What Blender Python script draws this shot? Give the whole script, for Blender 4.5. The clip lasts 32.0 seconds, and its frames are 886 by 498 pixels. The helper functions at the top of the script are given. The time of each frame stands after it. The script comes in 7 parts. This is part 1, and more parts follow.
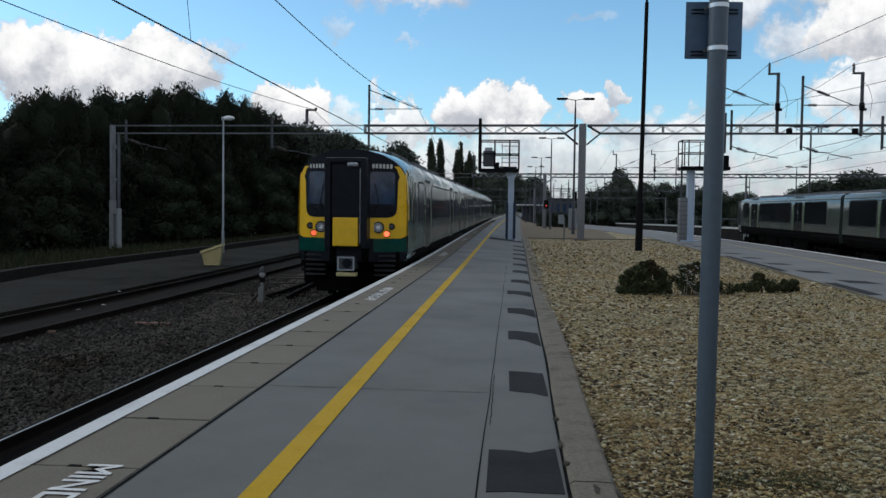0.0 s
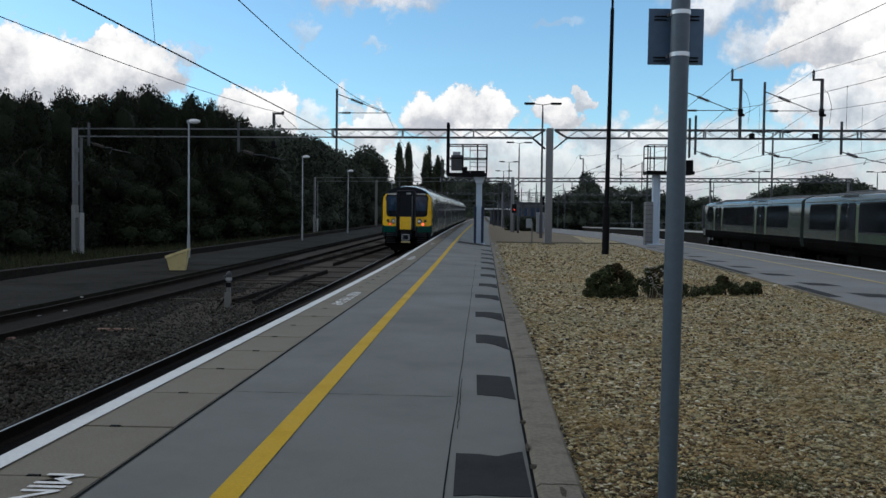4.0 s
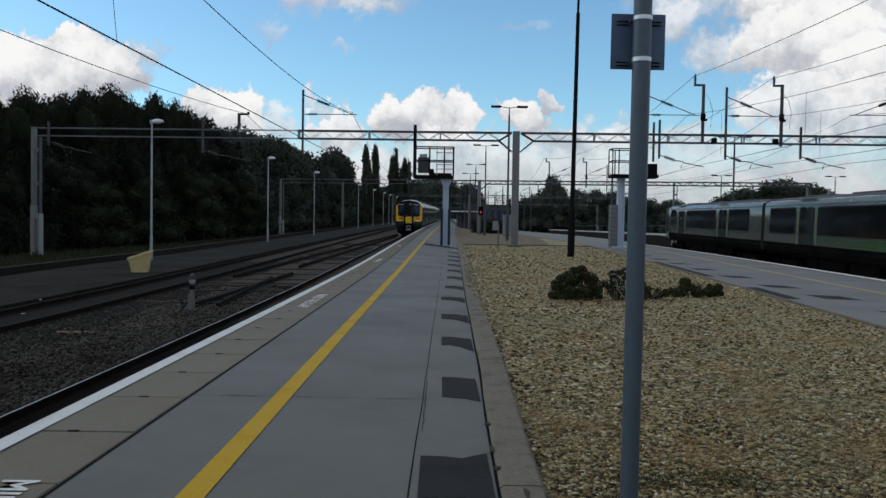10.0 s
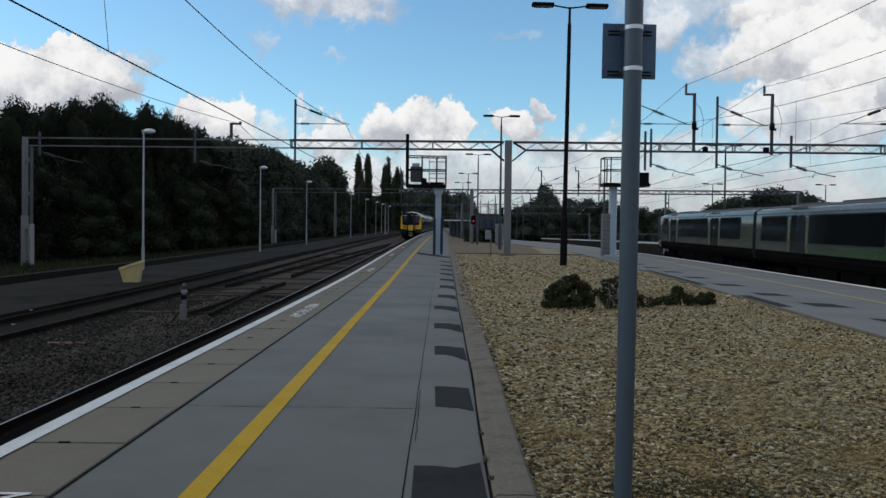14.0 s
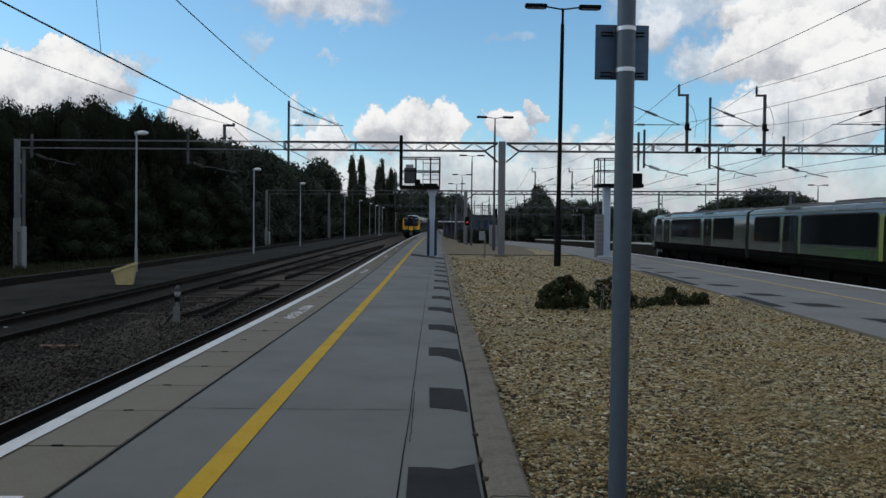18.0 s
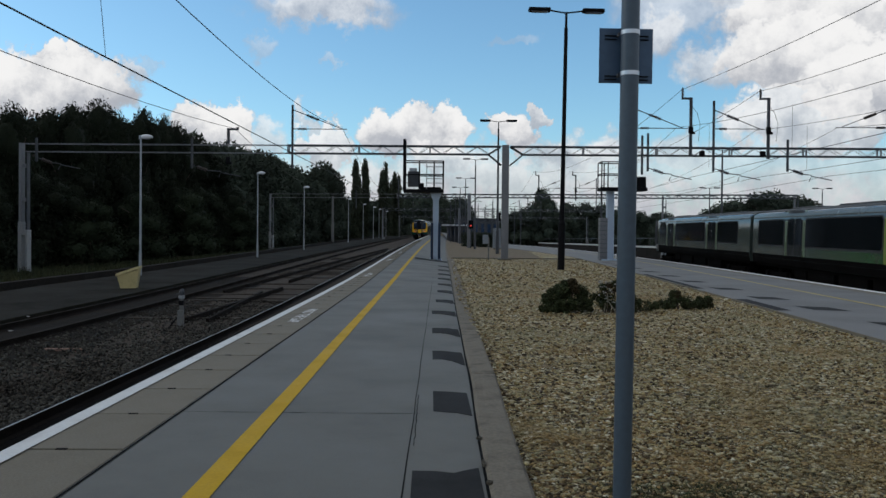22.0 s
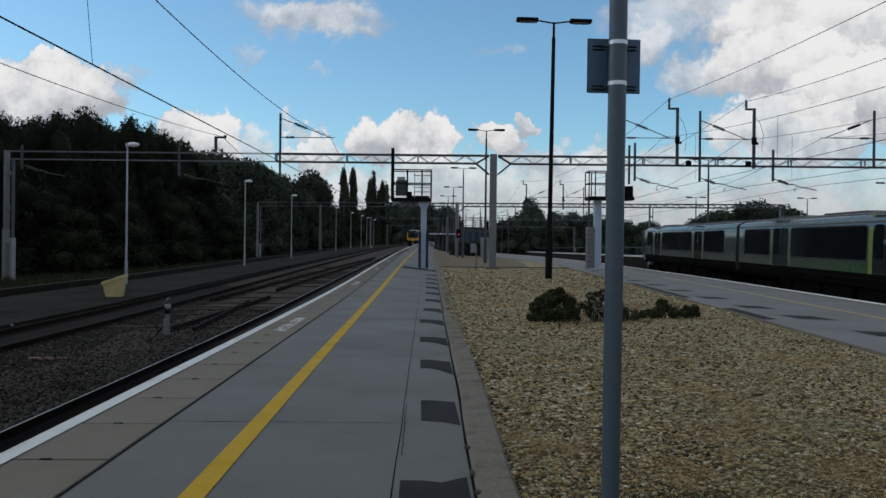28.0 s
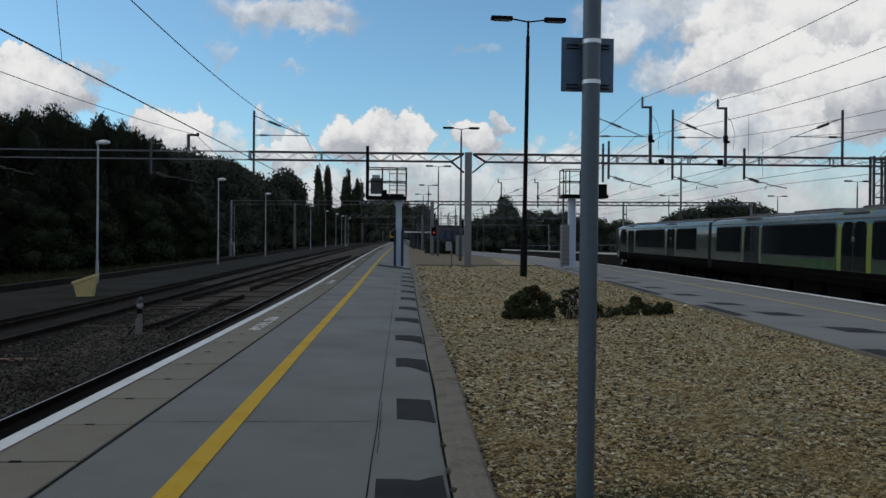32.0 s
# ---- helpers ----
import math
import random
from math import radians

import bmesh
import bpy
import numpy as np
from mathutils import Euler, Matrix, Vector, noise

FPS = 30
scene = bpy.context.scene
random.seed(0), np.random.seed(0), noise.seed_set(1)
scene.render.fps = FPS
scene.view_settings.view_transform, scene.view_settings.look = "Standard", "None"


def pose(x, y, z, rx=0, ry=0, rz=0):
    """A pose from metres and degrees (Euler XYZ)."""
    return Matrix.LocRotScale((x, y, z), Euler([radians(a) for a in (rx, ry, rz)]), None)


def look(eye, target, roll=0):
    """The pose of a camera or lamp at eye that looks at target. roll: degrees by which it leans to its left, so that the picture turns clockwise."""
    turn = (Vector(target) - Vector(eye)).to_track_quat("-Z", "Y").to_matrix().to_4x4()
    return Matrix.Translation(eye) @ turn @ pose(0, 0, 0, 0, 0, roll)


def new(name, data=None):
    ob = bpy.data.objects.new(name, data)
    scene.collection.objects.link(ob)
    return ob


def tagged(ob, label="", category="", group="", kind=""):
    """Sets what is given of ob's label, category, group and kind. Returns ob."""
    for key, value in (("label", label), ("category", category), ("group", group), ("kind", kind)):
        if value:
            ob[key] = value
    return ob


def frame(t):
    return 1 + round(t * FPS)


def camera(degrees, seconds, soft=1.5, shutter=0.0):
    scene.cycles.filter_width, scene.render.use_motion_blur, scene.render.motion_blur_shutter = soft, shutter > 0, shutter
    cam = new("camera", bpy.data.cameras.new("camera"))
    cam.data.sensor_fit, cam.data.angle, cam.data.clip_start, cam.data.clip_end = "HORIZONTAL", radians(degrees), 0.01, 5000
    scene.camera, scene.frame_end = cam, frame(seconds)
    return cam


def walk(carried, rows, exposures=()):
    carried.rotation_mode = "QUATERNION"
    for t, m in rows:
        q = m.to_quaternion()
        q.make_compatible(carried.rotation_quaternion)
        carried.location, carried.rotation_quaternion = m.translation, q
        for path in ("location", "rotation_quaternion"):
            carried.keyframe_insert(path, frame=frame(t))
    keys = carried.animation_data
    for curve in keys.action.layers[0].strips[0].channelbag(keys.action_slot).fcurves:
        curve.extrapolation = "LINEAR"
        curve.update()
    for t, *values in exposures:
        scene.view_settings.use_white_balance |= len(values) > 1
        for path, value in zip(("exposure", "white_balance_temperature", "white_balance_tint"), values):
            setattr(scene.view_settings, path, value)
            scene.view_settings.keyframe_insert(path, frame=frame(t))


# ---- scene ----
cam = camera(58.15, 32.0)
PATH = [
    (0.0, look((-0.0170, 0, 1.2), (-7.636, 99.634, -2.665), 0.77)),
    (0.5, look((-0.0160, 0, 1.2), (-6.863, 99.694, -2.570), 0.64)),
    (1.0, look((-0.0150, 0, 1.2), (-6.445, 99.720, -2.624), 0.57)),
    (1.5, look((-0.0130, 0, 1.2), (-6.045, 99.748, -2.535), 0.49)),
    (2.0, look((-0.0130, 0, 1.2), (-6.030, 99.777, -1.690), 0.66)),
    (2.5, look((-0.0130, 0, 1.2), (-5.639, 99.787, -2.111), 0.85)),
    (3.0, look((-0.0120, 0, 1.2), (-4.683, 99.845, -1.814), 0.90)),
    (3.5, look((-0.0100, 0, 1.2), (-4.011, 99.859, -2.298), 0.73)),
    (4.0, look((-0.0080, 0, 1.2), (-3.690, 99.877, -2.106), 0.70)),
    (4.5, look((-0.0080, 0, 1.2), (-2.938, 99.906, -1.995), 0.98)),
    (6.5, look((-0.0050, 0, 1.2), (-2.268, 99.930, -1.782), 0.74)),
    (7.0, look((-0.0040, 0, 1.2), (-1.950, 99.934, -1.862), 0.65)),
    (7.5, look((-0.0030, 0, 1.2), (-1.267, 99.959, -1.374), 0.78)),
    (8.0, look((-0.0030, 0, 1.2), (-0.546, 99.964, -1.432), 0.82)),
    (8.5, look((-0.0010, 0, 1.2), (0.199, 99.956, -1.749), 0.74)),
    (9.0, look((0.0020, 0, 1.2), (0.846, 99.958, -1.563), 0.60)),
    (9.5, look((0.0020, 0, 1.2), (0.920, 99.948, -1.899), 0.60)),
    (10.0, look((0.0020, 0, 1.2), (0.480, 99.955, -1.768), 0.88)),
    (10.5, look((0.0020, 0, 1.2), (0.455, 99.956, -1.739), 0.70)),
    (11.0, look((0.0010, 0, 1.2), (0.209, 99.953, -1.863), 0.64)),
    (11.5, look((0.0010, 0, 1.2), (0.295, 99.962, -1.541), 0.49)),
    (12.0, look((0.0010, 0, 1.2), (0.214, 99.969, -1.272), 0.72)),
    (12.5, look((0.0000, 0, 1.2), (0.200, 99.980, -0.785), 0.63)),
    (13.0, look((0.0010, 0, 1.2), (0.468, 99.982, -0.620), 0.63)),
    (13.5, look((0.0010, 0, 1.2), (0.800, 99.978, -0.746), 0.61)),
    (14.0, look((0.0020, 0, 1.2), (1.381, 99.974, -0.620), 0.72)),
    (14.5, look((0.0030, 0, 1.2), (2.050, 99.964, -0.513), 0.64)),
    (16.5, look((0.0030, 0, 1.2), (2.248, 99.963, -0.312), 0.64)),
    (17.0, look((0.0030, 0, 1.2), (2.042, 99.964, -0.552), 0.60)),
    (17.5, look((0.0030, 0, 1.2), (2.107, 99.964, -0.454), 0.70)),
    (18.0, look((0.0030, 0, 1.2), (2.135, 99.964, -0.455), 0.55)),
    (18.5, look((0.0020, 0, 1.2), (2.288, 99.964, -0.220), 0.48)),
    (19.0, look((0.0030, 0, 1.2), (2.349, 99.959, -0.437), 0.60)),
    (19.5, look((0.0020, 0, 1.2), (2.464, 99.958, -0.345), 0.54)),
    (20.0, look((0.0030, 0, 1.2), (2.662, 99.949, -0.540), 0.63)),
    (20.5, look((0.0030, 0, 1.2), (3.052, 99.932, -0.881), 0.67)),
    (21.0, look((0.0030, 0, 1.2), (3.318, 99.924, -0.859), 0.67)),
    (21.5, look((0.0020, 0, 1.2), (2.710, 99.953, -0.216), 0.46)),
    (22.0, look((0.0010, 0, 1.2), (1.679, 99.979, -0.018), 0.53)),
    (22.5, look((0.0000, 0, 1.2), (1.931, 99.970, -0.279), 0.37)),
    (23.0, look((0.0000, 0, 1.2), (1.812, 99.969, -0.536), 0.35)),
    (23.5, look((-0.0010, 0, 1.2), (1.500, 99.971, -0.695), 0.22)),
    (24.0, look((-0.0015, 0, 1.2), (1.310, 99.977, -0.484), 0.46)),
    (24.5, look((-0.0020, 0, 1.2), (1.483, 99.978, -0.283), 0.24)),
    (26.5, look((-0.0020, 0, 1.2), (2.075, 99.971, -0.051), 0.41)),
    (27.0, look((-0.0020, 0, 1.2), (2.772, 99.959, 0.459), 0.47)),
    (27.5, look((-0.0020, 0, 1.2), (3.087, 99.951, 0.682), 0.60)),
    (28.0, look((-0.0020, 0, 1.2), (3.199, 99.949, 1.097), 0.63)),
    (28.5, look((-0.0020, 0, 1.2), (3.583, 99.935, 1.610), 0.50)),
    (29.0, look((-0.0020, 0, 1.2), (3.646, 99.931, 1.838), 0.65)),
    (29.5, look((-0.0020, 0, 1.2), (3.931, 99.921, 1.810), 0.82)),
    (30.0, look((-0.0020, 0, 1.2), (4.298, 99.907, 1.318), 0.82)),
    (30.5, look((-0.0020, 0, 1.2), (4.818, 99.883, 1.549), 0.78)),
    (31.0, look((-0.0020, 0, 1.2), (5.506, 99.848, 1.128), 0.74)),
    (31.5, look((-0.0020, 0, 1.2), (5.945, 99.823, 1.243), 0.70)),
    (32.0, look((-0.0020, 0, 1.2), (6.307, 99.800, 0.895), 0.48)),
]
walk(cam, PATH, ((0, 0.05), (4, 0.07), (9, -0.06), (20, -0.11), (32, -0.27)))


# ---------------------------------------------------------------- world and sun
SUN_AZ, SUN_EL = -1.4, 0.60          # from straight ahead towards the right, and above the horizon

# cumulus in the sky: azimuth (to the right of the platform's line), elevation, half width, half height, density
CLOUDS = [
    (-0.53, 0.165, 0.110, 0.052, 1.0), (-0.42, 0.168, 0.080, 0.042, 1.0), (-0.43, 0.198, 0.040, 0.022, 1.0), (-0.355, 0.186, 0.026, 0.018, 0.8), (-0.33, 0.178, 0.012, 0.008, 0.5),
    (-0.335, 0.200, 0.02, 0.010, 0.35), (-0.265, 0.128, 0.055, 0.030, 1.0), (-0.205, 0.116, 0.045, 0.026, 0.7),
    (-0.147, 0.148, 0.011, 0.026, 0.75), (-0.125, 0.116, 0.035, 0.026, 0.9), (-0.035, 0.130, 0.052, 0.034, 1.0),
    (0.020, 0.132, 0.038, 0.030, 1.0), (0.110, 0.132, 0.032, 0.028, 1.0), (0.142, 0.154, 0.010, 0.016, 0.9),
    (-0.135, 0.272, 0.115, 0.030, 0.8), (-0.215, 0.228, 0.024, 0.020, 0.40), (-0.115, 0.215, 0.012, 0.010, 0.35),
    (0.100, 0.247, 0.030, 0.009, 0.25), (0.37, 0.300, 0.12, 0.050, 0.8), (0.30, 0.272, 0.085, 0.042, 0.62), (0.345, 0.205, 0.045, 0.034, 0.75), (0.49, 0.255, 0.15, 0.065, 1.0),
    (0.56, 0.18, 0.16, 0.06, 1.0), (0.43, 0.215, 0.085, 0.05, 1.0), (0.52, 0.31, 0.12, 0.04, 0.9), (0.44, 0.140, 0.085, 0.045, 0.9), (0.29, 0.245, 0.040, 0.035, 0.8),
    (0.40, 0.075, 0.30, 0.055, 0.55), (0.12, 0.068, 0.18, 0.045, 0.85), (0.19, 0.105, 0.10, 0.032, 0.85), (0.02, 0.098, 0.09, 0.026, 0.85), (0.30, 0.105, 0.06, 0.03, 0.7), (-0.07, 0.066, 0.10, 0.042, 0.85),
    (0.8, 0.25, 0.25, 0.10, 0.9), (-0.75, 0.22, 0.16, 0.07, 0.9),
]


class Nodes:
    """Short hand for building a node tree."""

    def __init__(self, tree):
        self.t = tree
        tree.nodes.clear()

    def node(self, kind, **values):
        n = self.t.nodes.new(kind)
        for k, v in values.items():
            if k == "op":
                n.operation = v
            elif k == "blend":
                n.blend_type = v
            elif k == "data":
                n.data_type = v
        return n

    def link(self, a, b):
        self.t.links.new(a, b)

    def put(self, socket, value):
        if hasattr(value, "is_linked"):
            self.link(value, socket)
        else:
            socket.default_value = value

    def math(self, op, a, b=0.0, c=0.0):
        n = self.node("ShaderNodeMath", op=op)
        for s, v in zip(n.inputs, (a, b, c)):
            self.put(s, v)
        return n.outputs[0]

    def mix(self, f, a, b, blend="MIX"):
        n = self.node("ShaderNodeMix", data="RGBA", blend=blend)
        self.put(n.inputs[0], f)
        for s, v in ((n.inputs[6], a), (n.inputs[7], b)):
            self.put(s, (*v, 1.0) if isinstance(v, tuple) and len(v) == 3 else v)
        return n.outputs[2]

    def noise(self, vec, scale, detail=4.0, rough=0.55):
        n = self.node("ShaderNodeTexNoise")
        n.inputs["Scale"].default_value, n.inputs["Detail"].default_value = scale, detail
        n.inputs["Roughness"].default_value = rough
        if vec is not None:
            self.link(vec, n.inputs["Vector"])
        return n

    def ramp(self, f, lo, hi, a=0.0, b=1.0):
        n = self.node("ShaderNodeMapRange")
        n.interpolation_type = "SMOOTHSTEP"
        for s, v in zip(n.inputs, (f, lo, hi, a, b)):
            self.put(s, v)
        return n.outputs[0]


def make_world():
    w = bpy.data.worlds.new("sky")
    scene.world = w
    w.use_nodes = True
    n = Nodes(w.node_tree)
    co = n.node("ShaderNodeTexCoord").outputs["Generated"]
    sky = n.node("ShaderNodeTexSky")
    sky.sky_type, sky.sun_disc = "NISHITA", False
    sky.sun_elevation, sky.sun_rotation = SUN_EL, SUN_AZ
    sky.air_density, sky.dust_density, sky.ozone_density = 1.0, 0.6, 2.0
    sep = n.node("ShaderNodeSeparateXYZ")
    n.link(co, sep.inputs[0])
    az = n.math("ARCTAN2", sep.outputs[0], sep.outputs[1])
    el = n.math("ARCSINE", sep.outputs[2])
    # ragged outlines: the place in the sky is pushed about by noise at two scales
    big = n.noise(co, 9.0, 3.0, 0.6)
    fine = n.noise(co, 34.0, 8.0, 0.62)
    sb, sf = n.node("ShaderNodeSeparateColor"), n.node("ShaderNodeSeparateColor")
    n.link(big.outputs["Color"], sb.inputs[0])
    n.link(fine.outputs["Color"], sf.inputs[0])
    push = lambda v, i, a, b: n.math("ADD", v, n.math("ADD", n.math("MULTIPLY", n.math("SUBTRACT", sb.outputs[i], 0.5), a),
                                                   n.math("MULTIPLY", n.math("SUBTRACT", sf.outputs[i], 0.5), b)))
    paz, pel = push(az, 0, 0.08, 0.075), push(el, 1, 0.05, 0.072)
    cover, height = None, None
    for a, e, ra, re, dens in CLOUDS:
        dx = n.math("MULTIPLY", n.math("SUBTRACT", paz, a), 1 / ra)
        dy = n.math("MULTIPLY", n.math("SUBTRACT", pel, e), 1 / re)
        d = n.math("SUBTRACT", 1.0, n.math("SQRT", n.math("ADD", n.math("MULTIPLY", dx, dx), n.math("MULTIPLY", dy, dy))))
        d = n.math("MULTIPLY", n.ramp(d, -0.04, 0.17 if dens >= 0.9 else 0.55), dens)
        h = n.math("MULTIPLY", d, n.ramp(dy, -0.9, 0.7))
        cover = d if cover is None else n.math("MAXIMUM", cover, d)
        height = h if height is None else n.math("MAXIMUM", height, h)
    # broken cloud all round, away from the middle of the view
    # added out of sight, and thick, so that the ground light comes whiter
    veil = n.ramp(n.noise(co, 3.2, 6.0, 0.6).outputs["Fac"], 0.36, 0.54)
    away = n.ramp(n.math("ABSOLUTE", az), 0.75, 1.1)
    up = n.ramp(el, 0.36, 0.50)
    veil = n.math("MULTIPLY", veil, n.math("MAXIMUM", away, up))
    streaks = n.ramp(n.noise(co, 26.0, 5.0, 0.6).outputs["Fac"], 0.38, 0.60, 0.72, 1.0)
    low = n.math("MULTIPLY", n.ramp(el, 0.125, 0.06), streaks)
    cover = n.math("MAXIMUM", cover, n.math("MAXIMUM", veil, low))
    height = n.math("MAXIMUM", height, n.math("MAXIMUM", n.math("MULTIPLY", veil, 0.15), n.math("MULTIPLY", n.math("MULTIPLY", low, low), 0.5)))
    # sunlit heads over greyer hollows and bases
    billow = n.noise(co, 22.0, 9.0, 0.66).outputs["Fac"]
    mass = n.noise(co, 7.0, 3.0, 0.5).outputs["Fac"]
    tone = n.math("ADD", n.math("MULTIPLY", height, 0.42), n.math("ADD", n.math("MULTIPLY", billow, 1.25), n.math("MULTIPLY", n.math("SUBTRACT", mass, 0.5), 0.7)))
    tone = n.ramp(tone, 0.50, 1.16)
    # towards the horizon the grey undersides show
    tone = n.math("MULTIPLY", tone, n.ramp(el, 0.03, 0.125, 0.42, 1.0))
    white = n.mix(tone, CLOUD_BASE, CLOUD_TOP)
    blue = n.mix(1.0, sky.outputs[0], SKY_GAIN, "MULTIPLY")
    bg = n.node("ShaderNodeBackground")
    n.link(n.mix(cover, blue, white), bg.inputs[0])
    bg.inputs[1].default_value = SKY_STRENGTH
    out = n.node("ShaderNodeOutputWorld")
    n.link(bg.outputs[0], out.inputs[0])


SKY_STRENGTH = 0.10
SKY_GAIN = (1.22, 1.63, 1.71)
CLOUD_BASE, CLOUD_TOP = (4.7, 4.95, 5.5), (9.9, 9.85, 9.8)
make_world()
sun = new("sun", bpy.data.lights.new("sun", "SUN"))
sun.data.energy, sun.data.angle, sun.data.color = 0.5, radians(24), (1.0, 0.95, 0.88)
sun.matrix_world = look((0, 0, 0), (-math.sin(SUN_AZ) * math.cos(SUN_EL), -math.cos(SUN_AZ) * math.cos(SUN_EL), -math.sin(SUN_EL)))


# ---------------------------------------------------------------- materials
def material(name, base, rough=0.7, metal=0.0, vary=0.25, grain=40.0, stain=1.2, bump=0.15, tint=None, random_vary=0.0,
             island=0.0, emit=None, spec=0.5, streak=False, fade=0.5):
    """A surface with grain and stains. tint: the colour of the stains; random_vary: spread between objects; island: between pieces of one mesh."""
    m = bpy.data.materials.new(name)
    m.use_nodes = True
    n = Nodes(m.node_tree)
    p = n.node("ShaderNodeBsdfPrincipled")
    out = n.node("ShaderNodeOutputMaterial")
    n.link(p.outputs[0], out.inputs[0])
    co = n.node("ShaderNodeTexCoord").outputs["Object"]
    if streak:
        mp = n.node("ShaderNodeMapping")
        mp.inputs["Scale"].default_value = (1.0, 1.0, 0.12)
        n.link(co, mp.inputs[0])
        co2 = mp.outputs[0]
    else:
        co2 = co
    g = n.noise(co, grain, 5.0, 0.6).outputs["Fac"]
    s = n.noise(co2, stain, 5.0, 0.6).outputs["Fac"]
    dark = tuple(c * (1 - vary) for c in base)
    lite = tuple(min(1.0, c * (1 + vary)) for c in base)
    col = n.mix(n.ramp(g, 0.3, 0.7), dark, lite)
    col = n.mix(n.math("MULTIPLY", n.ramp(s, 0.48, 0.72), fade), col, tint or tuple(c * 0.6 for c in base))
    if random_vary or island:
        src = n.node("ShaderNodeObjectInfo").outputs["Random"] if random_vary else n.node("ShaderNodeNewGeometry").outputs["Random Per Island"]
        k = random_vary or island
        f = n.math("ADD", n.math("MULTIPLY", src, 2 * k), 1 - k)
        cc = n.node("ShaderNodeCombineColor")
        for i in range(3):
            n.link(f, cc.inputs[i])
        col = n.mix(1.0, col, cc.outputs[0], "MULTIPLY")
    n.link(col, p.inputs["Base Color"])
    n.link(n.ramp(s, 0.2, 0.8, max(0.03, rough - 0.12), min(1.0, rough + 0.12)), p.inputs["Roughness"])
    p.inputs["Metallic"].default_value = metal
    p.inputs["Specular IOR Level"].default_value = spec
    if bump:
        b = n.node("ShaderNodeBump")
        b.inputs["Strength"].default_value, b.inputs["Distance"].default_value = bump, 0.01
        n.link(g, b.inputs["Height"])
        n.link(b.outputs[0], p.inputs["Normal"])
    if emit:
        p.inputs["Emission Color"].default_value, p.inputs["Emission Strength"].default_value = (*emit[0], 1.0), emit[1]
    return m


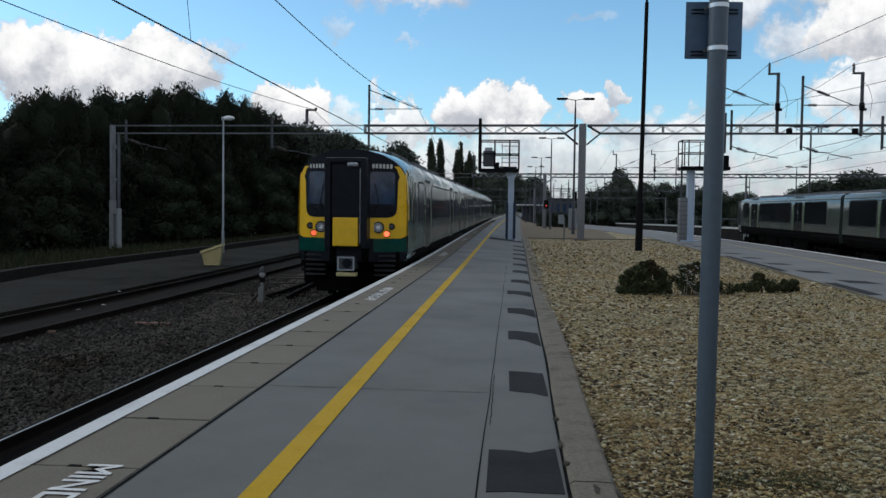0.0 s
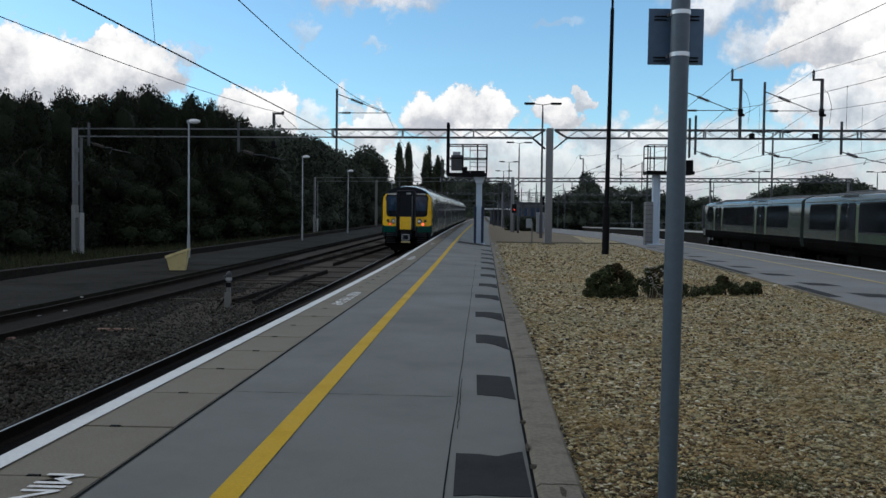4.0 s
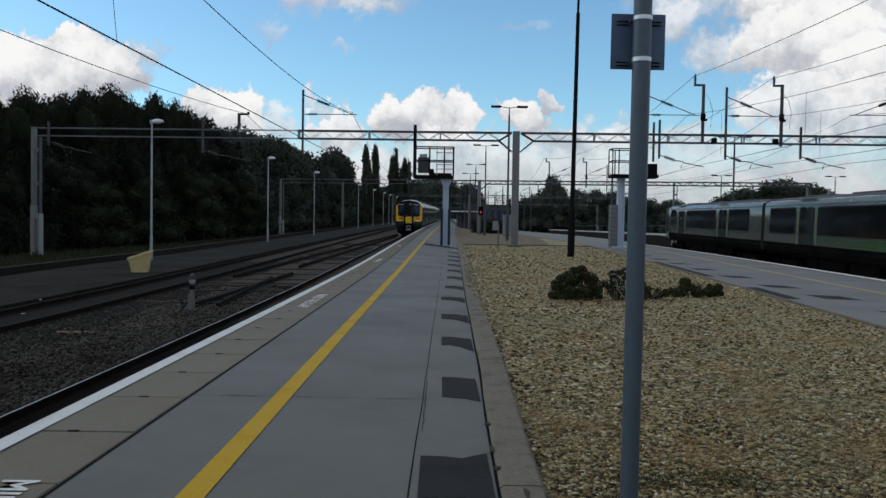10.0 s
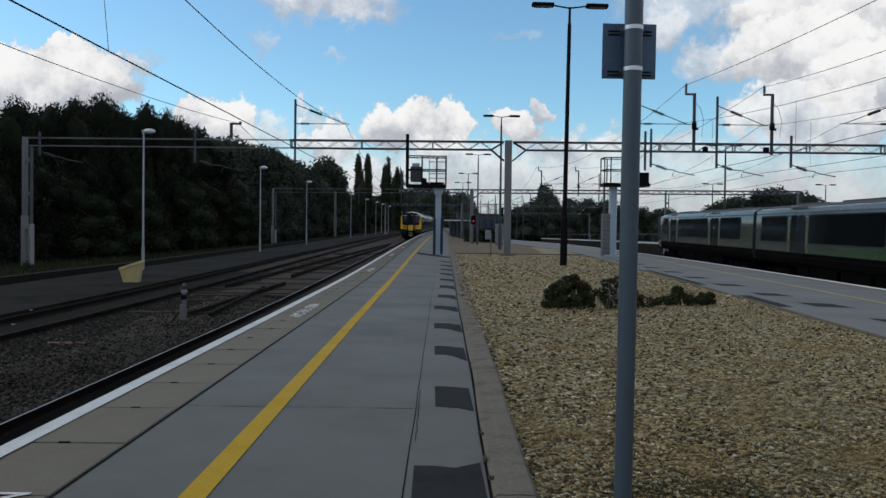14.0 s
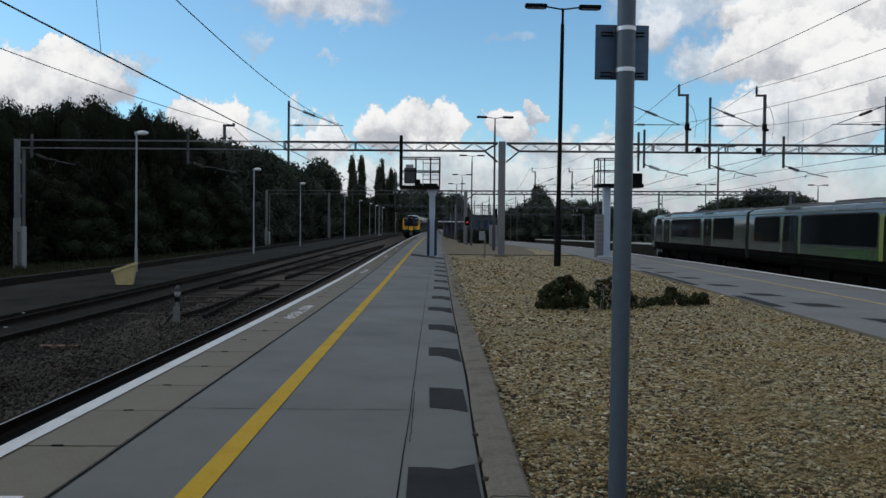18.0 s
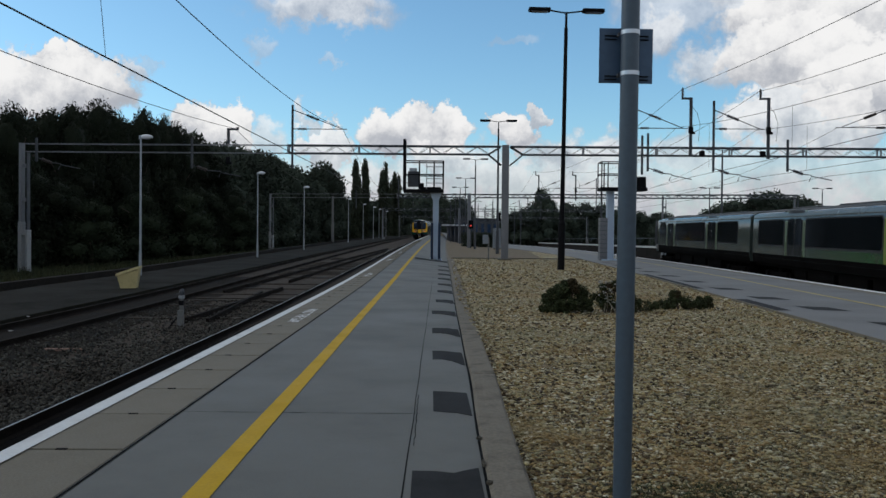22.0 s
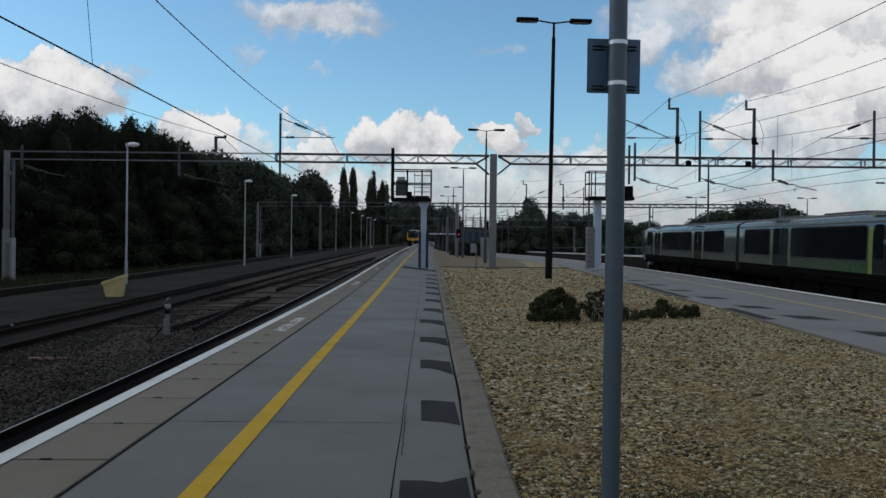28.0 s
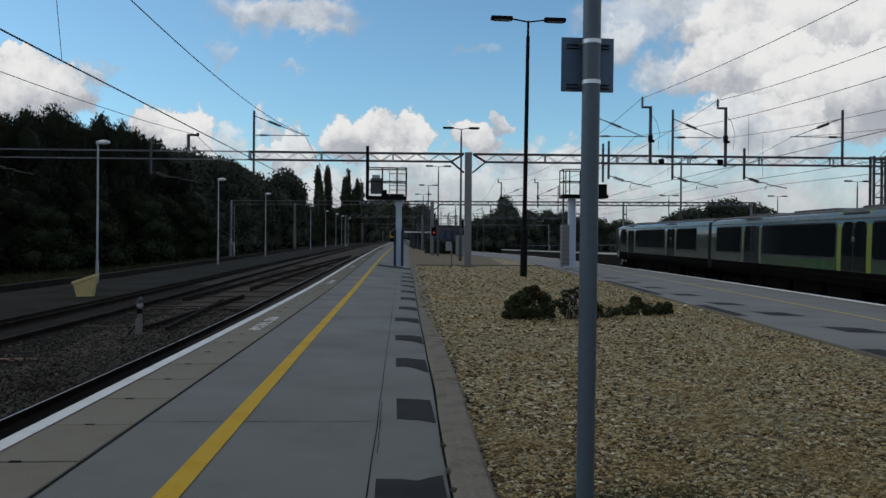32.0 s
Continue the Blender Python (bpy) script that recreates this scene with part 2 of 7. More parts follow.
MAT = {
    "asphalt": material("platform_asphalt", (0.105, 0.105, 0.092), 0.70, spec=0.5, vary=0.10, grain=160, stain=0.7, bump=0.10, tint=(0.078, 0.084, 0.084), fade=0.6),
    "asphalt_far": material("asphalt_right", (0.152, 0.152, 0.147), 0.8, vary=0.10, grain=160, stain=0.5, bump=0.1, tint=(0.115, 0.115, 0.112)),
    "patch": material("tarmac_patch", (0.026, 0.027, 0.028), 0.95, vary=0.2, grain=140, stain=2, bump=0.2, spec=0.12),
    "patch_matt": material("matt_tarmac_patch", (0.032, 0.033, 0.034), 0.95, vary=0.2, grain=140, stain=2, bump=0.2, spec=0.12),
    "tar": material("joint_tar", (0.008, 0.008, 0.0085), 0.7, vary=0.3, grain=60, bump=0.1, spec=0.02),
    "slab": material("coping_concrete", (0.140, 0.124, 0.091), 0.85, vary=0.14, grain=70, stain=1.4, bump=0.2, tint=(0.105, 0.094, 0.07), random_vary=0.07),
    "white_paint": material("white_line_paint", (0.57, 0.58, 0.57), 0.6, vary=0.06, grain=50, stain=2.2, tint=(0.40, 0.40, 0.40), fade=0.6, bump=0.08),
    "yellow_paint": material("yellow_line_paint", (0.45, 0.28, 0.002), 0.75, spec=0.3, vary=0.08, grain=60, stain=2.0, tint=(0.33, 0.215, 0.010), bump=0.08),
    "letter": material("worn_white_letter_paint", (0.60, 0.60, 0.58), 0.7, vary=0.12, grain=30, stain=6, tint=(0.3, 0.29, 0.26), fade=0.3, bump=0.05),
    "kerb": material("kerb_concrete", (0.148, 0.131, 0.102), 0.9, vary=0.16, grain=50, stain=4.5, bump=0.25, tint=(0.075, 0.066, 0.05), random_vary=0.05, spec=0.25, fade=0.8),
    "earth": material("brown_bark_bed", (0.122, 0.088, 0.045), 0.95, vary=0.35, grain=25, stain=0.25, bump=0.6, tint=(0.075, 0.072, 0.040)),
    "ballast": material("ballast_bed", (0.064, 0.054, 0.045), 0.95, vary=0.4, grain=30, stain=0.35, bump=0.8, tint=(0.038, 0.032, 0.028), spec=0.05),
    # shade beside the platform edge, put into the ballast colour
    "grime": material("ballast_painted_shade", (0.007, 0.0065, 0.006), 0.95, vary=0.4, grain=25, stain=0.6, bump=0.8, spec=0.03),
    "siding_dark": material("dark_siding_ballast", (0.014, 0.0115, 0.009), 0.95, vary=0.45, grain=24, stain=0.5, bump=0.8, tint=(0.030, 0.024, 0.018), spec=0.05, fade=0.8),
    "stones": material("ballast_stones", (0.053, 0.051, 0.043), 0.9, vary=0.3, grain=40, stain=0.3, bump=0.2, tint=(0.019, 0.0145, 0.0105), island=0.8, spec=0.12, fade=0.95),
    "rail_rust": material("rusty_rail_side", (0.014, 0.011, 0.009), 0.85, vary=0.3, grain=30, bump=0.3, spec=0.06),
    "rail_top": material("worn_rail_head", (0.34, 0.33, 0.32), 0.5, metal=0.8, vary=0.12, grain=30, bump=0.03, spec=0.4),
    "rail_dull": material("rusty_rail_head", (0.04, 0.034, 0.028), 0.85, metal=0.1, vary=0.15, grain=30, bump=0.05, spec=0.12),
    "sleeper": material("concrete_sleeper", (0.044, 0.038, 0.031), 0.95, vary=0.25, grain=25, bump=0.3, random_vary=0.15, spec=0.1),
    "timber": material("weathered_timber", (0.044, 0.037, 0.030), 0.9, vary=0.3, grain=20, bump=0.4, random_vary=0.2, spec=0.1),
    "ground": material("verge_ground", (0.014, 0.015, 0.008), 0.95, vary=0.35, grain=6, stain=0.12, bump=0.8, tint=(0.03, 0.025, 0.016), spec=0.1),
    "grass": material("rough_grass", (0.032, 0.038, 0.019), 0.9, vary=0.3, grain=8, stain=0.3, bump=0.0, tint=(0.09, 0.085, 0.04), island=0.4, spec=0.1),
    "path": material("old_asphalt_path", (0.0158, 0.0142, 0.0100), 0.9, vary=0.4, grain=10, stain=0.45, bump=0.4, tint=(0.006, 0.006, 0.0042), spec=0.08, fade=0.8),
    "wall": material("platform_wall_brick", (0.018, 0.0155, 0.013), 0.95, vary=0.3, grain=10, bump=0.3, spec=0.1),
    "galv": material("galvanised_steel", (0.36, 0.39, 0.42), 0.5, metal=0.55, vary=0.08, grain=30, stain=1.5, bump=0.05, tint=(0.26, 0.28, 0.30)),
    "pole_grey": material("grey_painted_pole", (0.062, 0.088, 0.116), 0.45, metal=0.2, vary=0.06, grain=30, stain=3, bump=0.04, streak=True),
    "sign_back": material("sign_back_sheet", (0.06, 0.105, 0.17), 0.5, metal=0.3, vary=0.08, grain=20, stain=2, bump=0.03),
    "band": material("bright_steel_band", (0.62, 0.66, 0.7), 0.3, metal=0.8, vary=0.05, grain=20, bump=0.0),
    "steel_dark": material("dark_gantry_steel", (0.055, 0.06, 0.068), 0.6, metal=0.2, vary=0.15, grain=14, stain=1, bump=0.1),
    "steel_col": material("grey_column_steel", (0.17, 0.175, 0.185), 0.6, metal=0.2, vary=0.1, grain=12, stain=0.8, bump=0.1, streak=True),
    "mast": material("grey_concrete_mast", (0.14, 0.14, 0.132), 0.8, vary=0.12, grain=14, stain=1, bump=0.2, streak=True),
    "black": material("black_painted_steel", (0.006, 0.006, 0.007), 0.6, spec=0.08, vary=0.2, grain=20, bump=0.05),
    "pale_blue": material("pale_blue_grey_paint", (0.47, 0.56, 0.66), 0.5, vary=0.06, grain=20, stain=1.5, bump=0.05, tint=(0.36, 0.42, 0.48), streak=True),
    "wire": material("copper_wire", (0.03, 0.03, 0.03), 0.9, metal=0.0, vary=0.2, grain=10, bump=0.0),
    "ceramic": material("brown_insulator", (0.05, 0.035, 0.03), 0.3, vary=0.2, grain=20, bump=0.0),
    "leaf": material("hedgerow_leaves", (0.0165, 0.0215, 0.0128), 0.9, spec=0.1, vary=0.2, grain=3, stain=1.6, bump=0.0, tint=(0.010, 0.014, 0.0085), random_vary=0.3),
    # far crowns: distance haze put into a paler leaf colour; also the hedge's green
    "leaf_haze_hedge": material("haze_and_hedge_leaves", (0.043, 0.055, 0.040), 0.9, spec=0.1, vary=0.2, grain=3, stain=1.6, bump=0.0, tint=(0.038, 0.050, 0.036), random_vary=0.3),
    "leaf_bush": material("bush_leaves", (0.021, 0.029, 0.016), 0.9, spec=0.1, vary=0.2, grain=3, stain=1.6, bump=0.0, tint=(0.014, 0.019, 0.011), random_vary=0.3),
    # poplar leaves lightened as well, for haze at their distance
    "leaf_poplar_haze": material("poplar_leaves", (0.05, 0.06, 0.038), 0.9, spec=0.1, vary=0.3, grain=3, stain=0.3, bump=0.0, island=0.4),
    "shrub": material("shrub_leaves", (0.044, 0.054, 0.024), 0.8, spec=0.15, vary=0.35, grain=14, stain=2.5, bump=0.0, tint=(0.045, 0.034, 0.018), island=0.5, fade=0.8),
    "shrub_brown": material("brown_shrub_leaves", (0.055, 0.042, 0.022), 0.85, spec=0.12, vary=0.35, grain=14, stain=3, bump=0.0, tint=(0.022, 0.022, 0.010), island=0.5, fade=0.8),
    "pale_yellow_paint": material("faded_yellow_paint", (0.40, 0.32, 0.10), 0.7, vary=0.1, grain=50, stain=2, bump=0.05),
    "dead_wood": material("bleached_dead_wood", (0.26, 0.24, 0.19), 0.9, vary=0.2, grain=30, bump=0.1),
    "navy": material("dark_blue_paint", (0.012, 0.025, 0.055), 0.5, spec=0.3, vary=0.1, grain=20, bump=0.03),
    "bark": material("bark", (0.07, 0.055, 0.042), 0.95, vary=0.35, grain=8, bump=0.5, streak=True),
    "yellow_box": material("yellow_plastic_bin", (0.52, 0.43, 0.2), 0.55, vary=0.08, grain=20, stain=3, bump=0.03, tint=(0.32, 0.27, 0.12)),
    "train_grey": material("silver_grey_train_paint", (0.052, 0.064, 0.056), 0.16, spec=0.35, metal=0.0, vary=0.05, grain=6, stain=0.7, bump=0.0, tint=(0.045, 0.055, 0.05)),
    "train_green": material("green_train_paint", (0.004, 0.055, 0.044), 0.16, spec=0.35, vary=0.07, grain=6, stain=0.8, bump=0.0, tint=(0.03, 0.09, 0.07)),
    "lattice": material("weathered_lattice_bars", (0.26, 0.27, 0.28), 0.6, metal=0.2, vary=0.15, grain=14, stain=1, bump=0.1),
    "bright_line": material("fresh_white_line", (0.78, 0.78, 0.77), 0.6, vary=0.05, grain=40, stain=2, bump=0.05),
    "train_pale": material("pale_silver_train_paint", (0.105, 0.118, 0.116), 0.2, spec=0.35, vary=0.05, grain=6, stain=0.7, bump=0.0, tint=(0.085, 0.095, 0.093)),
    "train_pillar": material("green_grey_train_paint", (0.085, 0.115, 0.068), 0.3, spec=0.35, vary=0.05, grain=6, stain=0.7, bump=0.0),
    "train_lime": material("lime_train_paint", (0.16, 0.21, 0.03), 0.45, spec=0.4, vary=0.05, grain=6, stain=0.8, bump=0.0),
    "train_yellow": material("yellow_cab_paint", (0.80, 0.48, 0.010), 0.35, vary=0.05, grain=6, stain=2, bump=0.0, tint=(0.62, 0.40, 0.02)),
    "train_black": material("black_cab_paint", (0.006, 0.008, 0.013), 0.35, spec=0.15, vary=0.15, grain=6, stain=2, bump=0.0),
    "train_roof": material("dirty_train_roof", (0.075, 0.078, 0.08), 0.7, spec=0.2, vary=0.1, grain=8, stain=1, bump=0.05, tint=(0.10, 0.10, 0.10)),
    "underframe": material("underframe_grime", (0.005, 0.0045, 0.0042), 0.95, spec=0.02, vary=0.3, grain=12, bump=0.3),
    "door_grey": material("dark_grey_door_paint", (0.010, 0.012, 0.012), 0.2, spec=0.2, vary=0.08, grain=6, bump=0.0),
    "rubber": material("gangway_rubber", (0.012, 0.013, 0.015), 0.8, vary=0.2, grain=10, bump=0.2),
    "glass_dark": material("tinted_train_glass", (0.006, 0.008, 0.010), 0.06, vary=0.1, grain=2, stain=0.5, bump=0.0, spec=0.16),
    # blue base and pale tint carry the sky reflected in the windscreens
    "cab_glass": material("cab_windscreen_glass", (0.024, 0.046, 0.09), 0.12, vary=0.3, grain=2, stain=1.5, bump=0.0, spec=0.5, tint=(0.09, 0.125, 0.18)),
    "lens": material("clear_lamp_lens", (0.6, 0.62, 0.65), 0.1, metal=0.7, vary=0.05, grain=10, bump=0.0),
    "tail_lit": material("lit_red_tail_lamp", (0.6, 0.03, 0.02), 0.3, vary=0.05, emit=((1.0, 0.15, 0.06), 1.9)),
    "tail_dim": material("dim_red_tail_lamp", (0.35, 0.03, 0.02), 0.3, vary=0.05, emit=((1.0, 0.16, 0.06), 0.9)),
    "signal_red": material("lit_red_signal", (0.6, 0.02, 0.02), 0.3, vary=0.05, emit=((1.0, 0.08, 0.06), 0.6)),
    "cabinet": material("grey_cabinet_paint", (0.20, 0.225, 0.25), 0.55, metal=0.1, vary=0.08, grain=10, stain=2, bump=0.05, streak=True),
    "brick_far": material("far_buildings", (0.05, 0.055, 0.065), 0.9, vary=0.3, grain=0.5, stain=0.1, bump=0.0),
    "canopy_white": material("white_canopy_edge", (0.7, 0.72, 0.75), 0.6, vary=0.05, grain=3, bump=0.0),
    "litter": material("pale_litter", (0.32, 0.32, 0.30), 0.8, vary=0.1, grain=20, bump=0.1),
    "timber_pale": material("faded_red_board", (0.22, 0.14, 0.11), 0.9, spec=0.1, vary=0.2, grain=25, bump=0.2),
    "pit": material("dirty_concrete_pit", (0.06, 0.054, 0.042), 0.95, spec=0.1, vary=0.3, grain=60, bump=0.2),
    "casing": material("pale_painted_casing", (0.27, 0.28, 0.28), 0.7, spec=0.3, vary=0.1, grain=10, stain=1.5, bump=0.05, tint=(0.2, 0.2, 0.19), streak=True),
    "rust": material("rusty_scrap", (0.13, 0.07, 0.045), 0.9, vary=0.3, grain=15, bump=0.2),
}


def flint(name, patches, cells=0.0):
    """Mixed flint stones: each piece takes its colour from a range, shifted in broad patches; cells: stones to the metre where the surface itself is the stones."""
    m = bpy.data.materials.new(name)
    m.use_nodes = True
    n = Nodes(m.node_tree)
    p = n.node("ShaderNodeBsdfPrincipled")
    out = n.node("ShaderNodeOutputMaterial")
    n.link(p.outputs[0], out.inputs[0])
    co = n.node("ShaderNodeTexCoord").outputs["Object"]
    ramp = n.node("ShaderNodeValToRGB")
    stops = [(0.0, (0.016, 0.013, 0.009)), (0.24, (0.105, 0.068, 0.033)), (0.44, (0.36, 0.23, 0.092)), (0.62, (0.50, 0.385, 0.175)), (0.80, (0.34, 0.305, 0.172)), (0.94, (0.61, 0.52, 0.32)), (1.0, (0.84, 0.77, 0.58))]
    while len(ramp.color_ramp.elements) < len(stops):
        ramp.color_ramp.elements.new(0.5)
    for e, (at, c) in zip(ramp.color_ramp.elements, stops):
        e.position, e.color = at, (0.87 * c[0], 0.90 * c[1], 0.92 * c[2], 1.0)
    if cells:
        vor = n.node("ShaderNodeTexVoronoi")
        vor.inputs["Scale"].default_value = cells
        wob = n.noise(co, cells * 0.7, 2.0)
        n.link(n.mix(0.012, co, wob.outputs["Color"], "ADD"), vor.inputs["Vector"])
        pick = n.node("ShaderNodeSeparateColor")
        n.link(vor.outputs["Color"], pick.inputs[0])
        n.link(pick.outputs[0], ramp.inputs[0])
    else:
        n.link(n.node("ShaderNodeNewGeometry").outputs["Random Per Island"], ramp.inputs[0])
    col = n.mix(n.ramp(n.noise(co, 120.0, 3.0).outputs["Fac"], 0.3, 0.7, 0.0, 0.35), ramp.outputs[0], (0.10, 0.075, 0.04))
    broad = n.noise(co, patches, 4.0, 0.6).outputs["Fac"]
    col = n.mix(n.ramp(broad, 0.45, 0.68, 0.0, 0.45), col, (0.24, 0.225, 0.13))
    other = n.noise(co, patches * 1.7, 3.0, 0.6).outputs["Color"]
    sc = n.node("ShaderNodeSeparateColor")
    n.link(other, sc.inputs[0])
    col = n.mix(n.ramp(sc.outputs[1], 0.5, 0.7, 0.0, 0.45), col, (0.27, 0.175, 0.065))
    n.link(col, p.inputs["Base Color"])
    p.inputs["Roughness"].default_value, p.inputs["Specular IOR Level"].default_value = 0.75, 0.25
    if cells:
        b = n.node("ShaderNodeBump")
        b.inputs["Strength"].default_value, b.inputs["Distance"].default_value = 0.8, 0.02
        b.invert = True
        n.link(vor.outputs["Distance"], b.inputs["Height"])
        n.link(b.outputs[0], p.inputs["Normal"])
    return m


def fading(name, near, far):
    """Coach paint that runs from one colour to another along a panel, in fine dots."""
    m = bpy.data.materials.new(name)
    m.use_nodes = True
    n = Nodes(m.node_tree)
    p = n.node("ShaderNodeBsdfPrincipled")
    out = n.node("ShaderNodeOutputMaterial")
    n.link(p.outputs[0], out.inputs[0])
    tc = n.node("ShaderNodeTexCoord")
    sep = n.node("ShaderNodeSeparateXYZ")
    n.link(tc.outputs["Generated"], sep.inputs[0])
    f = n.math("ADD", sep.outputs[1], n.math("MULTIPLY", n.math("SUBTRACT", n.noise(tc.outputs["Object"], 22.0, 3.0).outputs["Fac"], 0.5), 0.25))
    col = n.mix(n.ramp(f, 0.05, 0.95), near, far)
    dirt = n.ramp(n.noise(tc.outputs["Object"], 1.3, 5.0, 0.6).outputs["Fac"], 0.45, 0.75, 0.0, 0.5)
    n.link(n.mix(dirt, col, (0.03, 0.032, 0.028)), p.inputs["Base Color"])
    p.inputs["Roughness"].default_value, p.inputs["Specular IOR Level"].default_value = 0.15, 0.35
    return m


MAT["fade_lime"] = fading("lime_to_grey_paint", (0.026, 0.076, 0.028), (0.040, 0.062, 0.042))
MAT["fade_teal"] = fading("teal_to_grey_paint", (0.004, 0.14, 0.11), (0.05, 0.08, 0.07))
MAT["gravel"] = flint("flint_gravel", 0.55)
MAT["gravel_bed"] = flint("flint_gravel_bed", 0.55, 24.0)


# ---------------------------------------------------------------- mesh helpers
class Shape:
    """Collects boxes, tubes and sheets into one mesh."""

    def __init__(self):
        self.v, self.f = [], []

    def add(self, verts, faces):
        k = len(self.v)
        self.v += [tuple(p) for p in verts]
        self.f += [tuple(k + i for i in f) for f in faces]
        return self

    def box(self, x0, x1, y0, y1, z0, z1, m=None, b=0.0):
        """A box, with chamfered edges where b is given."""
        if b <= 0:
            v = [Vector((x, y, z)) for x in (x0, x1) for y in (y0, y1) for z in (z0, z1)]
            f = [(0, 1, 3, 2), (4, 6, 7, 5), (0, 4, 5, 1), (2, 3, 7, 6), (0, 2, 6, 4), (1, 5, 7, 3)]
        else:
            bm = bmesh.new()
            bmesh.ops.create_cube(bm, size=1.0)
            for p in bm.verts:
                p.co = Vector(((x0 + x1) / 2 + p.co.x * (x1 - x0), (y0 + y1) / 2 + p.co.y * (y1 - y0), (z0 + z1) / 2 + p.co.z * (z1 - z0)))
            bmesh.ops.bevel(bm, geom=bm.edges[:], offset=b, segments=2, affect="EDGES", profile=0.6)
            bm.verts.index_update()
            v, f = [p.co.copy() for p in bm.verts], [tuple(q.index for q in g.verts) for g in bm.faces]
            bm.free()
        if m is not None:
            v = [m @ p for p in v]
        return self.add(v, f)

    def tube(self, a, b, r, n=8, r2=None, caps=True):
        a, b = Vector(a), Vector(b)
        q = (b - a).to_track_quat("Z", "Y")
        r2 = r if r2 is None else r2
        v = []
        for c, rr in ((a, r), (b, r2)):
            v += [c + q @ Vector((rr * math.cos(2 * math.pi * i / n), rr * math.sin(2 * math.pi * i / n), 0)) for i in range(n)]
        f = [(i, (i + 1) % n, n + (i + 1) % n, n + i) for i in range(n)]
        if caps:
            f += [tuple(range(n - 1, -1, -1)), tuple(range(n, 2 * n))]
        return self.add(v, f)

    def line(self, pts, r, n=5):
        """One bent tube along the points."""
        pts = [Vector(p) for p in pts]
        rings = []
        for i, p in enumerate(pts):
            d = (pts[min(i + 1, len(pts) - 1)] - pts[max(i - 1, 0)]).normalized()
            q = d.to_track_quat("Z", "Y")
            rings.append([p + q @ Vector((r * math.cos(2 * math.pi * k / n), r * math.sin(2 * math.pi * k / n), 0)) for k in range(n)])
        return self.loft(rings, close=True)

    def loft(self, rings, close=False, caps=True):
        """Rings of equally many points, joined one to the next; close: each ring is a loop."""
        n = len(rings[0])
        v = [p for ring in rings for p in ring]
        f = []
        for k in range(len(rings) - 1):
            for i in range(n if close else n - 1):
                j = (i + 1) % n
                f.append((k * n + i, k * n + j, (k + 1) * n + j, (k + 1) * n + i))
        if caps and close:
            f += [tuple(range(n - 1, -1, -1)), tuple((len(rings) - 1) * n + i for i in range(n))]
        return self.add(v, f)

    def disc(self, c, r, depth, axis="y", n=20):
        d = {"x": Vector((depth, 0, 0)), "y": Vector((0, depth, 0)), "z": Vector((0, 0, depth))}[axis]
        return self.tube(Vector(c), Vector(c) + d, r, n)

    def mesh(self, name, mat, smooth=False):
        me = bpy.data.meshes.new(name)
        me.from_pydata(self.v, [], self.f)
        me.materials.append(MAT[mat])
        if smooth:
            me.polygons.foreach_set("use_smooth", [True] * len(me.polygons))
            me.set_sharp_from_angle(angle=radians(40))
        return me

    def ob(self, name, mat, parent=None, label="", smooth=False):
        o = new(name, self.mesh(name, mat, smooth))
        if parent is not None:
            o.parent = parent
        if label:
            o["label"] = label
        return o


def empty(name, m=None, **tags):
    o = new(name)
    o.empty_display_size = 0.2
    if m is not None:
        o.matrix_world = m
    return tagged(o, **tags)


def scatter(name, mat, places, sizes, rng, flat=0.6, parent=None):
    """Many small irregular stones in one mesh. places: n x 3."""
    base = np.array([(1, 0, 0), (-0.5, 0.87, 0.1), (-0.5, -0.87, -0.1), (0.1, 0.1, 1), (0, -0.1, -1), (0.55, 0.75, 0.35)])
    tris = np.array([(0, 5, 3), (5, 1, 3), (1, 2, 3), (2, 0, 3), (5, 0, 4), (1, 5, 4), (2, 1, 4), (0, 2, 4)])
    n = len(places)
    a, b = rng.uniform(0, 2 * np.pi, n), rng.uniform(-0.7, 0.7, n)
    v = base[None] * (1 + rng.uniform(-0.3, 0.3, (n, 6, 3)))
    v = v * np.stack([rng.uniform(1.0, 1.5, n), rng.uniform(0.35, 0.95, n), np.full(n, flat) * rng.uniform(0.5, 1.3, n)], 1)[:, None]
    cb, sb, ca, sa = np.cos(b)[:, None], np.sin(b)[:, None], np.cos(a)[:, None], np.sin(a)[:, None]
    x, y, z = v[..., 0], v[..., 1] * cb - v[..., 2] * sb, v[..., 1] * sb + v[..., 2] * cb
    v = np.stack([x * ca - y * sa, x * sa + y * ca, z], -1) * sizes[:, None, None] + places[:, None]
    f = tris[None] + 6 * np.arange(n)[:, None, None]
    return raw(name, mat, v.reshape(-1, 3), f.reshape(-1, 3), parent)


def raw(name, mat, v, f, parent=None):
    """One mesh from arrays of points and of triangles or quads."""
    k = f.shape[1]
    me = bpy.data.meshes.new(name)
    me.vertices.add(len(v))
    me.vertices.foreach_set("co", np.ascontiguousarray(v, np.float32).ravel())
    me.loops.add(f.size)
    me.loops.foreach_set("vertex_index", np.ascontiguousarray(f, np.int32).ravel())
    me.polygons.add(len(f))
    me.polygons.foreach_set("loop_start", np.arange(0, f.size, k, dtype=np.int32))
    me.polygons.foreach_set("loop_total", np.full(len(f), k, np.int32))
    me.update(calc_edges=True)
    me.validate()
    me.materials.append(MAT[mat])
    o = new(name, me)
    if parent is not None:
        o.parent = parent
    return o


# ---------------------------------------------------------------- the plan
RAIL, BED = -0.915, -1.07                 # heights under the platform's surface
GAUGE = 1.435


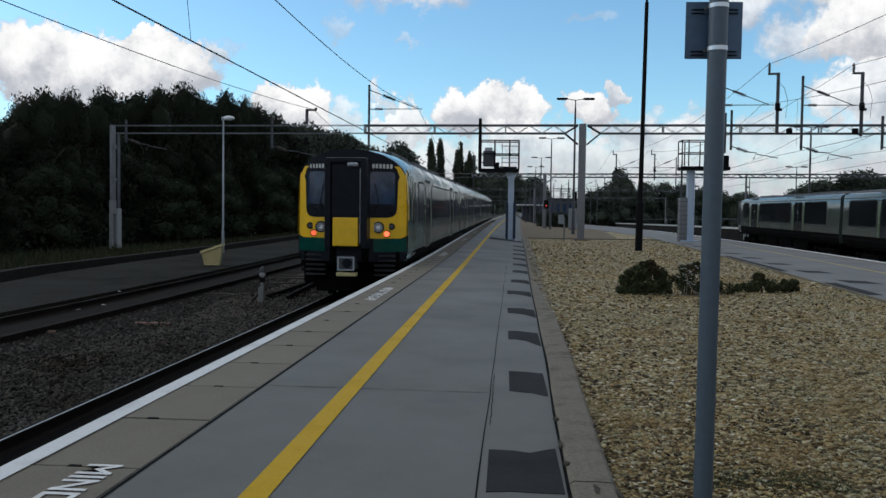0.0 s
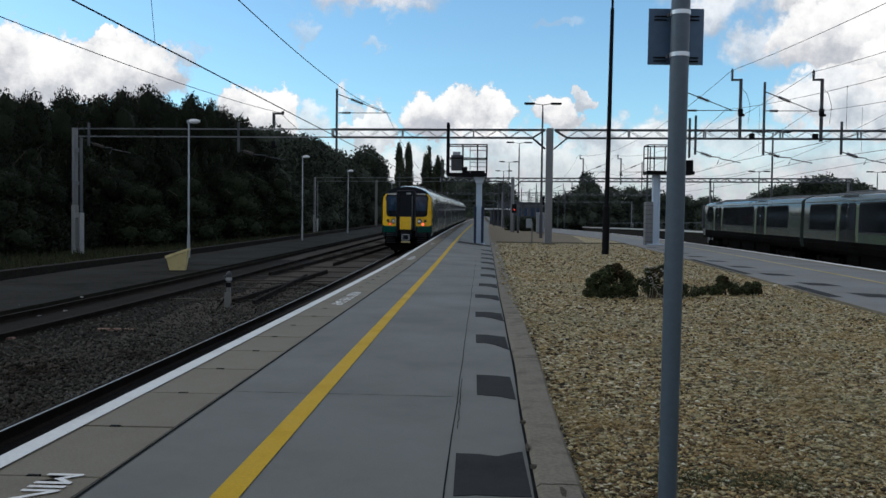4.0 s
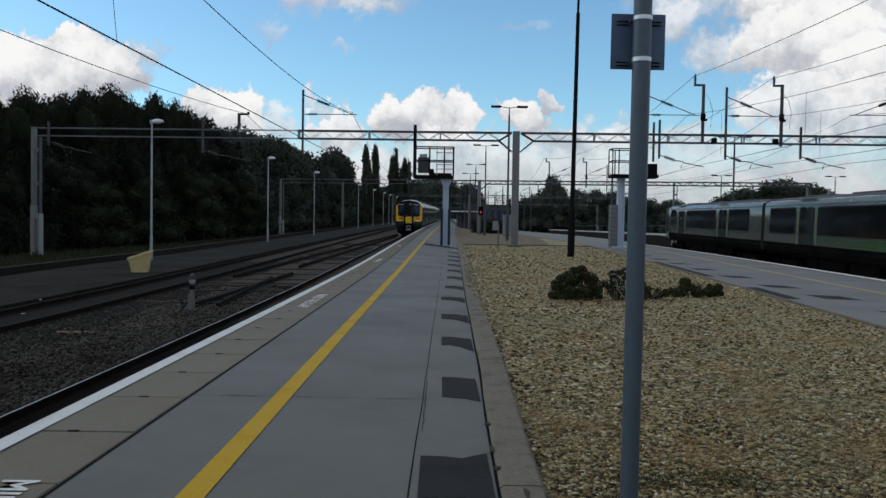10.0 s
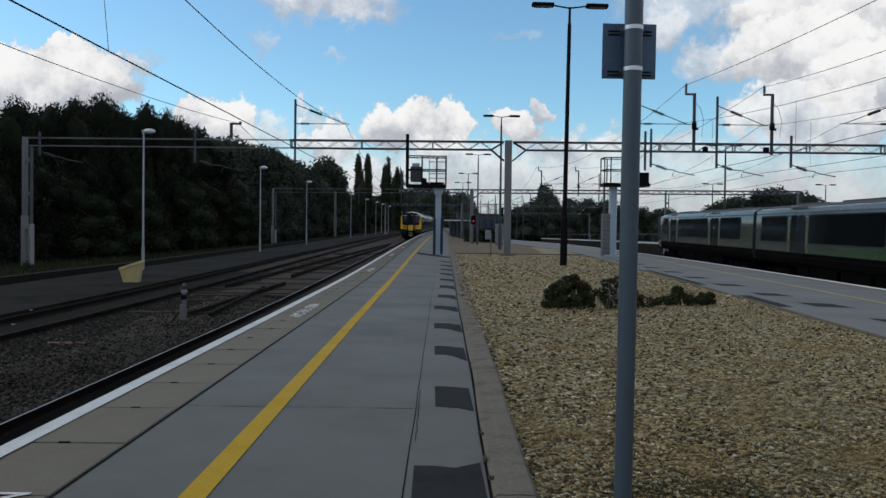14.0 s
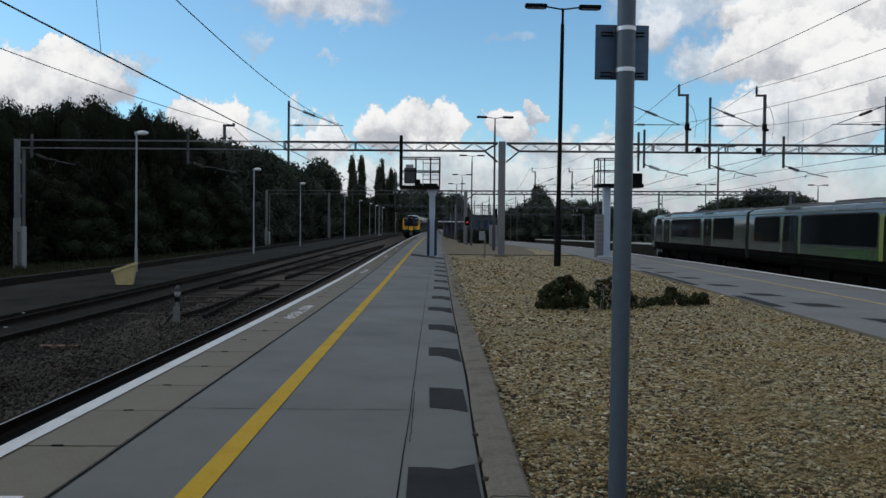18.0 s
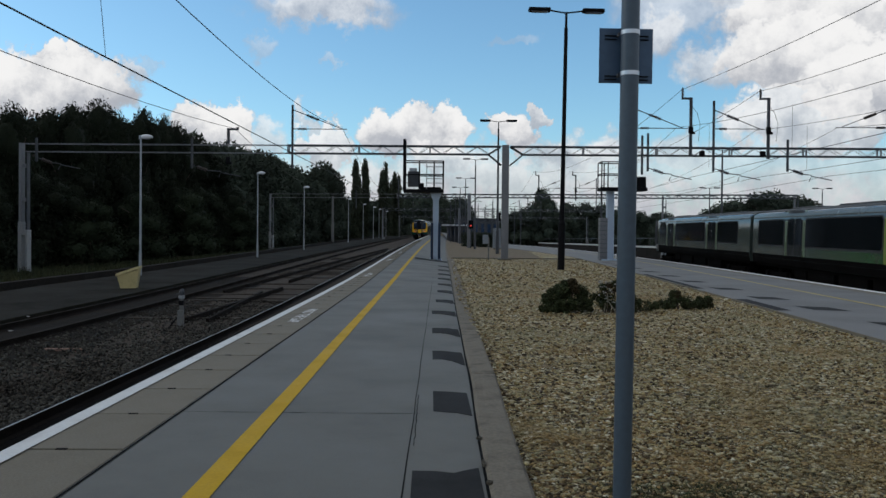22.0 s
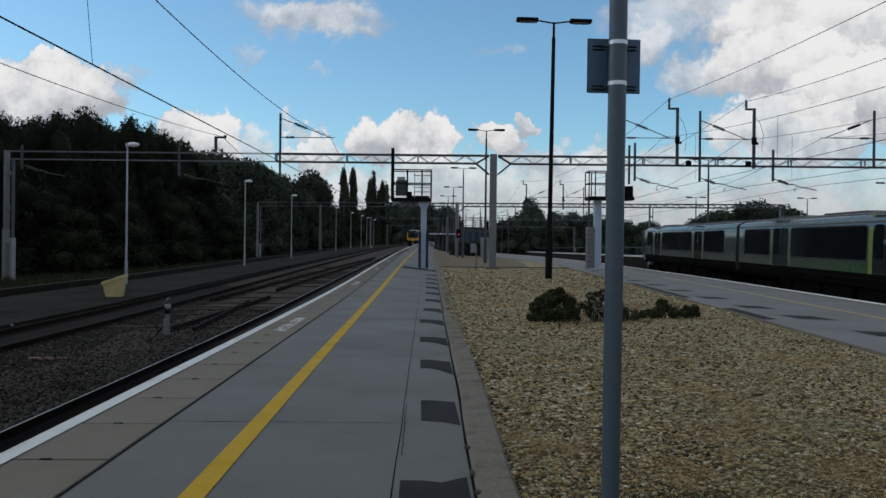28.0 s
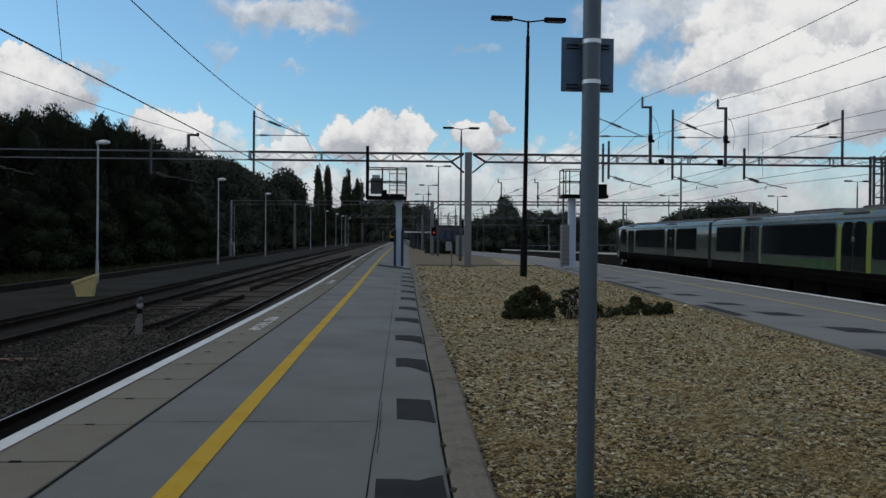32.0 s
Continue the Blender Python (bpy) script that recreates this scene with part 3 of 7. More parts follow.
def bend(y):
    """The line's slow curve to the right."""
    return 9e-5 * max(0.0, y) ** 2


def edge_left(y):
    return -2.355 + bend(y)


def track_left(y):
    return -3.90 + bend(y)


def kerb_left(y):
    return float(np.interp(y, [-30, 3.5, 4.1, 5.5, 6.2, 7, 8, 10.2, 12.9, 15.5, 30, 44, 60, 80, 100, 150, 200, 260], [0.27, 0.283, 0.29, 0.315, 0.34, 0.36, 0.366, 0.405, 0.44, 0.49, 0.76, 0.99, 1.25, 1.62, 1.95, 2.95, 4.1, 5.6]))


def edge_right(y):
    y = min(y, 176)
    return 8.504 + 0.141 * y - 0.0004 * (y * abs(y))


def kerb_right(y):
    y = min(y, 110)
    return 4.5 + 0.118 * y - 0.00028 * y * abs(y)


def path_left(y):
    return float(np.interp(y, [-40, -20, 27, 33, 43, 130, 160, 250, 300], [-8.84, -8.84, -15.4, -15.2, -14.6, -14.0, -13.2, -11.4, -10.4]))


def climb(y):
    """The height that the rails by the platform edge gain, at a gradient that starts gently."""
    return 0.0145 * (math.hypot(y - 21.0, 6.0) + y - 21.0) / 2


def lift(x, y):
    """The climb at a place: full at the platform's edge, less at the kerb, none at the far platform; it dies away behind the cess path."""
    e, kl, kr = edge_left(y) + 0.655, kerb_left(y), kerb_right(y) - max(0, y - 60) * 0.05
    q = min(1.0, max(0.0, (y - 60) / 120))
    share = 0.45 * q * q * (3 - 2 * q)
    if x > kl:
        k = share * max(0.0, kr - x) / max(0.5, kr - kl)
    elif x > e:
        k = 1 - (1 - share) * (x - e) / max(0.1, kl - e)
    else:
        k = 1 - max(0.0, path_left(y) - 1.6 - x) / 8
    return climb(y) * min(1.0, max(0.0, k))


def strip(name, mat, left, right, y0, y1, z, step=5.0, depth=0.0, parent=None, label="", kind=""):
    """A sheet, or a slab of the given depth, between two lines of the plan."""
    n = max(1, int(round((y1 - y0) / step)))
    ys = [y0 + (y1 - y0) * i / n for i in range(n + 1)]
    s = Shape()
    if depth:
        s.loft([[(left(y), y, z), (right(y), y, z), (right(y), y, z - depth), (left(y), y, z - depth)] for y in ys], close=True)
        s.f = [f[::-1] for f in s.f]
    else:
        s.loft([[(left(y), y, z), (right(y), y, z)] for y in ys])
        s.f = [f[::-1] for f in s.f]
    o = s.ob(name, mat, parent, label)
    if kind:
        o["kind"] = kind
    return o


# ---------------------------------------------------------------- ground and platforms
ground = strip("ground", "ground", lambda y: -2500, lambda y: 2500, -2500, 2500, -1.18, step=500)
tagged(ground, "dark verge ground of earth and rough grass round the railway", "ground", kind="structure")
ballast = strip("ballast_bed", "ballast", lambda y: -11.2 + bend(y), lambda y: edge_left(y) + 0.3, -40, 420, BED, step=8)
tagged(ballast, "dark stone ballast bed under the left tracks", "ballast", kind="structure")
ballast_r = strip("ballast_bed", "ballast", lambda y: edge_right(y) - 0.3, lambda y: edge_right(y) + 32, -40, 330, BED, step=8)
tagged(ballast_r, "dark stone ballast bed under the right tracks", "ballast", kind="structure")
# black strip painted where the platform edge shades its track
tagged(strip("oily_ballast", "grime", lambda y: track_left(y) - 0.66 + min(1.1, max(0.0, (y - 16) * 0.03)), lambda y: edge_left(y) + 0.2, -30, 300, BED + 0.03, step=8), "ballast in the platform track, blackened to paint its shade", "ballast", kind="structure")
# a darker ballast strip under the siding, as far as y = 40
tagged(strip("oily_ballast", "siding_dark", lambda y: -10.55 + bend(y), lambda y: -7.1 - 0.25 * math.sin(y * 0.7) + bend(y) + 0.03 * max(0, y - 18) * -1, -30, 40, BED + 0.012, step=2), "dark ballast strip under the near siding", "ballast", kind="structure")
path = strip("walking_path", "path", path_left, lambda y: max(path_left(y) + 1.6, -10.55 + bend(y)), -40, 300, -0.93, step=6, depth=4.0)
tagged(path, "old grey asphalt cess path beside the siding", "path", kind="structure")

platform = strip("platform", "asphalt", lambda y: edge_left(y) + 0.655, lambda y: kerb_left(y), -25, 250, 0.0, step=2.5, depth=0.3)
tagged(platform, "smooth grey asphalt station platform surface", "platform", kind="structure")
strip("platform_wall", "wall", lambda y: edge_left(y) + 0.12, lambda y: edge_left(y) + 0.4, -25, 250, -0.078, step=4, depth=1.05, parent=platform, label="dark brick platform wall")
island = strip("island_fill", "gravel_bed", lambda y: kerb_left(y) + 0.05, kerb_right, -25, 51.5, -0.035, step=3, depth=0.3)
tagged(island, "ochre flint gravel bed between the two platforms", "gravel bed", kind="structure")
bed = strip("planting_bed", "earth", lambda y: kerb_left(y) - 0.02, lambda y: kerb_right(y) - max(0, (y - 60)) * 0.05, 51.6, 190, -0.03, step=2.5, depth=0.3)
tagged(bed, "brown bark-covered planting bed between platforms", "planting bed", kind="structure")
tagged(strip("gravel_margin", "gravel_bed", lambda y: float(np.interp(y, [51.6, 60, 84], [7.2, 8.2, 10.4])), lambda y: kerb_right(y) - max(0, (y - 60)) * 0.05 + 0.02, 51.6, 84, -0.024, step=2.5), "gravel margin beside the planting bed", "gravel bed", kind="structure")
platform_r = strip("platform", "asphalt_far", lambda y: kerb_right(y) - max(0, (y - 60)) * 0.05, lambda y: edge_right(y) - 0.55, -25, 300, 0.0, step=4, depth=0.3)
tagged(platform_r, "grey asphalt platform beyond the gravel bed", "platform", kind="structure")
strip("platform_wall", "wall", lambda y: edge_right(y) - 0.4, lambda y: edge_right(y) - 0.12, -25, 300, -0.078, step=4, depth=1.05, parent=platform_r, label="dark brick platform wall")
strip("coping", "slab", lambda y: edge_right(y) - 0.55, lambda y: edge_right(y), -25, 300, 0.002, step=4, depth=0.08, parent=platform_r, label="pale concrete coping edge")
strip("white_line", "bright_line", lambda y: edge_right(y) - 0.19, lambda y: edge_right(y) + 0.02, -25, 300, 0.006, step=4, parent=platform_r)
strip("yellow_line", "pale_yellow_paint", lambda y: edge_right(y) - 2.0, lambda y: edge_right(y) - 1.89, -25, 300, 0.005, step=4, parent=platform_r)
strip("kerb_edging", "slab", lambda y: kerb_right(y) - 0.015, lambda y: kerb_right(y) + 0.02, -25, 60, 0.005, step=4, depth=0.1, parent=platform_r)
strip("white_line", "white_paint", lambda y: edge_left(y) + 0.010, lambda y: edge_left(y) + 0.128, -25, 250, 0.006, step=2.5, parent=platform, label="worn white platform edge line")
strip("yellow_line", "yellow_paint", lambda y: edge_left(y) + 1.233, lambda y: edge_left(y) + 1.357, -25, 250, 0.005, step=2.5, parent=platform, label="yellow safety line")
strip("joint", "tar", lambda y: edge_left(y) + 0.662, lambda y: edge_left(y) + 0.680, -25, 250, 0.003, step=4, parent=platform, label="black tarred joint")
strip("edging", "kerb", lambda y: kerb_left(y) - 0.02, lambda y: kerb_left(y) + 0.16, 51.7, 189, 0.0, step=2.5, depth=0.1, parent=bed, label="pale concrete edging strip")
strip("edging", "kerb", lambda y: kerb_left(y) + 0.2, lambda y: kerb_right(y), 51.3, 51.6, 0.03, step=3, depth=0.2, parent=bed, label="pale concrete edging strip")


def crack(y0, y1, x, w, seed):
    r = random.Random(seed)
    pts = [(x(y0 + (y1 - y0) * i / 40) + r.uniform(-0.004, 0.004), y0 + (y1 - y0) * i / 40) for i in range(41)]
    s = Shape().loft([[(px - w / 2 * r.uniform(0.5, 1.3), py, 0.002), (px + w / 2 * r.uniform(0.5, 1.3), py, 0.002)] for px, py in pts])
    s.f = [f[::-1] for f in s.f]
    s.ob("crack", "tar", platform)


crack(-3.0, 30.0, lambda y: -0.155 + 0.0105 * y, 0.0065, 3)
crack(4.6, 6.1, lambda y: -0.088 + 0.002 * y, 0.006, 4)
for yj, xa, xb in ((5.45, -1.69, -0.05), (15.2, -1.69, 0.05), (26.0, -1.6, 0.2)):
    r = random.Random(int(yj))
    s = Shape().loft([[(xa + (xb - xa) * i / 24, yj + 0.003 + r.uniform(-0.003, 0.003), 0.002), (xa + (xb - xa) * i / 24, yj - 0.004 + r.uniform(-0.003, 0.003), 0.002)] for i in range(25)])
    s.ob("joint", "tar", platform)

# dark tarmac patches along the kerb, with uneven outlines
PATCH_L = [(3.47, 4.10), (5.52, 6.26), (7.93, 8.52), (10.15, 10.72), (12.75, 13.32), (15.15, 15.6), (17.9, 18.45), (20.7, 21.25), (23.6, 24.2), (26.6, 27.3), (30, 30.7), (34, 34.8)]
for k, (a, b) in enumerate(PATCH_L):
    r = random.Random(50 + k)
    b += 0.4 * (b - a) if k > 4 else 0.0
    xl, xr = (-0.078 if k == 0 else float(np.interp(a, [5, 13, 15.2, 18, 21, 34], [0.037, 0.047, 0.13, 0.19, 0.23, 0.38]))), kerb_left(a) - 0.015
    rise, dip = (0.06, 0.0) if k == 0 else (-0.06, 0.12) if k == 1 else (-0.08 - 0.006 * a, 0.30 + 0.01 * a)
    w = xr - xl
    top = [(xl, b), (xl + 0.35 * w, b + r.uniform(-0.02, 0.01)), (xl + 0.62 * w, b - 0.02 + r.uniform(-0.03, 0.02)),
           (xl + 0.78 * w, b - 0.02 + rise / 2), (xr, b + rise)]
    bot = [(xr, a - dip), (xl + 0.85 * w, a - dip * 0.75), (xl + 0.6 * w, a - dip * 0.25), (xl + 0.3 * w, a + r.uniform(-0.02, 0.02)), (xl, a + r.uniform(-0.03, 0.03))]
    pts = top + bot
    n = len(pts)
    s = Shape().add([(x, y, 0.004) for x, y in pts] + [(x, y, -0.01) for x, y in pts],
                    [tuple(range(n))[::-1]] + [(i, (i + 1) % n, n + (i + 1) % n, n + i) for i in range(n)])
    s.ob("tarmac_patch", "patch", platform)
strip("tarmac_patch", "patch", lambda y: -0.75, lambda y: kerb_left(y) - 0.02, 40.3, 42.9, 0.004, step=3, depth=0.02, parent=platform)
for k, (px, py, w) in enumerate(((6.6, 9.0, 0.5), (6.92, 11.55, 0.62), (7.14, 14.4, 0.66), (7.25, 17.0, 0.62), (7.57, 20.25, 0.7), (7.9, 23.8, 0.7), (8.3, 27.5, 0.75), (8.65, 31.2, 0.8), (9.0, 35.0, 0.8),
                                 (9.3, 39.0, 0.9), (9.6, 43.0, 0.9))):
    s = Shape().add([(px - 0.28, py - w / 2 - 0.02, 0.004), (px + 0.30, py - w / 2 - 0.22, 0.004), (px + 0.27, py + w / 2 - 0.05, 0.004), (px - 0.26, py + w / 2 + 0.18, 0.004)], [(0, 1, 2, 3)])
    s.ob("tarmac_patch", "patch_matt", platform_r)
for ya, yb, wide in ((13.9, 16.6, 0.26), (20.2, 28.8, 0.22), (7.6, 9.3, 0.3)):
    strip("tarmac_patch", "patch_matt", lambda y: kerb_right(y) + 0.03, lambda y, g=wide: kerb_right(y) + 0.03 + g, ya, yb, 0.0042, step=2, parent=platform_r)


# ---------------------------------------------------------------- painted words on the coping
def words(text, size, m, parent, mat="letter", align="CENTER"):
    cu = bpy.data.curves.new("words", "FONT")
    cu.body, cu.size, cu.align_x, cu.align_y = text, size, align, "CENTER"
    cu.offset = 0.0045
    tmp = new("words", cu)
    bpy.context.view_layer.update()
    me = bpy.data.meshes.new_from_object(tmp.evaluated_get(bpy.context.evaluated_depsgraph_get()))
    bpy.data.objects.remove(tmp)
    bpy.data.curves.remove(cu)
    me.materials.clear()
    me.materials.append(MAT[mat])
    o = new("lettering", me)
    o.parent = parent
    o.matrix_local = m
    return o


for y in (3.61, 13.28, 25.6, 37.0, 48.0, 59.0):
    w = words("MIND THE GAP", 0.235, pose(edge_left(y) + (0.47 if y < 5 else 0.41), y, 0.0065, 0, 0, -90) @ Matrix.Diagonal((0.9, 1.0, 1, 1) if y < 5 else (1.3, 1.0, 1, 1)), platform, align="LEFT")
    w["label"] = "worn white painted warning words"


# ---------------------------------------------------------------- tracks
def track(name, centre, y0, y1, z, near0, near1, label, head="rail_dull"):
    """Two flat-bottomed rails on sleepers along a line of the plan."""
    t = empty(name, label=label, category="track", kind="structure")
    for side in (-1, 1):
        n = int((y1 - y0) / 6)
        ys = [y0 + (y1 - y0) * i / n for i in range(n + 1)]
        prof = [(-0.07, -0.155), (0.07, -0.155), (0.07, -0.14), (0.012, -0.12), (0.012, -0.045), (0.036, -0.035), (0.036, -0.004),
                (-0.036, -0.004), (-0.036, -0.035), (-0.012, -0.045), (-0.012, -0.12), (-0.07, -0.14)]
        off = side * (GAUGE / 2 + 0.036)
        Shape().loft([[(centre(y) + off + px, y, z + pz) for px, pz in prof] for y in ys], close=True).ob("rail", "rail_rust", t)
        Shape().loft([[(centre(y) + off - (0.034 if side > 0 else -0.008), y, z), (centre(y) + off + (0.034 if side < 0 else -0.008), y, z)] for y in ys]).ob("rail_head", head, t)
    me = Shape().box(-1.25, 1.25, -0.13, 0.13, z - 0.27, z - 0.15, b=0.015).mesh("sleeper", "sleeper")
    y = near0
    while y < near1:
        o = new("sleeper", me)
        o.parent, o.location = t, (centre(y), y, 0)
        y += 0.68
    far = Shape()
    while y < min(y1, 190):
        far.box(centre(y) - 1.25, centre(y) + 1.25, y - 0.13, y + 0.13, z - 0.27, z - 0.15)
        y += 0.68
    if far.v:
        tagged(far.ob("sleepers", "sleeper", t), kind="stuff")
    return t


track("track", track_left, -30, 400, RAIL, -9, 60, "rusty rails on grimy sleepers along the platform edge", head="rail_top")
track("track", lambda y: -9.25 + bend(y) * 0.9, -30, 400, RAIL, 4, 70, "dark siding track with rusty rails in ballast")


def RIGHT(y):
    """The middle of the track on which the other train stands."""
    return 14.8 + 0.06 * y


for k, off in enumerate((0.0, 3.7, 7.6)):
    track("track", lambda y, o=off: RIGHT(y) + o, -30, 300, -0.9, 12, 66 if k == 0 else 13, "rails in dark ballast beyond the far platform")

# turnout rails between the siding and the platform track
t = empty("turnout", label="rusty turnout rails on old timbers", category="track", kind="structure")
for a, b, c in (((-6.25, 20.6), (-6.05, 26.0), (-5.85, 31.8)), ((-5.65, 20.4), (-5.95, 25.0), (-6.2, 29.6)), ((-7.7, 30.0), (-6.6, 60.0), (-4.8, 92.0)), ((-6.3, 36.0), (-5.6, 60.0), (-4.6, 84.0))):
    pts = []
    for i in range(13):
        q = i / 12
        pts.append(tuple((1 - q) ** 2 * a[j] + 2 * q * (1 - q) * b[j] + q * q * c[j] for j in (0, 1)))
    Shape().loft([[(x - 0.036, y, RAIL), (x + 0.036, y, RAIL), (x + 0.05, y, RAIL - 0.15), (x - 0.05, y, RAIL - 0.15)] for x, y in pts], close=True).ob("rail", "rail_rust", t)
me = Shape().box(-1.7, 1.7, -0.13, 0.13, -1.12, -1.03, b=0.015).mesh("timber", "timber")
skip = random.Random(31)
for k in range(52):
    if skip.random() < 0.5:
        continue
    o = new("timber", me)
    o.parent, o.location = t, (-6.6 + 0.012 * k, 19 + 0.9 * k, 0)
    o.rotation_euler = (0, 0, random.uniform(-0.03, 0.03))


# ---------------------------------------------------------------- trains
PROFILE = [(1.35, 0.98), (1.395, 1.25), (1.40, 1.7), (1.388, 2.4), (1.365, 3.12), (1.28, 3.34), (1.09, 3.55), (0.81, 3.71), (0.45, 3.82), (0.0, 3.86)]


def side_x(z):
    """The half width of the body at a height over the rail."""
    return float(np.interp(z, [p[1] for p in PROFILE], [p[0] for p in PROFILE]))


def skin(s, z0, z1, y0, y1, side, out=0.006, n=4):
    """A panel that follows the curved side."""
    zs = [z0 + (z1 - z0) * i / n for i in range(n + 1)]
    rings = [[(side * (side_x(z) + out), y, z) for z in zs] for y in (y0, y1)]
    s.loft(rings)
    if side < 0:
        k = len(s.f)
        s.f[k - n:] = [f[::-1] for f in s.f[k - n:]]
    return s


LEN = 20.3


def rounded(s, z0, z1, y0, y1, side, out, r=0.16):
    """A panel on the side with rounded corners."""
    pts = []
    for cy, cz, a0 in ((y1 - r, z1 - r, 0), (y0 + r, z1 - r, 90), (y0 + r, z0 + r, 180), (y1 - r, z0 + r, 270)):
        for i in range(5):
            a = radians(a0 + 22.5 * i)
            pts.append((cy + r * math.cos(a), cz + r * math.sin(a)))
    c = ((y0 + y1) / 2, (z0 + z1) / 2)
    xa, xb = side_x(z0), side_x(z1)
    at = lambda z: side * (xa + (xb - xa) * (z - z0) / (z1 - z0) + out)
    v = [(at(z), y, z) for y, z in pts] + [(at(c[1]), c[0], c[1])]
    n = len(pts)
    f = [(i, (i + 1) % n, n) for i in range(n)]
    s.add(v, f if side > 0 else [g[::-1] for g in f])
    return s


def car(parent, y, cab=0, squat=1.0, trailing=True):
    """One coach from y to y + LEN; cab = -1 or 1: a driver's cab at its near or far end."""
    flat = lambda z: z if z <= 3.12 else 3.12 + (z - 3.12) * squat
    ya, yb = y + 0.25, y + LEN - 0.25
    y0, y1 = ya, yb
    loop = [(x, flat(z)) for x, z in PROFILE] + [(-x, flat(z)) for x, z in PROFILE[-2::-1]]

    def ring(yy, k=1.0, drop=0.0):
        return [(x * k, yy, 0.98 + (z - 0.98) * (1 - drop)) for x, z in loop]
    rings = [ring(y0), ring(y1)]
    if cab < 0:
        rings = [ring(y0 + 0.36, 0.985, 0.034), ring(y0 + 0.48, 0.995, 0.03), ring(y0 + 1.6, 1.0, 0.006), ring(y0 + 2.6), ring(y1)]
    if cab > 0:
        rings = [ring(y0), ring(y1 - 1.5), ring(y1 - 0.7, 0.985, 0.02), ring(y1 - 0.1, 0.94, 0.08)]
    s = Shape().loft(rings, close=True)
    body = s.ob("car_body", "train_grey", parent, "silver grey coach body", smooth=True)
    # roof skin and the equipment on it
    s = Shape()
    roof = [p for p in loop if p[1] > flat(3.5)]
    s.loft([[(x * 1.004, yy, z + 0.008) for x, z in roof] for yy in (y0 + (2.6 if cab < 0 else 0), y1 - (1.5 if cab > 0 else 0))])
    s.ob("roof", "train_roof", body, "dirty grey ribbed roof", smooth=True)
    for a, b in ((3.0, 6.4), (8.4, 11.9), (14.0, 17.0)):
        Shape().box(-0.62, 0.62, y + a, y + b, flat(3.86) - 0.16, flat(3.86) + 0.03, b=0.04).ob("roof_unit", "train_roof", body)
    # sides: lower panels that fade from green to grey, doors, and windows on a dark band
    standing = squat != 1.0
    if standing:
        # the standing unit: doors and windows counted from the coach's near end
        doors = ((6.32, 0.72), (15.4, 0.78)) if cab else ((5.33, 0.82), (14.38, 0.88))
        spans = [(2.0, 5.3), (7.6, 14.15)] if cab else [(1.1, 4.2), (6.55, 13.2), (15.7, 19.2)]
        sill, wz0, wz1, dz0, dz1 = 1.42, 1.80, 2.99, 1.44, 3.26
    else:
        doors = ((5.4, 0.72), (15.0, 0.72))
        spans = [(6.6, 13.8), (16.2, 19.2)] + ([(1.2, 4.2)] if cab >= 0 else [(2.9, 4.3)])
        sill, wz0, wz1, dz0, dz1 = 1.18, 1.92, 3.06, 1.12, 3.14
    for side in (-1, 1):
        a, b = y0 + (0.9 if cab < 0 else 0.02), y1 - (1.2 if cab > 0 else 0.02)
        cuts = [a] + [y + q for dc, half in doors for q in (dc - half - 0.3, dc + half + 0.3)] + [b]
        for k in (0, 2, 4):
            mat = "fade_lime" if standing and k < 4 and not cab else "fade_teal" if cab < 0 and k == 0 else "train_grey"
            skin(Shape(), sill, wz0 - 0.05, cuts[k], cuts[k + 1], side, 0.004).ob("lower_panel", mat, body, "lower side panel fading from green to grey")
        skin(Shape(), 0.985, sill, a, b, side, 0.004).ob("sill_panel", "underframe", body, "dark sill panel")
        skin(Shape(), wz1 + 0.06, wz1 + 0.26, a, b, side, 0.004).ob("cantrail", "train_pale", body, "pale strip under the roof edge")
        for k, (dc, half) in enumerate(doors):
            edge = "train_lime" if standing and k == 0 and not cab else "train_pillar"
            for q in (-1, 1):
                p0, p1 = sorted((y + dc + q * half, y + dc + q * (half + 0.30)))
                skin(Shape(), sill, dz1 + 0.06, p0, p1, side, 0.009).ob("door_surround", edge, body, "lime green door edge" if edge == "train_lime" else "pale green-grey door pillar")
            skin(Shape(), dz0, dz1, y + dc - half, y + dc + half, side, 0.014).ob("door", "door_grey", body, "dark grey sliding passenger doors")
            for q in (-1, 1):
                p0, p1 = sorted((y + dc + q * 0.10, y + dc + q * (half - 0.12)))
                rounded(Shape(), 1.9, 2.98, p0, p1, side, 0.020, 0.1).ob("door_window", "glass_dark", body)
            skin(Shape(), dz0, dz1, y + dc - 0.014, y + dc + 0.014, side, 0.022).ob("door_seam", "rubber", body)
            skin(Shape(), dz1 - 0.05, dz1 + 0.03, y + dc - half, y + dc + half, side, 0.016).ob("door_header", "rubber", body)
            for q in (-0.07, 0.05):
                skin(Shape(), 2.36, 2.52, y + dc + q, y + dc + q + 0.025, side, 0.026).ob("push_plate", "band", body)
        for a, b in spans:
            rounded(Shape(), wz0, wz1, y + a - 0.05, y + b + 0.05, side, 0.008, 0.2).ob("window_frame", "rubber", body)
            n = max(1, int(round((b - a) / 1.7))) if not standing else 1
            for k in range(n):
                p0, p1 = y + a + (b - a) * k / n + 0.02, y + a + (b - a) * (k + 1) / n - 0.02
                rounded(Shape(), wz0 + 0.05, wz1 - 0.05, p0, p1, side, 0.013, 0.14).ob("pane", "glass_dark", body, "dark tinted coach window")
        if standing and cab > 0:
            rounded(Shape(), 2.0, 3.04, y + 16.7, y + 18.45, side, 0.012, 0.4).ob("cab_window", "glass_dark", body, "rounded cab side window")
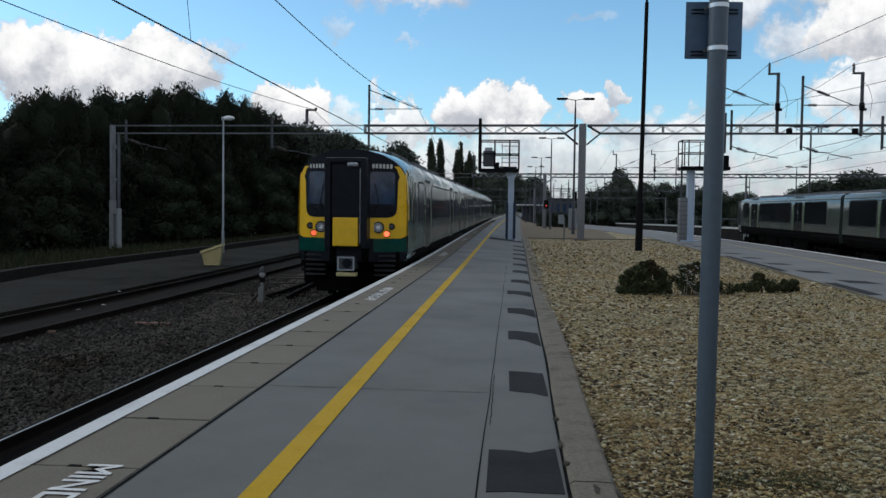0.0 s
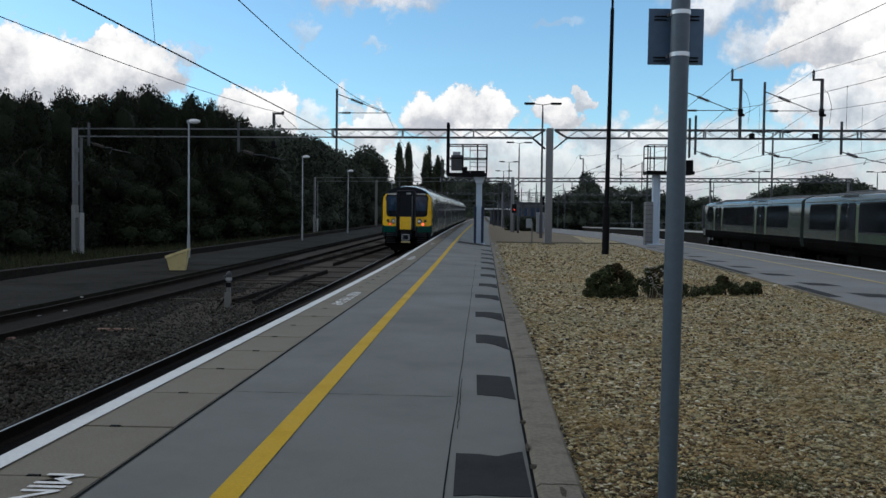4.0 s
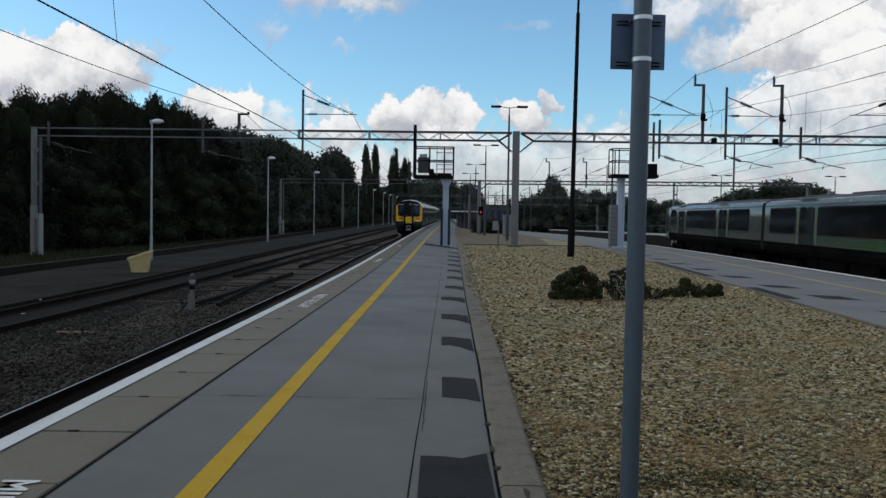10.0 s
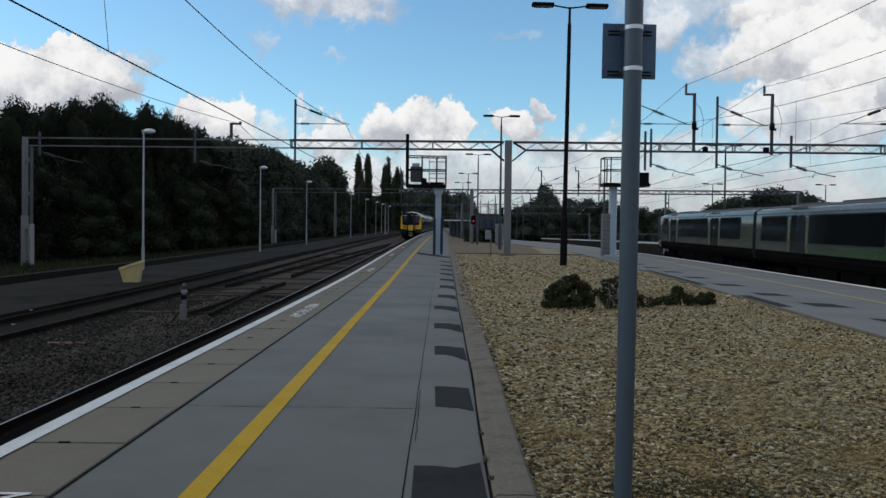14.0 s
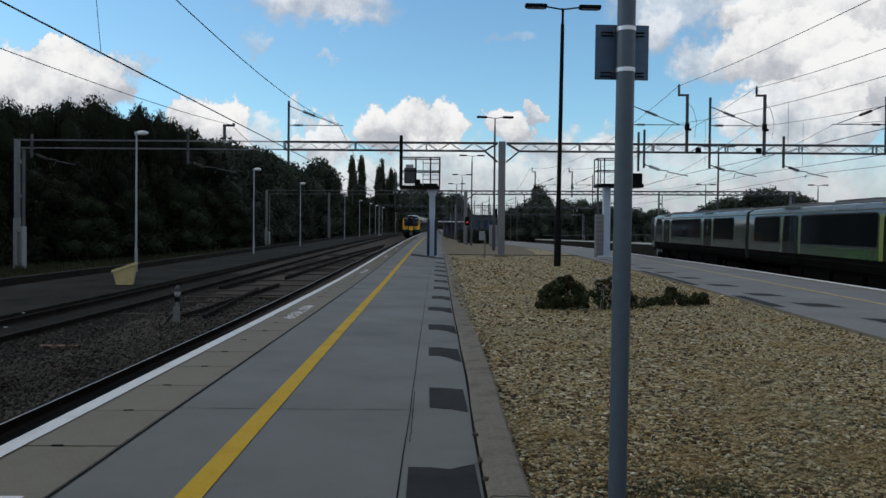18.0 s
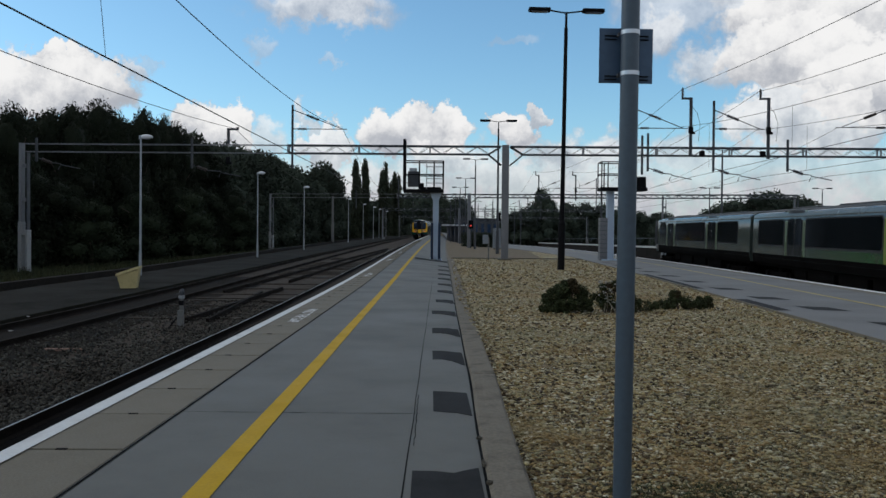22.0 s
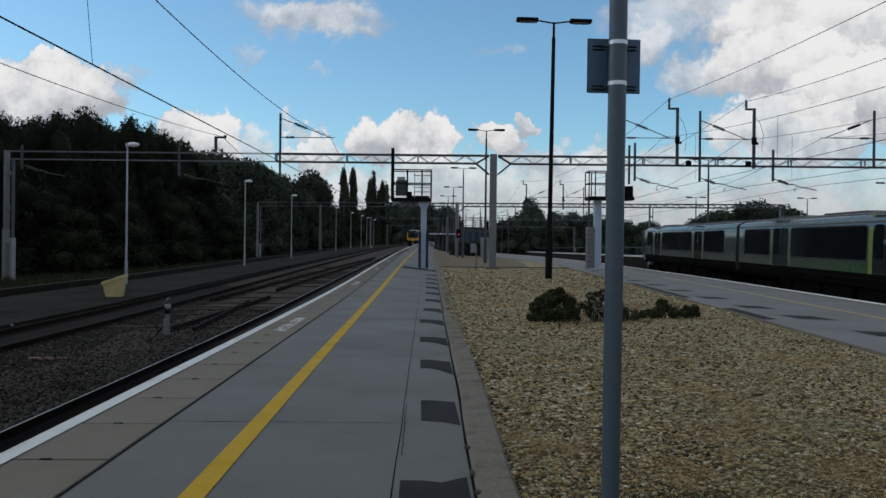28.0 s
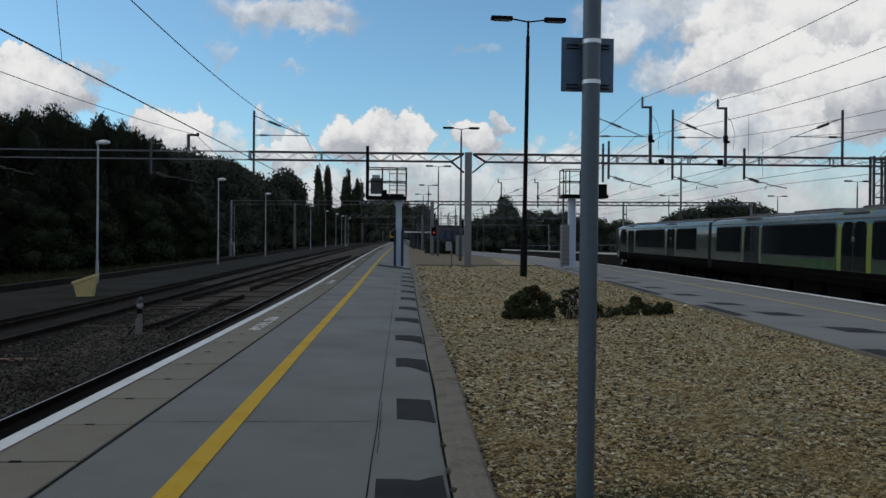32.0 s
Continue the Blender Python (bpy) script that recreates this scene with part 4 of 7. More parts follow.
            skin(Shape(), 1.44, 3.2, y + 19.15, y1 - 0.12, side, 0.006).ob("cab_end_panel", "train_black", body, "black cab end")
    # underframe, bogies and wheels
    for a, b, z0 in ((5.2, 7.6, 0.32), (8.0, 10.4, 0.42), (10.8, 13.4, 0.35), (13.6, 14.9, 0.5)):
        Shape().box(-1.2, 1.2, y + a, y + b, z0, 0.96, b=0.03).ob("equipment_case", "underframe", body)
    s = Shape()
    s.box(-1.25, 1.25, y0 + 0.1, y1 - 0.1, 0.86, 0.985)
    s.ob("underframe", "underframe", body, "grimy black underframe boxes")
    for c in (2.9, LEN - 2.9):
        s = Shape()
        for side in (-1, 1):
            s.box(side * 1.0 - 0.07, side * 1.0 + 0.07, y + c - 1.7, y + c + 1.7, 0.42, 0.62, b=0.03)
            for a in (-1.25, 1.25):
                s.box(side * 1.05 - 0.11, side * 1.05 + 0.11, y + c + a - 0.2, y + c + a + 0.2, 0.3, 0.66, b=0.04)
        s.box(-0.95, 0.95, y + c - 0.3, y + c + 0.3, 0.45, 0.85)
        s.ob("bogie", "underframe", body)
        for a in (-1.25, 1.25):
            s = Shape()
            for side in (-1, 1):
                s.tube((side * 0.68, y + c + a, 0.42), (side * 0.81, y + c + a, 0.42), 0.42, 20)
            s.tube((-0.7, y + c + a, 0.42), (0.7, y + c + a, 0.42), 0.08, 8)
            s.ob("wheelset", "underframe", body)
    # bellows to the next coach
    if trailing:
        s = Shape()
        for k in range(6):
            h = 0.0 if k % 2 else 0.05
            s.box(-1.12 + h, 1.12 - h, yb + 0.08 * k + 0.01, yb + 0.08 * k + 0.08, 1.05, 3.3 - h, b=0.02)
        s.ob("gangway_bellows", "rubber", body, "dark ribbed gangway bellows")
    return body


def cab_front(body, y):
    """The yellow and black end with its gangway door; y is its plane."""
    def swept(x):
        """How far the end curves back towards its corners."""
        return 0.50 * (abs(x) / 1.38) ** 2.2

    def face(pts, depth, name, mat, label="", lift=0.0, smooth=False):
        bm = bmesh.new()
        bm.faces.new([bm.verts.new((x, 0.0, z)) for x, z in pts])
        for k in range(-9, 10):
            bmesh.ops.bisect_plane(bm, geom=bm.verts[:] + bm.edges[:] + bm.faces[:], plane_co=(k * 0.15 + 0.004, 0, 0), plane_no=(1, 0, 0))
        out = bmesh.ops.extrude_face_region(bm, geom=bm.faces[:])
        for g in out["geom"]:
            if isinstance(g, bmesh.types.BMVert):
                g.co.y += depth
        for v in bm.verts:
            v.co.y += y - lift + swept(v.co.x)
        bmesh.ops.recalc_face_normals(bm, faces=bm.faces[:])
        bm.verts.index_update()
        s = Shape().add([v.co[:] for v in bm.verts], [tuple(v.index for v in g.verts) for g in bm.faces])
        bm.free()
        return s.ob(name, mat, body, label, smooth)

    def rect(x0, x1, z0, z1, r):
        pts = []
        for cx, cz, a0 in ((x0 + r, z0 + r, 180), (x1 - r, z0 + r, 270), (x1 - r, z1 - r, 0), (x0 + r, z1 - r, 90)):
            pts += [(cx + r * math.cos(radians(a0 + 22.5 * i)), cz + r * math.sin(radians(a0 + 22.5 * i))) for i in range(5)]
        return pts
    arch = [(p[0] * 0.985, (0.98 + (min(p[1], 3.12) - 0.98) * 0.992) + max(0.0, p[1] - 3.12) * 0.87) for p in PROFILE]
    whole = [(x, z) for x, z in arch] + [(-x, z) for x, z in arch[-2::-1]]
    face(whole, 0.25, "cab_end", "train_black", "black rounded cab end", 0.02)
    low = [(x * 1.002, z) for x, z in arch if 1.5 < z < 3.15]
    low = [(low[0][0] * 0.9, 1.555), (low[0][0], 1.62)] + low
    face([(x, z) for x, z in low] + [(1.20, 3.34), (-1.20, 3.34)] + [(-x, z) for x, z in low[::-1]], 0.2, "warning_panel", "train_yellow", "yellow warning panel of the cab", 0.032)
    # black mask over the windows up to the roof
    top = [(x * 0.90, z) for x, z in arch if z > 3.1]
    mask = [(-1.15, 2.30), (-1.125, 2.19), (-1.06, 2.12), (-0.95, 2.09), (0.95, 2.09), (1.06, 2.12), (1.125, 2.19), (1.15, 2.30), (1.17, 3.0)] + top + [(-x, z) for x, z in top[-2::-1]] + [(-1.17, 3.0)]
    mask = [(x, z - 0.02) for x, z in mask]
    face(mask, 0.03, "window_mask", "train_black", "black mask round the windscreens", 0.045)
    for sx in (-1, 1):
        a, b = sorted((sx * 0.50, sx * 1.10))
        win = face(rect(a, b, 2.30, 3.20, 0.09), 0.02, "windscreen", "cab_glass", "dark windscreen, its blue painted as reflected sky", 0.062)
        Shape().line([(sx * 0.62, y + swept(0.62) - 0.085, 2.2), (sx * 0.74, y + swept(0.74) - 0.085, 2.42), (sx * 0.64, y + swept(0.64) - 0.085, 2.9)], 0.012).ob("wiper", "black", body)
        face(rect(*sorted((sx * 0.52, sx * 1.08)), 2.30, 2.40, 0.03), 0.008, "desk_line", "train_black", "", 0.07)
        # lamp cluster
        Shape().disc((sx * 0.72, y + swept(0.72) - 0.065, 1.83), 0.145, 0.03, n=24).ob("headlamp_rim", "train_black", body)
        Shape().disc((sx * 0.72, y + swept(0.72) - 0.075, 1.83), 0.11, 0.03, n=24).ob("headlamp", "lens", body, "clear round headlamp")
        Shape().disc((sx * 1.03, y + swept(1.03) - 0.065, 1.85), 0.085, 0.03, n=20).ob("marker_lamp", "train_black", body)
        Shape().disc((sx * 1.03, y + swept(1.03) - 0.070, 1.85), 0.055, 0.03, n=20).ob("marker_lens", "steel_dark", body)
        Shape().disc((sx * 0.92, y + swept(0.92) - 0.065, 1.67), 0.09, 0.03, n=20).ob("tail_lamp_rim", "train_black", body)
        Shape().disc((sx * 0.92, y + swept(0.92) - 0.075, 1.67), 0.07, 0.03, n=20).ob("tail_lamp", "tail_lit" if sx > 0 else "tail_dim", body, "lit red tail lamp")
        Shape().disc((sx * 0.72, y + swept(0.72) - 0.08, 1.83), 0.05, 0.02, n=16).ob("headlamp_bulb", "band", body)
        # dark green valance and black skirt below
        a, b = sorted((sx * 0.60, sx * 1.37))
        face(rect(a, b, 1.22, 1.55, 0.06), 0.6, "valance", "train_green", "dark green valance", 0.034)
        a, b = sorted((sx * 0.55, sx * 1.22))
        Shape().box(a, b, y + 0.3, y + 1.0, 0.40, 1.24, b=0.07).ob("skirt", "underframe", body, "black skirt")
        s = Shape()
        for q in range(5):
            a, b = sorted((sx * 0.62, sx * 1.12))
            s.box(a, b, y + 0.10, y + 0.31, 0.62 + 0.12 * q, 0.66 + 0.12 * q)
        s.ob("step_bars", "rubber", body, "grimy step bars")
    # gangway: black frame, door and lower yellow shield
    for x0, x1 in ((-0.52, -0.37), (0.37, 0.52)):
        Shape().box(x0, x1, y - 0.44, y + 0.15, 1.32, 3.44, b=0.03).ob("gangway_post", "train_black", body)
    Shape().box(-0.52, 0.52, y - 0.44, y + 0.15, 3.36, 3.52, b=0.06).ob("gangway_header", "train_black", body)
    Shape().box(-0.37, 0.37, y - 0.36, y + 0.02, 1.9, 3.40, b=0.02).ob("gangway_door", "train_black", body, "black gangway door")
    Shape().box(-0.31, 0.31, y - 0.465, y - 0.1, 1.38, 2.07, b=0.02).ob("gangway_shield", "train_yellow", body, "yellow gangway shield")
    Shape().box(0.345, 0.368, y - 0.452, y - 0.2, 1.45, 3.25, b=0.01).ob("grab_rail", "cabinet", body, "bright edge of the gangway")
    Shape().box(0.04, 0.30, y - 0.47, y - 0.2, 3.30, 3.40, b=0.04).ob("lamp_hood", "galv", body, "pale lamp housing over the door")
    # coupler
    Shape().box(-0.2, 0.2, y - 0.35, y + 0.3, 0.78, 1.12, b=0.05).ob("coupler_head", "steel_dark", body, "grey automatic coupler")
    Shape().disc((0.03, y - 0.37, 0.96), 0.12, 0.05, n=20).ob("coupler_cone", "train_black", body)
    rim = Shape()
    for x0, x1, z0, z1 in ((-0.21, -0.17, 0.78, 1.12), (0.17, 0.21, 0.78, 1.12), (-0.17, 0.17, 1.08, 1.12), (-0.17, 0.17, 0.78, 0.81)):
        rim.box(x0, x1, y - 0.375, y - 0.34, z0, z1, b=0.008)
    rim.ob("coupler_rim", "galv", body, "worn bright rim of the coupler")
    Shape().box(-0.25, 0.25, y - 0.33, y - 0.1, 0.64, 0.73, b=0.02).ob("coupler_step", "yellow_box", body, "pale yellow coupler lip")
    Shape().box(-0.5, 0.5, y + 0.0, y + 0.4, 0.95, 1.35, b=0.05).ob("drawgear", "underframe", body)
    Shape().box(-0.9, 0.9, y + 0.3, y + 0.5, 0.2, 0.7, b=0.04).ob("lifeguard", "underframe", body)
    for side in (-1, 1):
        skin(Shape(), 1.62, 3.2, y + 0.44, y + 0.66, side, 0.005).ob("cab_corner", "train_yellow", body, "yellow cab corner")
        skin(Shape(), 1.0, 2.0, y + 0.5, y + 1.5, side, 0.006).ob("cab_side", "train_green", body, "dark green cab side")
        skin(Shape(), 2.0, 3.15, y + 0.66, y + 1.5, side, 0.005).ob("cab_upper_side", "train_pillar", body, "pale green-grey cab side")
        rounded(Shape(), 1.95, 2.9, y + 0.85, y + 1.2, side, 0.012, 0.12).ob("cab_window", "glass_dark", body)
        skin(Shape(), 1.05, 3.0, y + 1.55, y + 2.25, side, 0.012).ob("cab_door", "door_grey", body, "dark cab door")
    for cx in (-0.80, 0.80):
        s = Shape()
        for k in range(6):
            xx = cx - 0.235 + 0.084 * k
            s.box(xx, xx + 0.055, y + swept(xx) - 0.066, y + swept(xx) - 0.04, 3.28, 3.385)
        s.ob("unit_mark", "letter", body, "row of small white bars over the windscreen")


def make_train():
    t = empty("departing_train", label="green, grey and yellow electric multiple unit leaving the platform", category="train")
    first = car(t, 0.0, -1)
    cab_front(first, 0.15)
    for k in range(1, 4):
        car(t, LEN * k, 1 if k == 3 else 0, trailing=k < 3)
    return t


def make_standing_train():
    t = empty("standing_train", label="grey and green electric multiple unit standing at the far platform", category="train")
    for k in range(4):
        body = car(t, LEN * (k - 3), 1 if k == 3 else 0, squat=0.5, trailing=k < 3)
        body.matrix_local = Matrix.Diagonal((1, 1.065, 1, 1)) if k == 3 else pose(0, 0, 0, 0, 0, -2.28)
    return t


train = make_train()
train2 = make_standing_train()
train2.matrix_world = pose(RIGHT(38.6), 38.6, -0.72, 0.69, 0, -3.43)


# ---------------------------------------------------------------- overhead line gantries
def gantry(x, y, turn, left, right, top=6.9, posts=(), arms=(), hooks=(), drops=(), boxes=(), columns=(), far=False, tower=None, slim=None):
    """A lattice portal over the tracks; places along it are counted from its middle column."""
    g = empty("overhead_line_gantry", pose(x, y, 0, 0, 0, turn), label="grey lattice steel gantry carrying the overhead line on a stout column", category="gantry", group="overhead line gantries")
    bot = top - 0.56
    ch, lr = (0.07, 0.042) if far else (0.042, 0.016)
    if columns is not None:
        s = Shape().box(-0.21, 0.21, -0.2, -0.16, 0.0, top + 0.05).box(-0.21, 0.21, 0.16, 0.2, 0.0, top + 0.05).box(-0.05, 0.05, -0.16, 0.16, 0.0, top + 0.05)
        s.box(-0.21, -0.19, -0.17, 0.17, 0, top).box(0.19, 0.21, -0.17, 0.17, 0, top)
        s.ob("column", "steel_col", g, "stout grey steel column")
        Shape().box(-0.42, 0.42, -0.38, 0.38, -0.3, 0.06, b=0.02).ob("footing", "kerb", g)
    for a, b in ((left, -0.27), (0.27, right)):
        if slim is not None and b < 0:
            for dy in (-0.22, 0.22):
                Shape().box(a, slim, dy - 0.02, dy + 0.02, top - 0.055, top - 0.02).ob("top_chord", "steel_col", g, "slim pale rod over the siding")
                Shape().box(a, slim, dy - 0.02, dy + 0.02, bot + 0.02, bot + 0.055).ob("bottom_chord", "steel_col", g)
            a = slim
        for dy in (-0.22, 0.22):
            Shape().box(a, b, dy - 0.045, dy + 0.045, top - 2 * ch, top).ob("top_chord", "steel_dark", g)
            a2, b2 = (a, -1.0) if b < 0 else (1.0, b)
            Shape().box(a2, b2, dy - 0.045, dy + 0.045, bot, bot + 2 * ch - 0.01).ob("bottom_chord", "steel_dark", g)
        s = Shape()
        n = int((b - a) / 0.72)
        for k in range(n):
            xa, xb = a + (b - a) * k / n, a + (b - a) * (k + 1) / n
            if abs((xa + xb) / 2) < 1.0:
                continue
            p, q = ((xa, bot + 0.04), (xb, top - 0.05)) if k % 2 else ((xa, top - 0.05), (xb, bot + 0.04))
            for dy in (-0.22, 0.22):
                s.tube((p[0], dy, p[1]), (q[0], dy, q[1]), lr, 4, caps=False)
            if k % 6 == 0:
                for dy in (-0.22, 0.22):
                    s.box(xa - 0.035, xa + 0.035, dy - 0.05, dy + 0.05, bot, top)
        s.ob("lattice", "lattice", g)
    for sx in (-1, 1):
        for dy in (-0.2, 0.2):
            Shape().tube((sx * 1.05, dy, bot + 0.04), (sx * 0.3, dy, top - 0.06), 0.045, 6).ob("knee_brace", "steel_dark", g)
            Shape().tube((sx * 1.05, dy, bot + 0.04), (sx * 0.26, dy, bot - 0.62), 0.045, 6).ob("knee_brace", "steel_dark", g)
    for cx in columns or ():
        s = Shape()
        s.box(cx - 0.26, cx - 0.08, -0.2, 0.2, -1.0, top)
        for k in range(4):
            s.box(cx - 0.08, cx + 0.2, -0.14, 0.14, -0.9 + 2.1 * k, -0.68 + 2.1 * k)
        s.ob("column", "steel_col", g, "battened steel end mast")
        Shape().box(cx + 0.2, cx + 0.26, -0.16, 0.16, -1.0, top - 0.6).ob("flange", "steel_dark", g)
        for x0, x1, zt in ((cx - 0.3, cx - 0.06, 2.05), (cx + 0.17, cx + 0.3, 1.55)):
            Shape().box(x0, x1, -0.24, 0.24, -1.05, zt, b=0.03).ob("mast_casing", "casing", g, "pale casing on the foot of the mast")
        Shape().box(cx - 0.06, cx + 0.17, -0.2, 0.2, 1.2, 1.55, b=0.02).ob("casing_band", "casing", g)
    for px, z0, z1 in posts:
        Shape().box(px - 0.06, px + 0.06, -0.36, -0.24, z0, z1, b=0.01).ob("drop_post", "steel_dark", g, "dark drop post")
    for px, zx, tip, zt in arms:
        d = 1 if tip > px else -1
        Shape().tube((px, -0.3, zx), (px + 0.30 * (tip - px), -0.3, zx + 0.30 * (zt - zx)), 0.03, 6).ob("strut", "steel_dark", g)
        s = Shape()
        a, b = Vector((px + 0.30 * (tip - px), -0.3, zx + 0.30 * (zt - zx))), Vector((px + 0.52 * (tip - px), -0.3, zx + 0.52 * (zt - zx)))
        for k in range(8):
            p = a.lerp(b, k / 7)
            s.tube(p, p + (b - a).normalized() * 0.035, 0.095, 8)
        s.tube(a, b, 0.05, 6)
        s.ob("insulator", "ceramic", g, "brown ribbed insulator")
        Shape().tube((px + 0.52 * (tip - px), -0.3, zx + 0.52 * (zt - zx)), (tip, -0.3, zt), 0.026, 6).ob("strut", "steel_dark", g)
        Shape().tube((px, -0.3, zt - 0.02), (px + 0.12 * (tip - px), -0.3, zt - 0.02), 0.03, 6).ob("bracket_tube", "steel_dark", g)
        s = Shape()
        for k in range(7):
            q = px + (0.12 + 0.025 * k) * (tip - px)
            s.tube((q, -0.3, zt - 0.02), (q + 0.03 * d, -0.3, zt - 0.02), 0.075, 8)
        s.tube((px + 0.12 * (tip - px), -0.3, zt - 0.02), (px + 0.28 * (tip - px), -0.3, zt - 0.02), 0.035, 6)
        s.ob("insulator", "ceramic", g, "brown ribbed insulator")
        Shape().tube((px + 0.28 * (tip - px), -0.3, zt - 0.02), (tip + 0.3 * d, -0.3, zt - 0.02), 0.026, 6).ob("bracket_tube", "steel_dark", g)
    for px, z0, z1, hx, hz in hooks:
        Shape().box(px - 0.08, px + 0.08, -0.36, -0.22, z0, z1, b=0.01).ob("hook_post", "steel_dark", g)
        Shape().box(min(px, hx) - 0.06, max(px, hx) + 0.06, -0.34, -0.24, z1 - 0.12, z1, b=0.01).ob("hook_arm", "steel_dark", g)
        s = Shape()
        for k in range(7):
            s.tube((hx, -0.29, z1 + 0.04 + (hz - z1 - 0.1) * k / 7), (hx, -0.29, z1 + 0.07 + (hz - z1 - 0.1) * k / 7), 0.085, 8)
        s.tube((hx, -0.29, z1 - 0.05), (hx, -0.29, hz), 0.04, 6)
        s.ob("insulator", "ceramic", g)
        Shape().box(px - 0.13, px + 0.13, -0.42, -0.2, z1 - 2.15, z1 - 1.75, b=0.04).box(px - 0.1, px + 0.24, -0.4, -0.24, z1 - 2.2, z1 - 2.05, b=0.03).ob("clamp", "black", g)
        Shape().line([(px, -0.33, z1 - 0.5), (px + 0.35, -0.33, z1 - 0.9), (px + 0.55, -0.33, z1 - 1.6), (px + 0.45, -0.33, z1 - 2.6)], 0.014).ob("jumper_cable", "wire", g)
    for px, z, tip in drops:
        d = 1 if tip > px else -1
        Shape().tube((px, -0.3, z), (px + 0.35 * d, -0.3, z - 0.12), 0.03, 6).ob("registration_tube", "steel_dark", g)
        s = Shape()
        for k in range(6):
            s.tube((px + (0.35 + 0.1 * k) * d, -0.3, z - 0.12 - 0.035 * k), (px + (0.39 + 0.1 * k) * d, -0.3, z - 0.135 - 0.035 * k), 0.10, 8)
        s.tube((px + 0.35 * d, -0.3, z - 0.12), (px + 0.95 * d, -0.3, z - 0.33), 0.035, 6)
        s.ob("insulator", "ceramic", g)
        Shape().line([(px + 0.95 * d, -0.3, z - 0.33), (tip - 1.2 * d, -0.3, z - 0.38), (tip - 1.35 * d, -0.3, z - 0.75)], 0.034).line(
            [(tip - 1.2 * d, -0.3, z - 0.45), (tip, -0.3, z - 0.68)], 0.028).ob("registration_arm", "steel_dark", g)
    if tower is not None:
        for tx in (tower - 0.36, tower + 0.36):
            for dy in (-0.2, 0.2):
                Shape().box(tx - 0.06, tx + 0.06, dy - 0.06, dy + 0.06, -1.0, top + 0.1).ob("tower_leg", "steel_dark", g, "dark leg of the end tower")
        for k in range(11):
            z = -0.6 + 0.72 * k
            Shape().box(tower - 0.36, tower + 0.36, -0.24, -0.18, z - 0.04, z + 0.04).ob("batten", "steel_dark", g)
            Shape().tube((tower - 0.36, -0.21, z), (tower + 0.36, -0.21, z + 0.72), 0.022, 4).ob("tower_brace", "lattice", g)
    for bx in boxes:
        Shape().box(bx - 0.13, bx + 0.17, -0.55, -0.28, top - 0.58, top - 0.26, b=0.05).ob("junction_box", "black", g)
    return g


X0 = 4.57


def place(x):
    """A place along the turned gantry, for a bearing that x has at the column's distance."""
    return x * (1 - 0.042 * (x - X0) / 48.46) - X0


gantry(X0, 48.46, -2.4, -29.7, 26.1,
       posts=[(place(-8.31), 5.45, 9.30), (place(-14.33), 5.4, 7.25), (place(-23.6), 5.75, 7.2), (place(12.40), 5.4, 9.4), (place(12.85), 5.2, 7.55), (place(13.2), 5.4, 7.7),
              (place(17.2), 5.4, 9.66), (place(21.75), 5.45, 7.36), (place(28.05), 6.3, 9.77)],
       arms=[(place(-8.31), 9.0, place(-5.35), 7.85), (place(12.4), 9.15, place(15.3), 8.02), (place(17.2), 9.11, place(20.0), 8.0), (place(28.05), 9.27, place(25.0), 8.12)],
       hooks=[(place(15.8), 6.3, 9.85, place(15.28), 10.45), (place(20.55), 6.2, 9.85, place(20.04), 10.38), (place(-12.15), 6.9, 7.85, place(-11.6), 7.86)],
       drops=[(place(13.2), 5.62, place(15.9)), (place(17.2), 5.62, place(20.1)), (place(21.75), 5.62, place(24.5)), (place(-14.33), 5.6, place(-11.4)), (place(-23.6), 6.0, place(-21))],
       boxes=[place(16.45), place(20.15)], columns=[-29.65], tower=25.3, slim=place(-8.6))
for k, (gx, gy, turn, l, r) in enumerate([(5.1, 104.0, -8.0, -26.9, 41.0), (5.9, 160.0, -2.0, -15.4, 30.0), (8.0, 212.0, -2.0, -16.2, 34.0), (10.0, 262.0, -2.0, -16.4, 40.0), (14.0, 318.0, -2.0, -18, 46.0)]):
    gantry(gx, gy, turn, l, r, far=k == 0, slim=-9.5 if k == 0 else None, top=7.15 if k == 0 else 7.4,
           posts=[(-9.3, 5.2, 9.2), (12.0, 5.2, 9.2), (16.3, 5.2, 9.2), (20.4, 5.2, 7.6), (-15, 5.2, 7.6)],
           arms=[(-9.3, 9.0, -6.4, 7.9), (12.0, 9.0, 9.4, 7.9), (16.3, 9.0, 13.7, 7.9)],
           hooks=[(9.0, 6.3, 9.6, 8.6, 10.1), (13.7, 6.3, 9.6, 13.3, 10.1)], drops=[(12.0, 5.6, 14.8), (16.3, 5.6, 19.1)], columns=[l + 0.2, r - 0.2] + ([24.8] if k == 0 else []))


# ---------------------------------------------------------------- overhead wires
def sag(a, b, low, n=24):
    """Points of a wire from a to b that hangs low metres under the straight line."""
    a, b = Vector(a), Vector(b)
    return [a.lerp(b, i / n) - Vector((0, 0, 4 * low * (i / n) * (1 - i / n))) for i in range(n + 1)]


def overhead(name, spans, r, label, droppers=None):
    w = empty(name, label=label, category="wire", group="overhead wires")
    for a, b, low in spans:
        Shape().line(sag(a, b, low, 40), r, 8).ob("span", "wire", w)
    for p, q in droppers or ():
        Shape().tube(p, q, 0.005, 4).ob("dropper", "wire", w)
    return w


